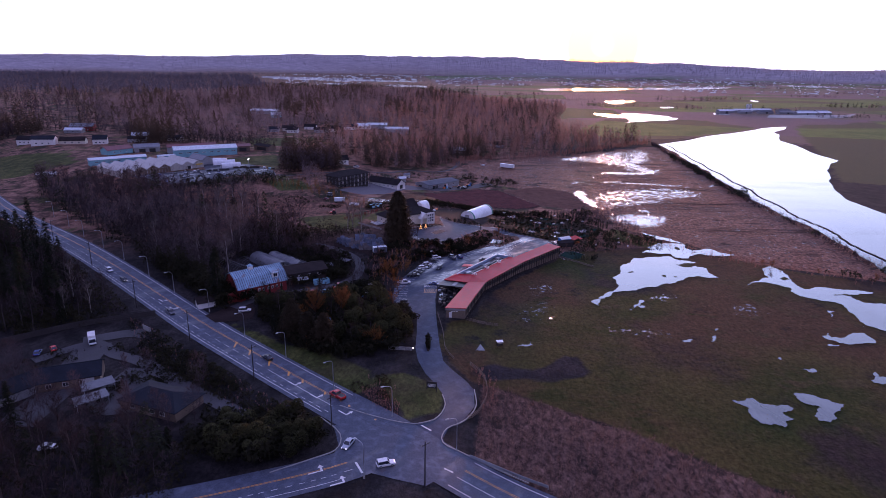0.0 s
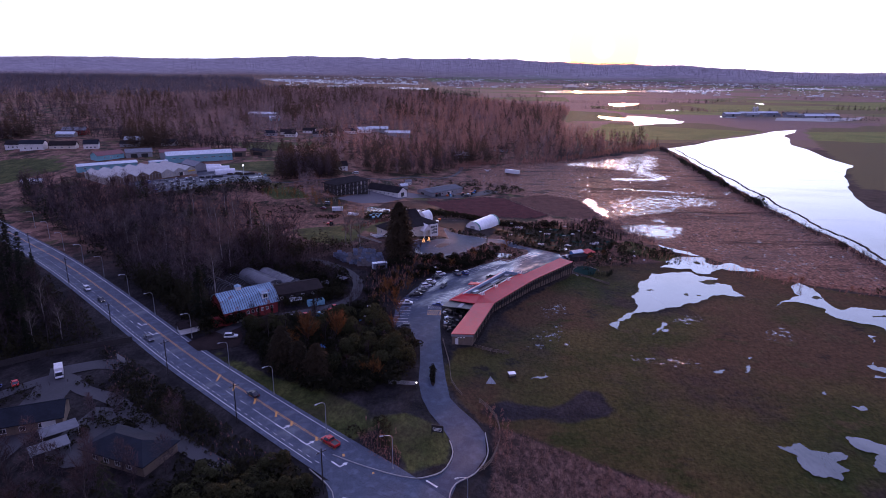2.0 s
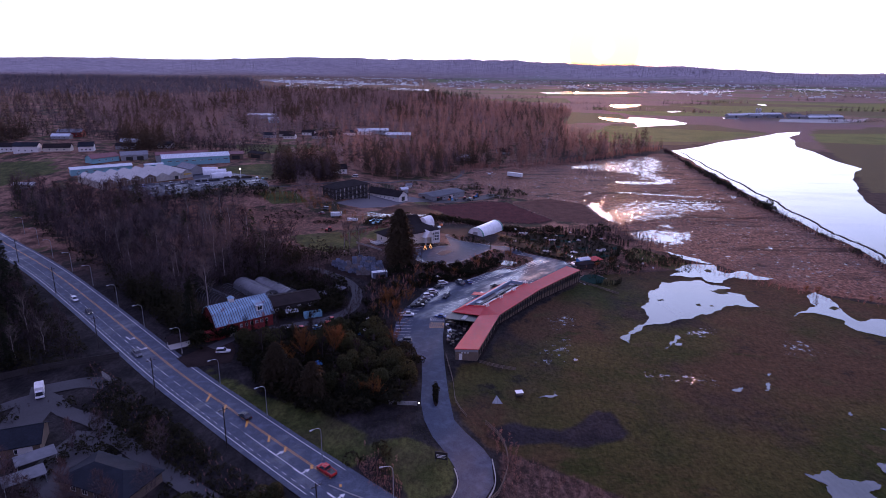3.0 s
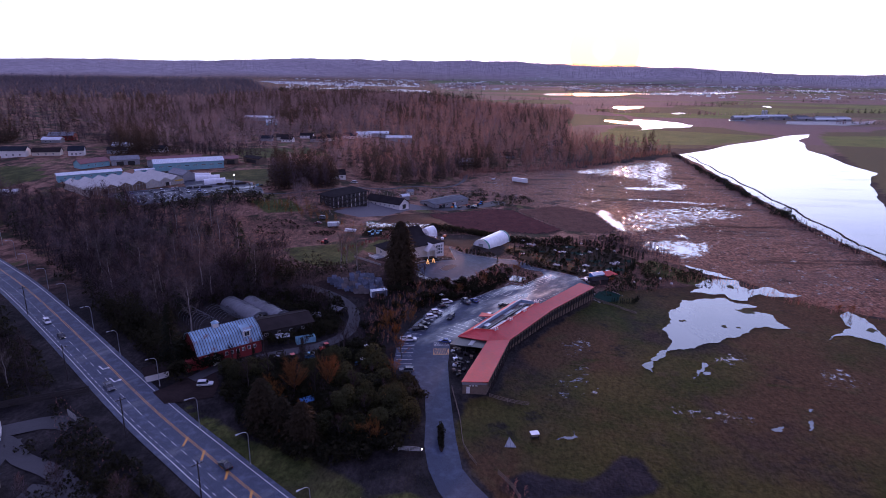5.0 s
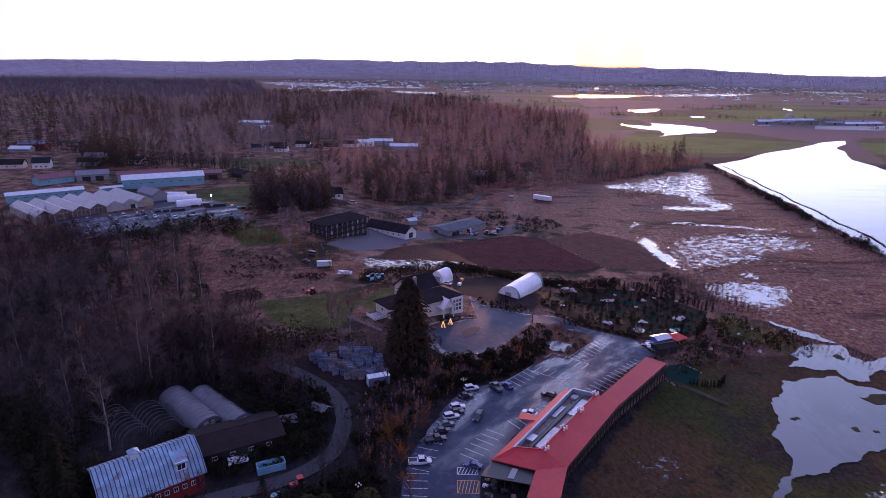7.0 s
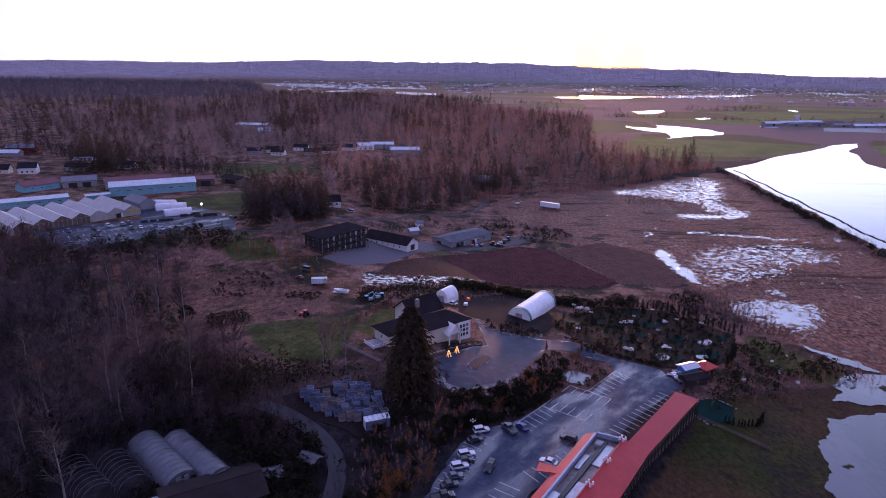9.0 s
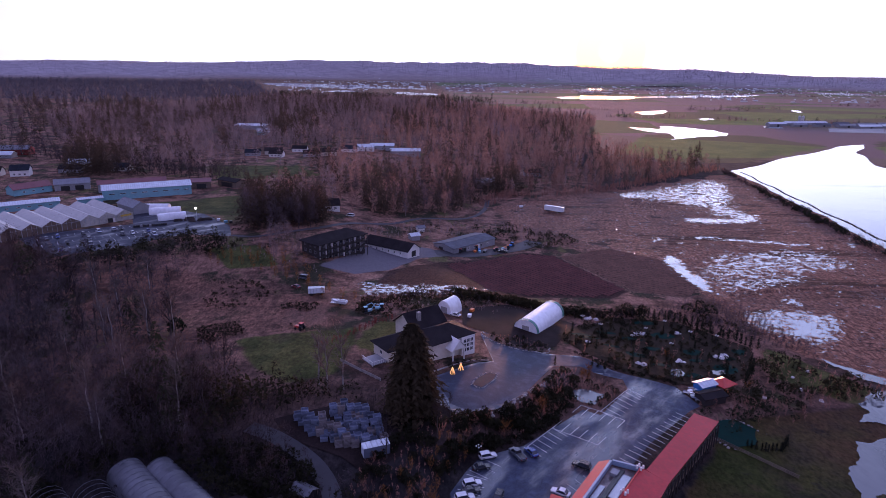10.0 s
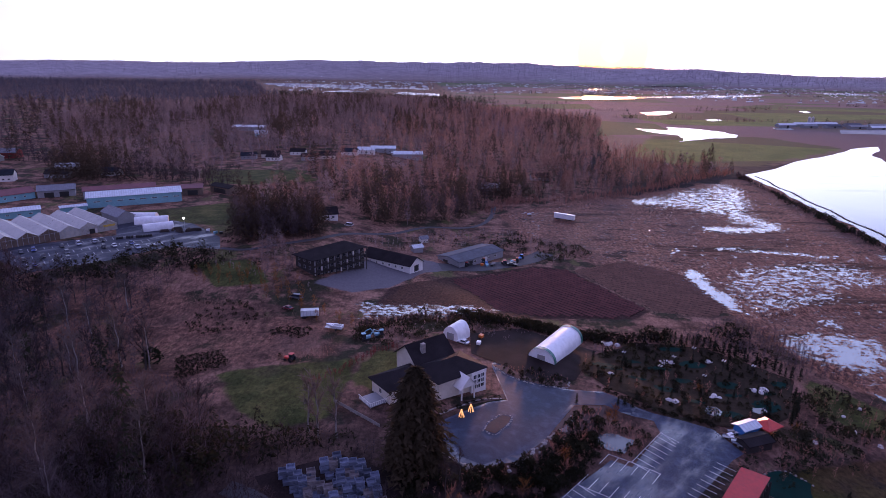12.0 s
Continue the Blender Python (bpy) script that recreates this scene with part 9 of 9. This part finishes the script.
place(low_green, [(-10, 305.6), (-8, 306.8), (-6, 308.2), (-4, 309.4), (-2, 310.8), (-12, 303)], 50, (0.5, 0.8))
place(amber, [(59, 328), (77, 309), (-50, 193), (28, 306), (150, 272), (153, 270), (170, 262), (190, 252), (194, 250), (140, 284)], 51, (0.8, 1.3))
place(low_green, spread_line([(-15, 262), (-4, 273), (8, 279), (18, 290), (22, 300)], 1.2, 0.8, 12), 52, (0.8, 1.3))
place(low_green, scatter([(0, 282), (10, 291), (18, 301), (20, 297), (12, 286), (4, 280)], 40, rg, 1.3), 53, (0.8, 1.3))
woods("brush", "low winter shrubs", scatter([(-20, 160), (-12, 150), (-14, 142), (-24, 150)], 16, rg, 1.5), (1.5, 2.7), 0, 114, RUST_TWIGS, 0.1, 44, 0.035, EVERGREEN)
woods("brush", "low winter shrubs", scatter([(9, 141), (12, 152), (9, 166), (13, 168), (17, 156), (14, 142)], 34, rg, 1.4), (1.5, 3.3), 0, 115, RUST_TWIGS, 0.1, 44, 0.035, EVERGREEN)
woods("brush", "brown reeds round the small pond", scatter([(21, 299), (24, 306), (33, 307), (36, 301), (31, 293.5), (27, 293), (20.5, 295)], 120, rg, 0.8, [SHRUB_POND]), (0.8, 1.9), 0, 116, RUST_TWIGS, 0.1, 40, 0.035, EVERGREEN)
retire(cedars + low_green + amber)

ob = thing("garden_pavilion", "small pavilion with a bright red hipped roof", "pavilion", on_ground(69.5, 309.5, 30))
part("roof", hip_roof(5.0, 4.4, 2.4, 3.9, 0.5), RED_PAINT, ob)
for u in (-2.2, 2.2):
    for v in (-1.9, 1.9):
        part("post", Shape().box(u - 0.1, u + 0.1, v - 0.1, v + 0.1, -0.4, 2.4), TIMBER, ob)
part("counter", Shape().box(-2.0, 2.0, -1.9, -1.5, 0, 1.0), ORANGE_PAINT, ob)
building("ticket_booth", "low booth with a pale blue-grey roof by the garden gate", 63.7, 308.5, 25, 5.5, 3.4, 2.3, 2.9, BLUE_BIN, PALE_ROOF, category="booth")
building("shed", "dark storage shed by the garden gate", 63.0, 302.5, 20, 7.5, 4.2, 2.2, 2.8, DARK_TIMBER, DARK_ROOF, category="shed")
rr = random.Random(3)
for k in range(16):
    x, y = 55.5 + rr.uniform(0, 6), 300.5 + rr.uniform(0, 8)
    m = rr.choice((WHITE_FILM, STEEL, GREY_WALL, CRATE, WHITE_FILM))
    s = Shape().box(-0.9, 0.9, -0.45, 0.45, 0.42, 0.5).box(-0.8, -0.7, -0.4, 0.4, 0, 0.42).box(0.7, 0.8, -0.4, 0.4, 0, 0.42)
    solo("garden_bench", s, m, "pale bench stored beside the garden booth", "bench", on_ground(x, y, rr.uniform(0, 180), 0.1), "stored benches")
for x, y in ((-11.4, 299.2), (-9.0, 302.2)):
    ob = thing("lit_christmas_tree", "small cone tree wound with warm lights", "christmas tree", on_ground(x, y), "lit cone trees")
    part("cone", Shape().rod((0, 0, 0), (0, 0, 2.1), 0.62, 0.05, 12), EVERGREEN, ob)
    for k in range(60):
        t = k / 60
        a, r = k * 0.9, 0.66 * (1 - t) + 0.05
        part("light", Shape().box(r * math.cos(a) - 0.08, r * math.cos(a) + 0.08, r * math.sin(a) - 0.08, r * math.sin(a) + 0.08, 2.05 * t, 2.05 * t + 0.17), FAIRY, ob)
ob = thing("yard_lamp", "lit floodlight on a mast over the sales yard", "lamp", on_ground(-147, 457, 0))
part("mast", Shape().rod((0, 0, -0.3), (0, 0, 6.6), 0.12, 0.08, 6), STEEL, ob)
part("lamp", ball(0.55, (0, -0.3, 6.7), 10), LAMP_WHITE, ob)
ob = thing("drive_lamp", "small lit lamp on a post beside the drive", "lamp", on_ground(-8.8, 173.2, 0))
part("post", Shape().rod((0, 0, -0.2), (0, 0, 1.6), 0.06, 0.05, 6), BLACK_TRIM, ob)
part("lamp", ball(0.2, (0, 0, 1.75), 8), LAMP_WHITE, ob)

# cluttered yard beside the hall
rr = random.Random(14)
for k in range(60):
    x, y = rr.uniform(-1.2, 6.0), rr.uniform(212, 229)
    if x > 0.2 + (y - 205) * 0.30 - 1.0:
        continue
    m = rr.choice((BLACK_TRIM, DARK_TIMBER, BLACK_TRIM, TIMBER, BLACK_TRIM, BLACK_TRIM, DARK_TIMBER, BLACK_TRIM, DARK_TIMBER, TIMBER, WHITE_FILM, DARK_TIMBER))
    kind = rr.choice(("urn", "table", "crate"))
    if kind == "urn":
        solo("garden_urn", Shape().loft([[(r * math.cos(a), r * math.sin(a), z) for a in np.linspace(0, 2 * math.pi, 10, endpoint=False)] for r, z in ((0.3, 0), (0.2, 0.2), (0.45, 0.7), (0.5, 1.0), (0.4, 1.05))]), m, "garden urn in the hall's sales yard", "urn", on_ground(x, y, 0, 0.05), "garden wares")
    elif kind == "table":
        solo("garden_table", Shape().box(-0.7, 0.7, -0.5, 0.5, 0.7, 0.78).box(-0.6, -0.5, -0.4, 0.4, 0, 0.7).box(0.5, 0.6, -0.4, 0.4, 0, 0.7), m, "garden table in the hall's sales yard", "table", on_ground(x, y, rr.uniform(0, 180), 0.05), "garden wares")
    else:
        solo("planter_box", Shape().box(-0.6, 0.6, -0.4, -0.32, 0, 0.6).box(-0.6, 0.6, 0.32, 0.4, 0, 0.6).box(-0.6, -0.52, -0.32, 0.32, 0, 0.6).box(0.52, 0.6, -0.32, 0.32, 0, 0.6).box(-0.52, 0.52, -0.32, 0.32, 0, 0.45), m, "planter box in the hall's sales yard", "planter", on_ground(x, y, rr.uniform(0, 180), 0.05), "garden wares")

# pasture odds and ends
solo("tarpaulin", Shape().poly((-1.5, -1.9, 0.15), (1.5, -1.9, 0.15), (0.1, 2.0, 0.5)).poly((1.5, -1.9, 0.05), (-1.5, -1.9, 0.05), (0.1, 2.0, 0.3)), GREY_ROOF, "grey triangular tarpaulin lying in the pasture", "tarpaulin", on_ground(12.7, 182))
ob = thing("hay_feeder", "small white-roofed hay feeder in the pasture", "feeder", on_ground(19.3, 185, 10))
part("roof", Shape().slab([(-1.1, -0.9, 1.7), (1.1, -0.9, 1.7), (1.1, 0.9, 1.7), (-1.1, 0.9, 1.7)], 0.1), WHITE_FILM, ob)
for u in (-0.9, 0.9):
    for v in (-0.7, 0.7):
        part("post", Shape().box(u - 0.06, u + 0.06, v - 0.06, v + 0.06, -0.2, 1.65), DARK_TIMBER, ob)
part("manger", Shape().box(-0.9, 0.9, -0.6, 0.6, 0.4, 0.8), DARK_TIMBER, ob)


def furrows(field, d, pitch, tall, margin=1.0):
    """Ploughed ridges over a field, running along d."""
    d = np.array(d) / np.hypot(*d)
    n = np.array([-d[1], d[0]])
    s = Shape()
    c0 = np.mean(field, 0)
    rng = random.Random(int(pitch * 10))
    for k in range(-60, 61):
        for j in range(-40, 40):
            p = c0 + n * (k * pitch) + d * (j * 3.0)
            q = p + d * 3.0
            if inside(field, *((p + q) / 2)) < margin:
                continue
            i = len(s.v)
            for e in (p, q):
                z = hz(*e)
                w = pitch * rng.uniform(0.26, 0.34)
                s.v += [(*(e - n * w), z - 0.05), (*e, z + tall * rng.uniform(0.8, 1.2)), (*(e + n * w), z - 0.05)]
            s.f += [(i, i + 3, i + 4, i + 1), (i + 1, i + 4, i + 5, i + 2)]
    return s


solo("furrows", furrows(RIDGED, (0.70, -0.71), 2.3, 0.5), surface("ploughed_earth", (0.13, 0.047, 0.038), 0.9, 1.5, 0.2, 0.35, depth=0.05), "long ploughed ridges of dark red earth", "furrows", kind="stuff")
solo("furrows", furrows(STUBBLE, (0.86, -0.50), 2.6, 0.4), surface("stubble_rows", (0.17, 0.088, 0.056), 0.9, 1.5, 0.2, 0.35, depth=0.05), "low rows of straw stubble in a field", "furrows", kind="stuff")

# ---------------------------------------------------------------- reeds, tufts and the far plain
rq = np.random.default_rng(9)
woods("reeds", "straw-coloured reed bed by the road", scatter(REEDS, 3600, rq, 0.5), (0.9, 2.3), 0, 51, foliage("reed_straw", (0.030, 0.018, 0.016), (0.25, 0.150, 0.120)), 0.0, 24, 0.06)
woods("reeds", "wide reddish-brown marsh", scatter(MARSH, 9000, rq, 1.0), (0.4, 1.1), 0, 52, foliage("marsh_straw", (0.10, 0.060, 0.048), (0.26, 0.165, 0.130)), 0.0, 6, 0.14)
woods("reeds", "brown rough field", scatter(BROWN, 2600, rq, 0.8), (0.5, 1.3), 0, 53, foliage("rough_straw", (0.085, 0.046, 0.035), (0.30, 0.165, 0.120)), 0.0, 8, 0.08)
woods("tufts", "rank pasture grass", scatter([(12, 160), (20, 156), (40, 146), (110, 90), (180, 120), (190, 235), (130, 250), (60, 225), (40, 250), (22, 228), (14, 205)], 5200, rq, 0.7), (0.15, 0.4), 0, 54, foliage("pasture_tufts", (0.028, 0.030, 0.010), (0.080, 0.064, 0.028)), 0.0, 6, 0.10)
ditch = np.concatenate([np.column_stack([x + rq.uniform(0, 160, 40), np.full(40, y) + rq.normal(0, 5, 40)]) for x, y in ((300, 1420), (620, 1330), (900, 1500), (240, 1650), (700, 1800), (1100, 2000), (420, 2200), (150, 1900), (800, 2600), (1400, 2300), (200, 2700), (1000, 3000), (1250, 1300), (1500, 1600), (1700, 1900), (1300, 2700), (1800, 2500), (2000, 3000), (600, 2400), (560, 1700), (1500, 3200), (900, 3300), (480, 1380), (700, 1180), (1000, 1230))])
woods("brush", "tree rows on the plain", ditch.tolist(), (4, 10), 0, 55, FAR_TWIGS, 0.2, 22, 0.5)


def far_village():
    rng = random.Random(77)
    walls, roofs = Shape(), Shape()
    for k in range(150):
        t0, d0 = radians(rng.uniform(-15, 42)), 2450 + 2150 * rng.random() ** 0.8
        for j in range(rng.randint(3, 12)):
            t, d = t0 + radians(rng.gauss(0, 1.0)), d0 + rng.gauss(0, 110)
            x, y = d * math.sin(t), 80 + d * math.cos(t)
            z = hz(x, y)
            L, W, e = rng.choice((rng.uniform(3, 6), rng.uniform(3, 6), rng.uniform(3, 6), rng.uniform(9, 26))), rng.uniform(4, 7), rng.uniform(1.2, 2.4)
            walls.box(x - L / 2, x + L / 2, y - W / 2, y + W / 2, z - 1, z + e)
            roofs.slab([(x - L / 2, y - W / 2 - 0.4, z + e), (x + L / 2, y - W / 2 - 0.4, z + e), (x + L / 2, y, z + e + 1.2), (x - L / 2, y, z + e + 1.2)], 0.2)
    solo("far_village_walls", walls, WHITE_WALL, "pale walls of a far village on the plain", "houses", kind="stuff")
    solo("far_village_roofs", roofs, PALE_ROOF, "pale roofs of a far village on the plain", "roofs", kind="stuff")
    spots = []
    for k in range(70):
        t0, d0 = radians(rng.uniform(-14, 42)), rng.uniform(2500, 4500)
        for j in range(rng.randint(8, 30)):
            t, d = t0 + radians(rng.gauss(0, 1.1)), d0 + rng.gauss(0, 60)
            spots.append((d * math.sin(t), 80 + d * math.cos(t)))
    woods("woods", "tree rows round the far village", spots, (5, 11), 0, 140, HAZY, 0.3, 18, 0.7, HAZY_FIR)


far_village()


# the plan is drawn in its own units; here it takes its true size
for ob in list(scene.objects):
    if ob.parent is None and ob.type in ("MESH", "EMPTY"):
        ob.matrix_basis = Matrix.Scale(PLAN, 4) @ ob.matrix_basis
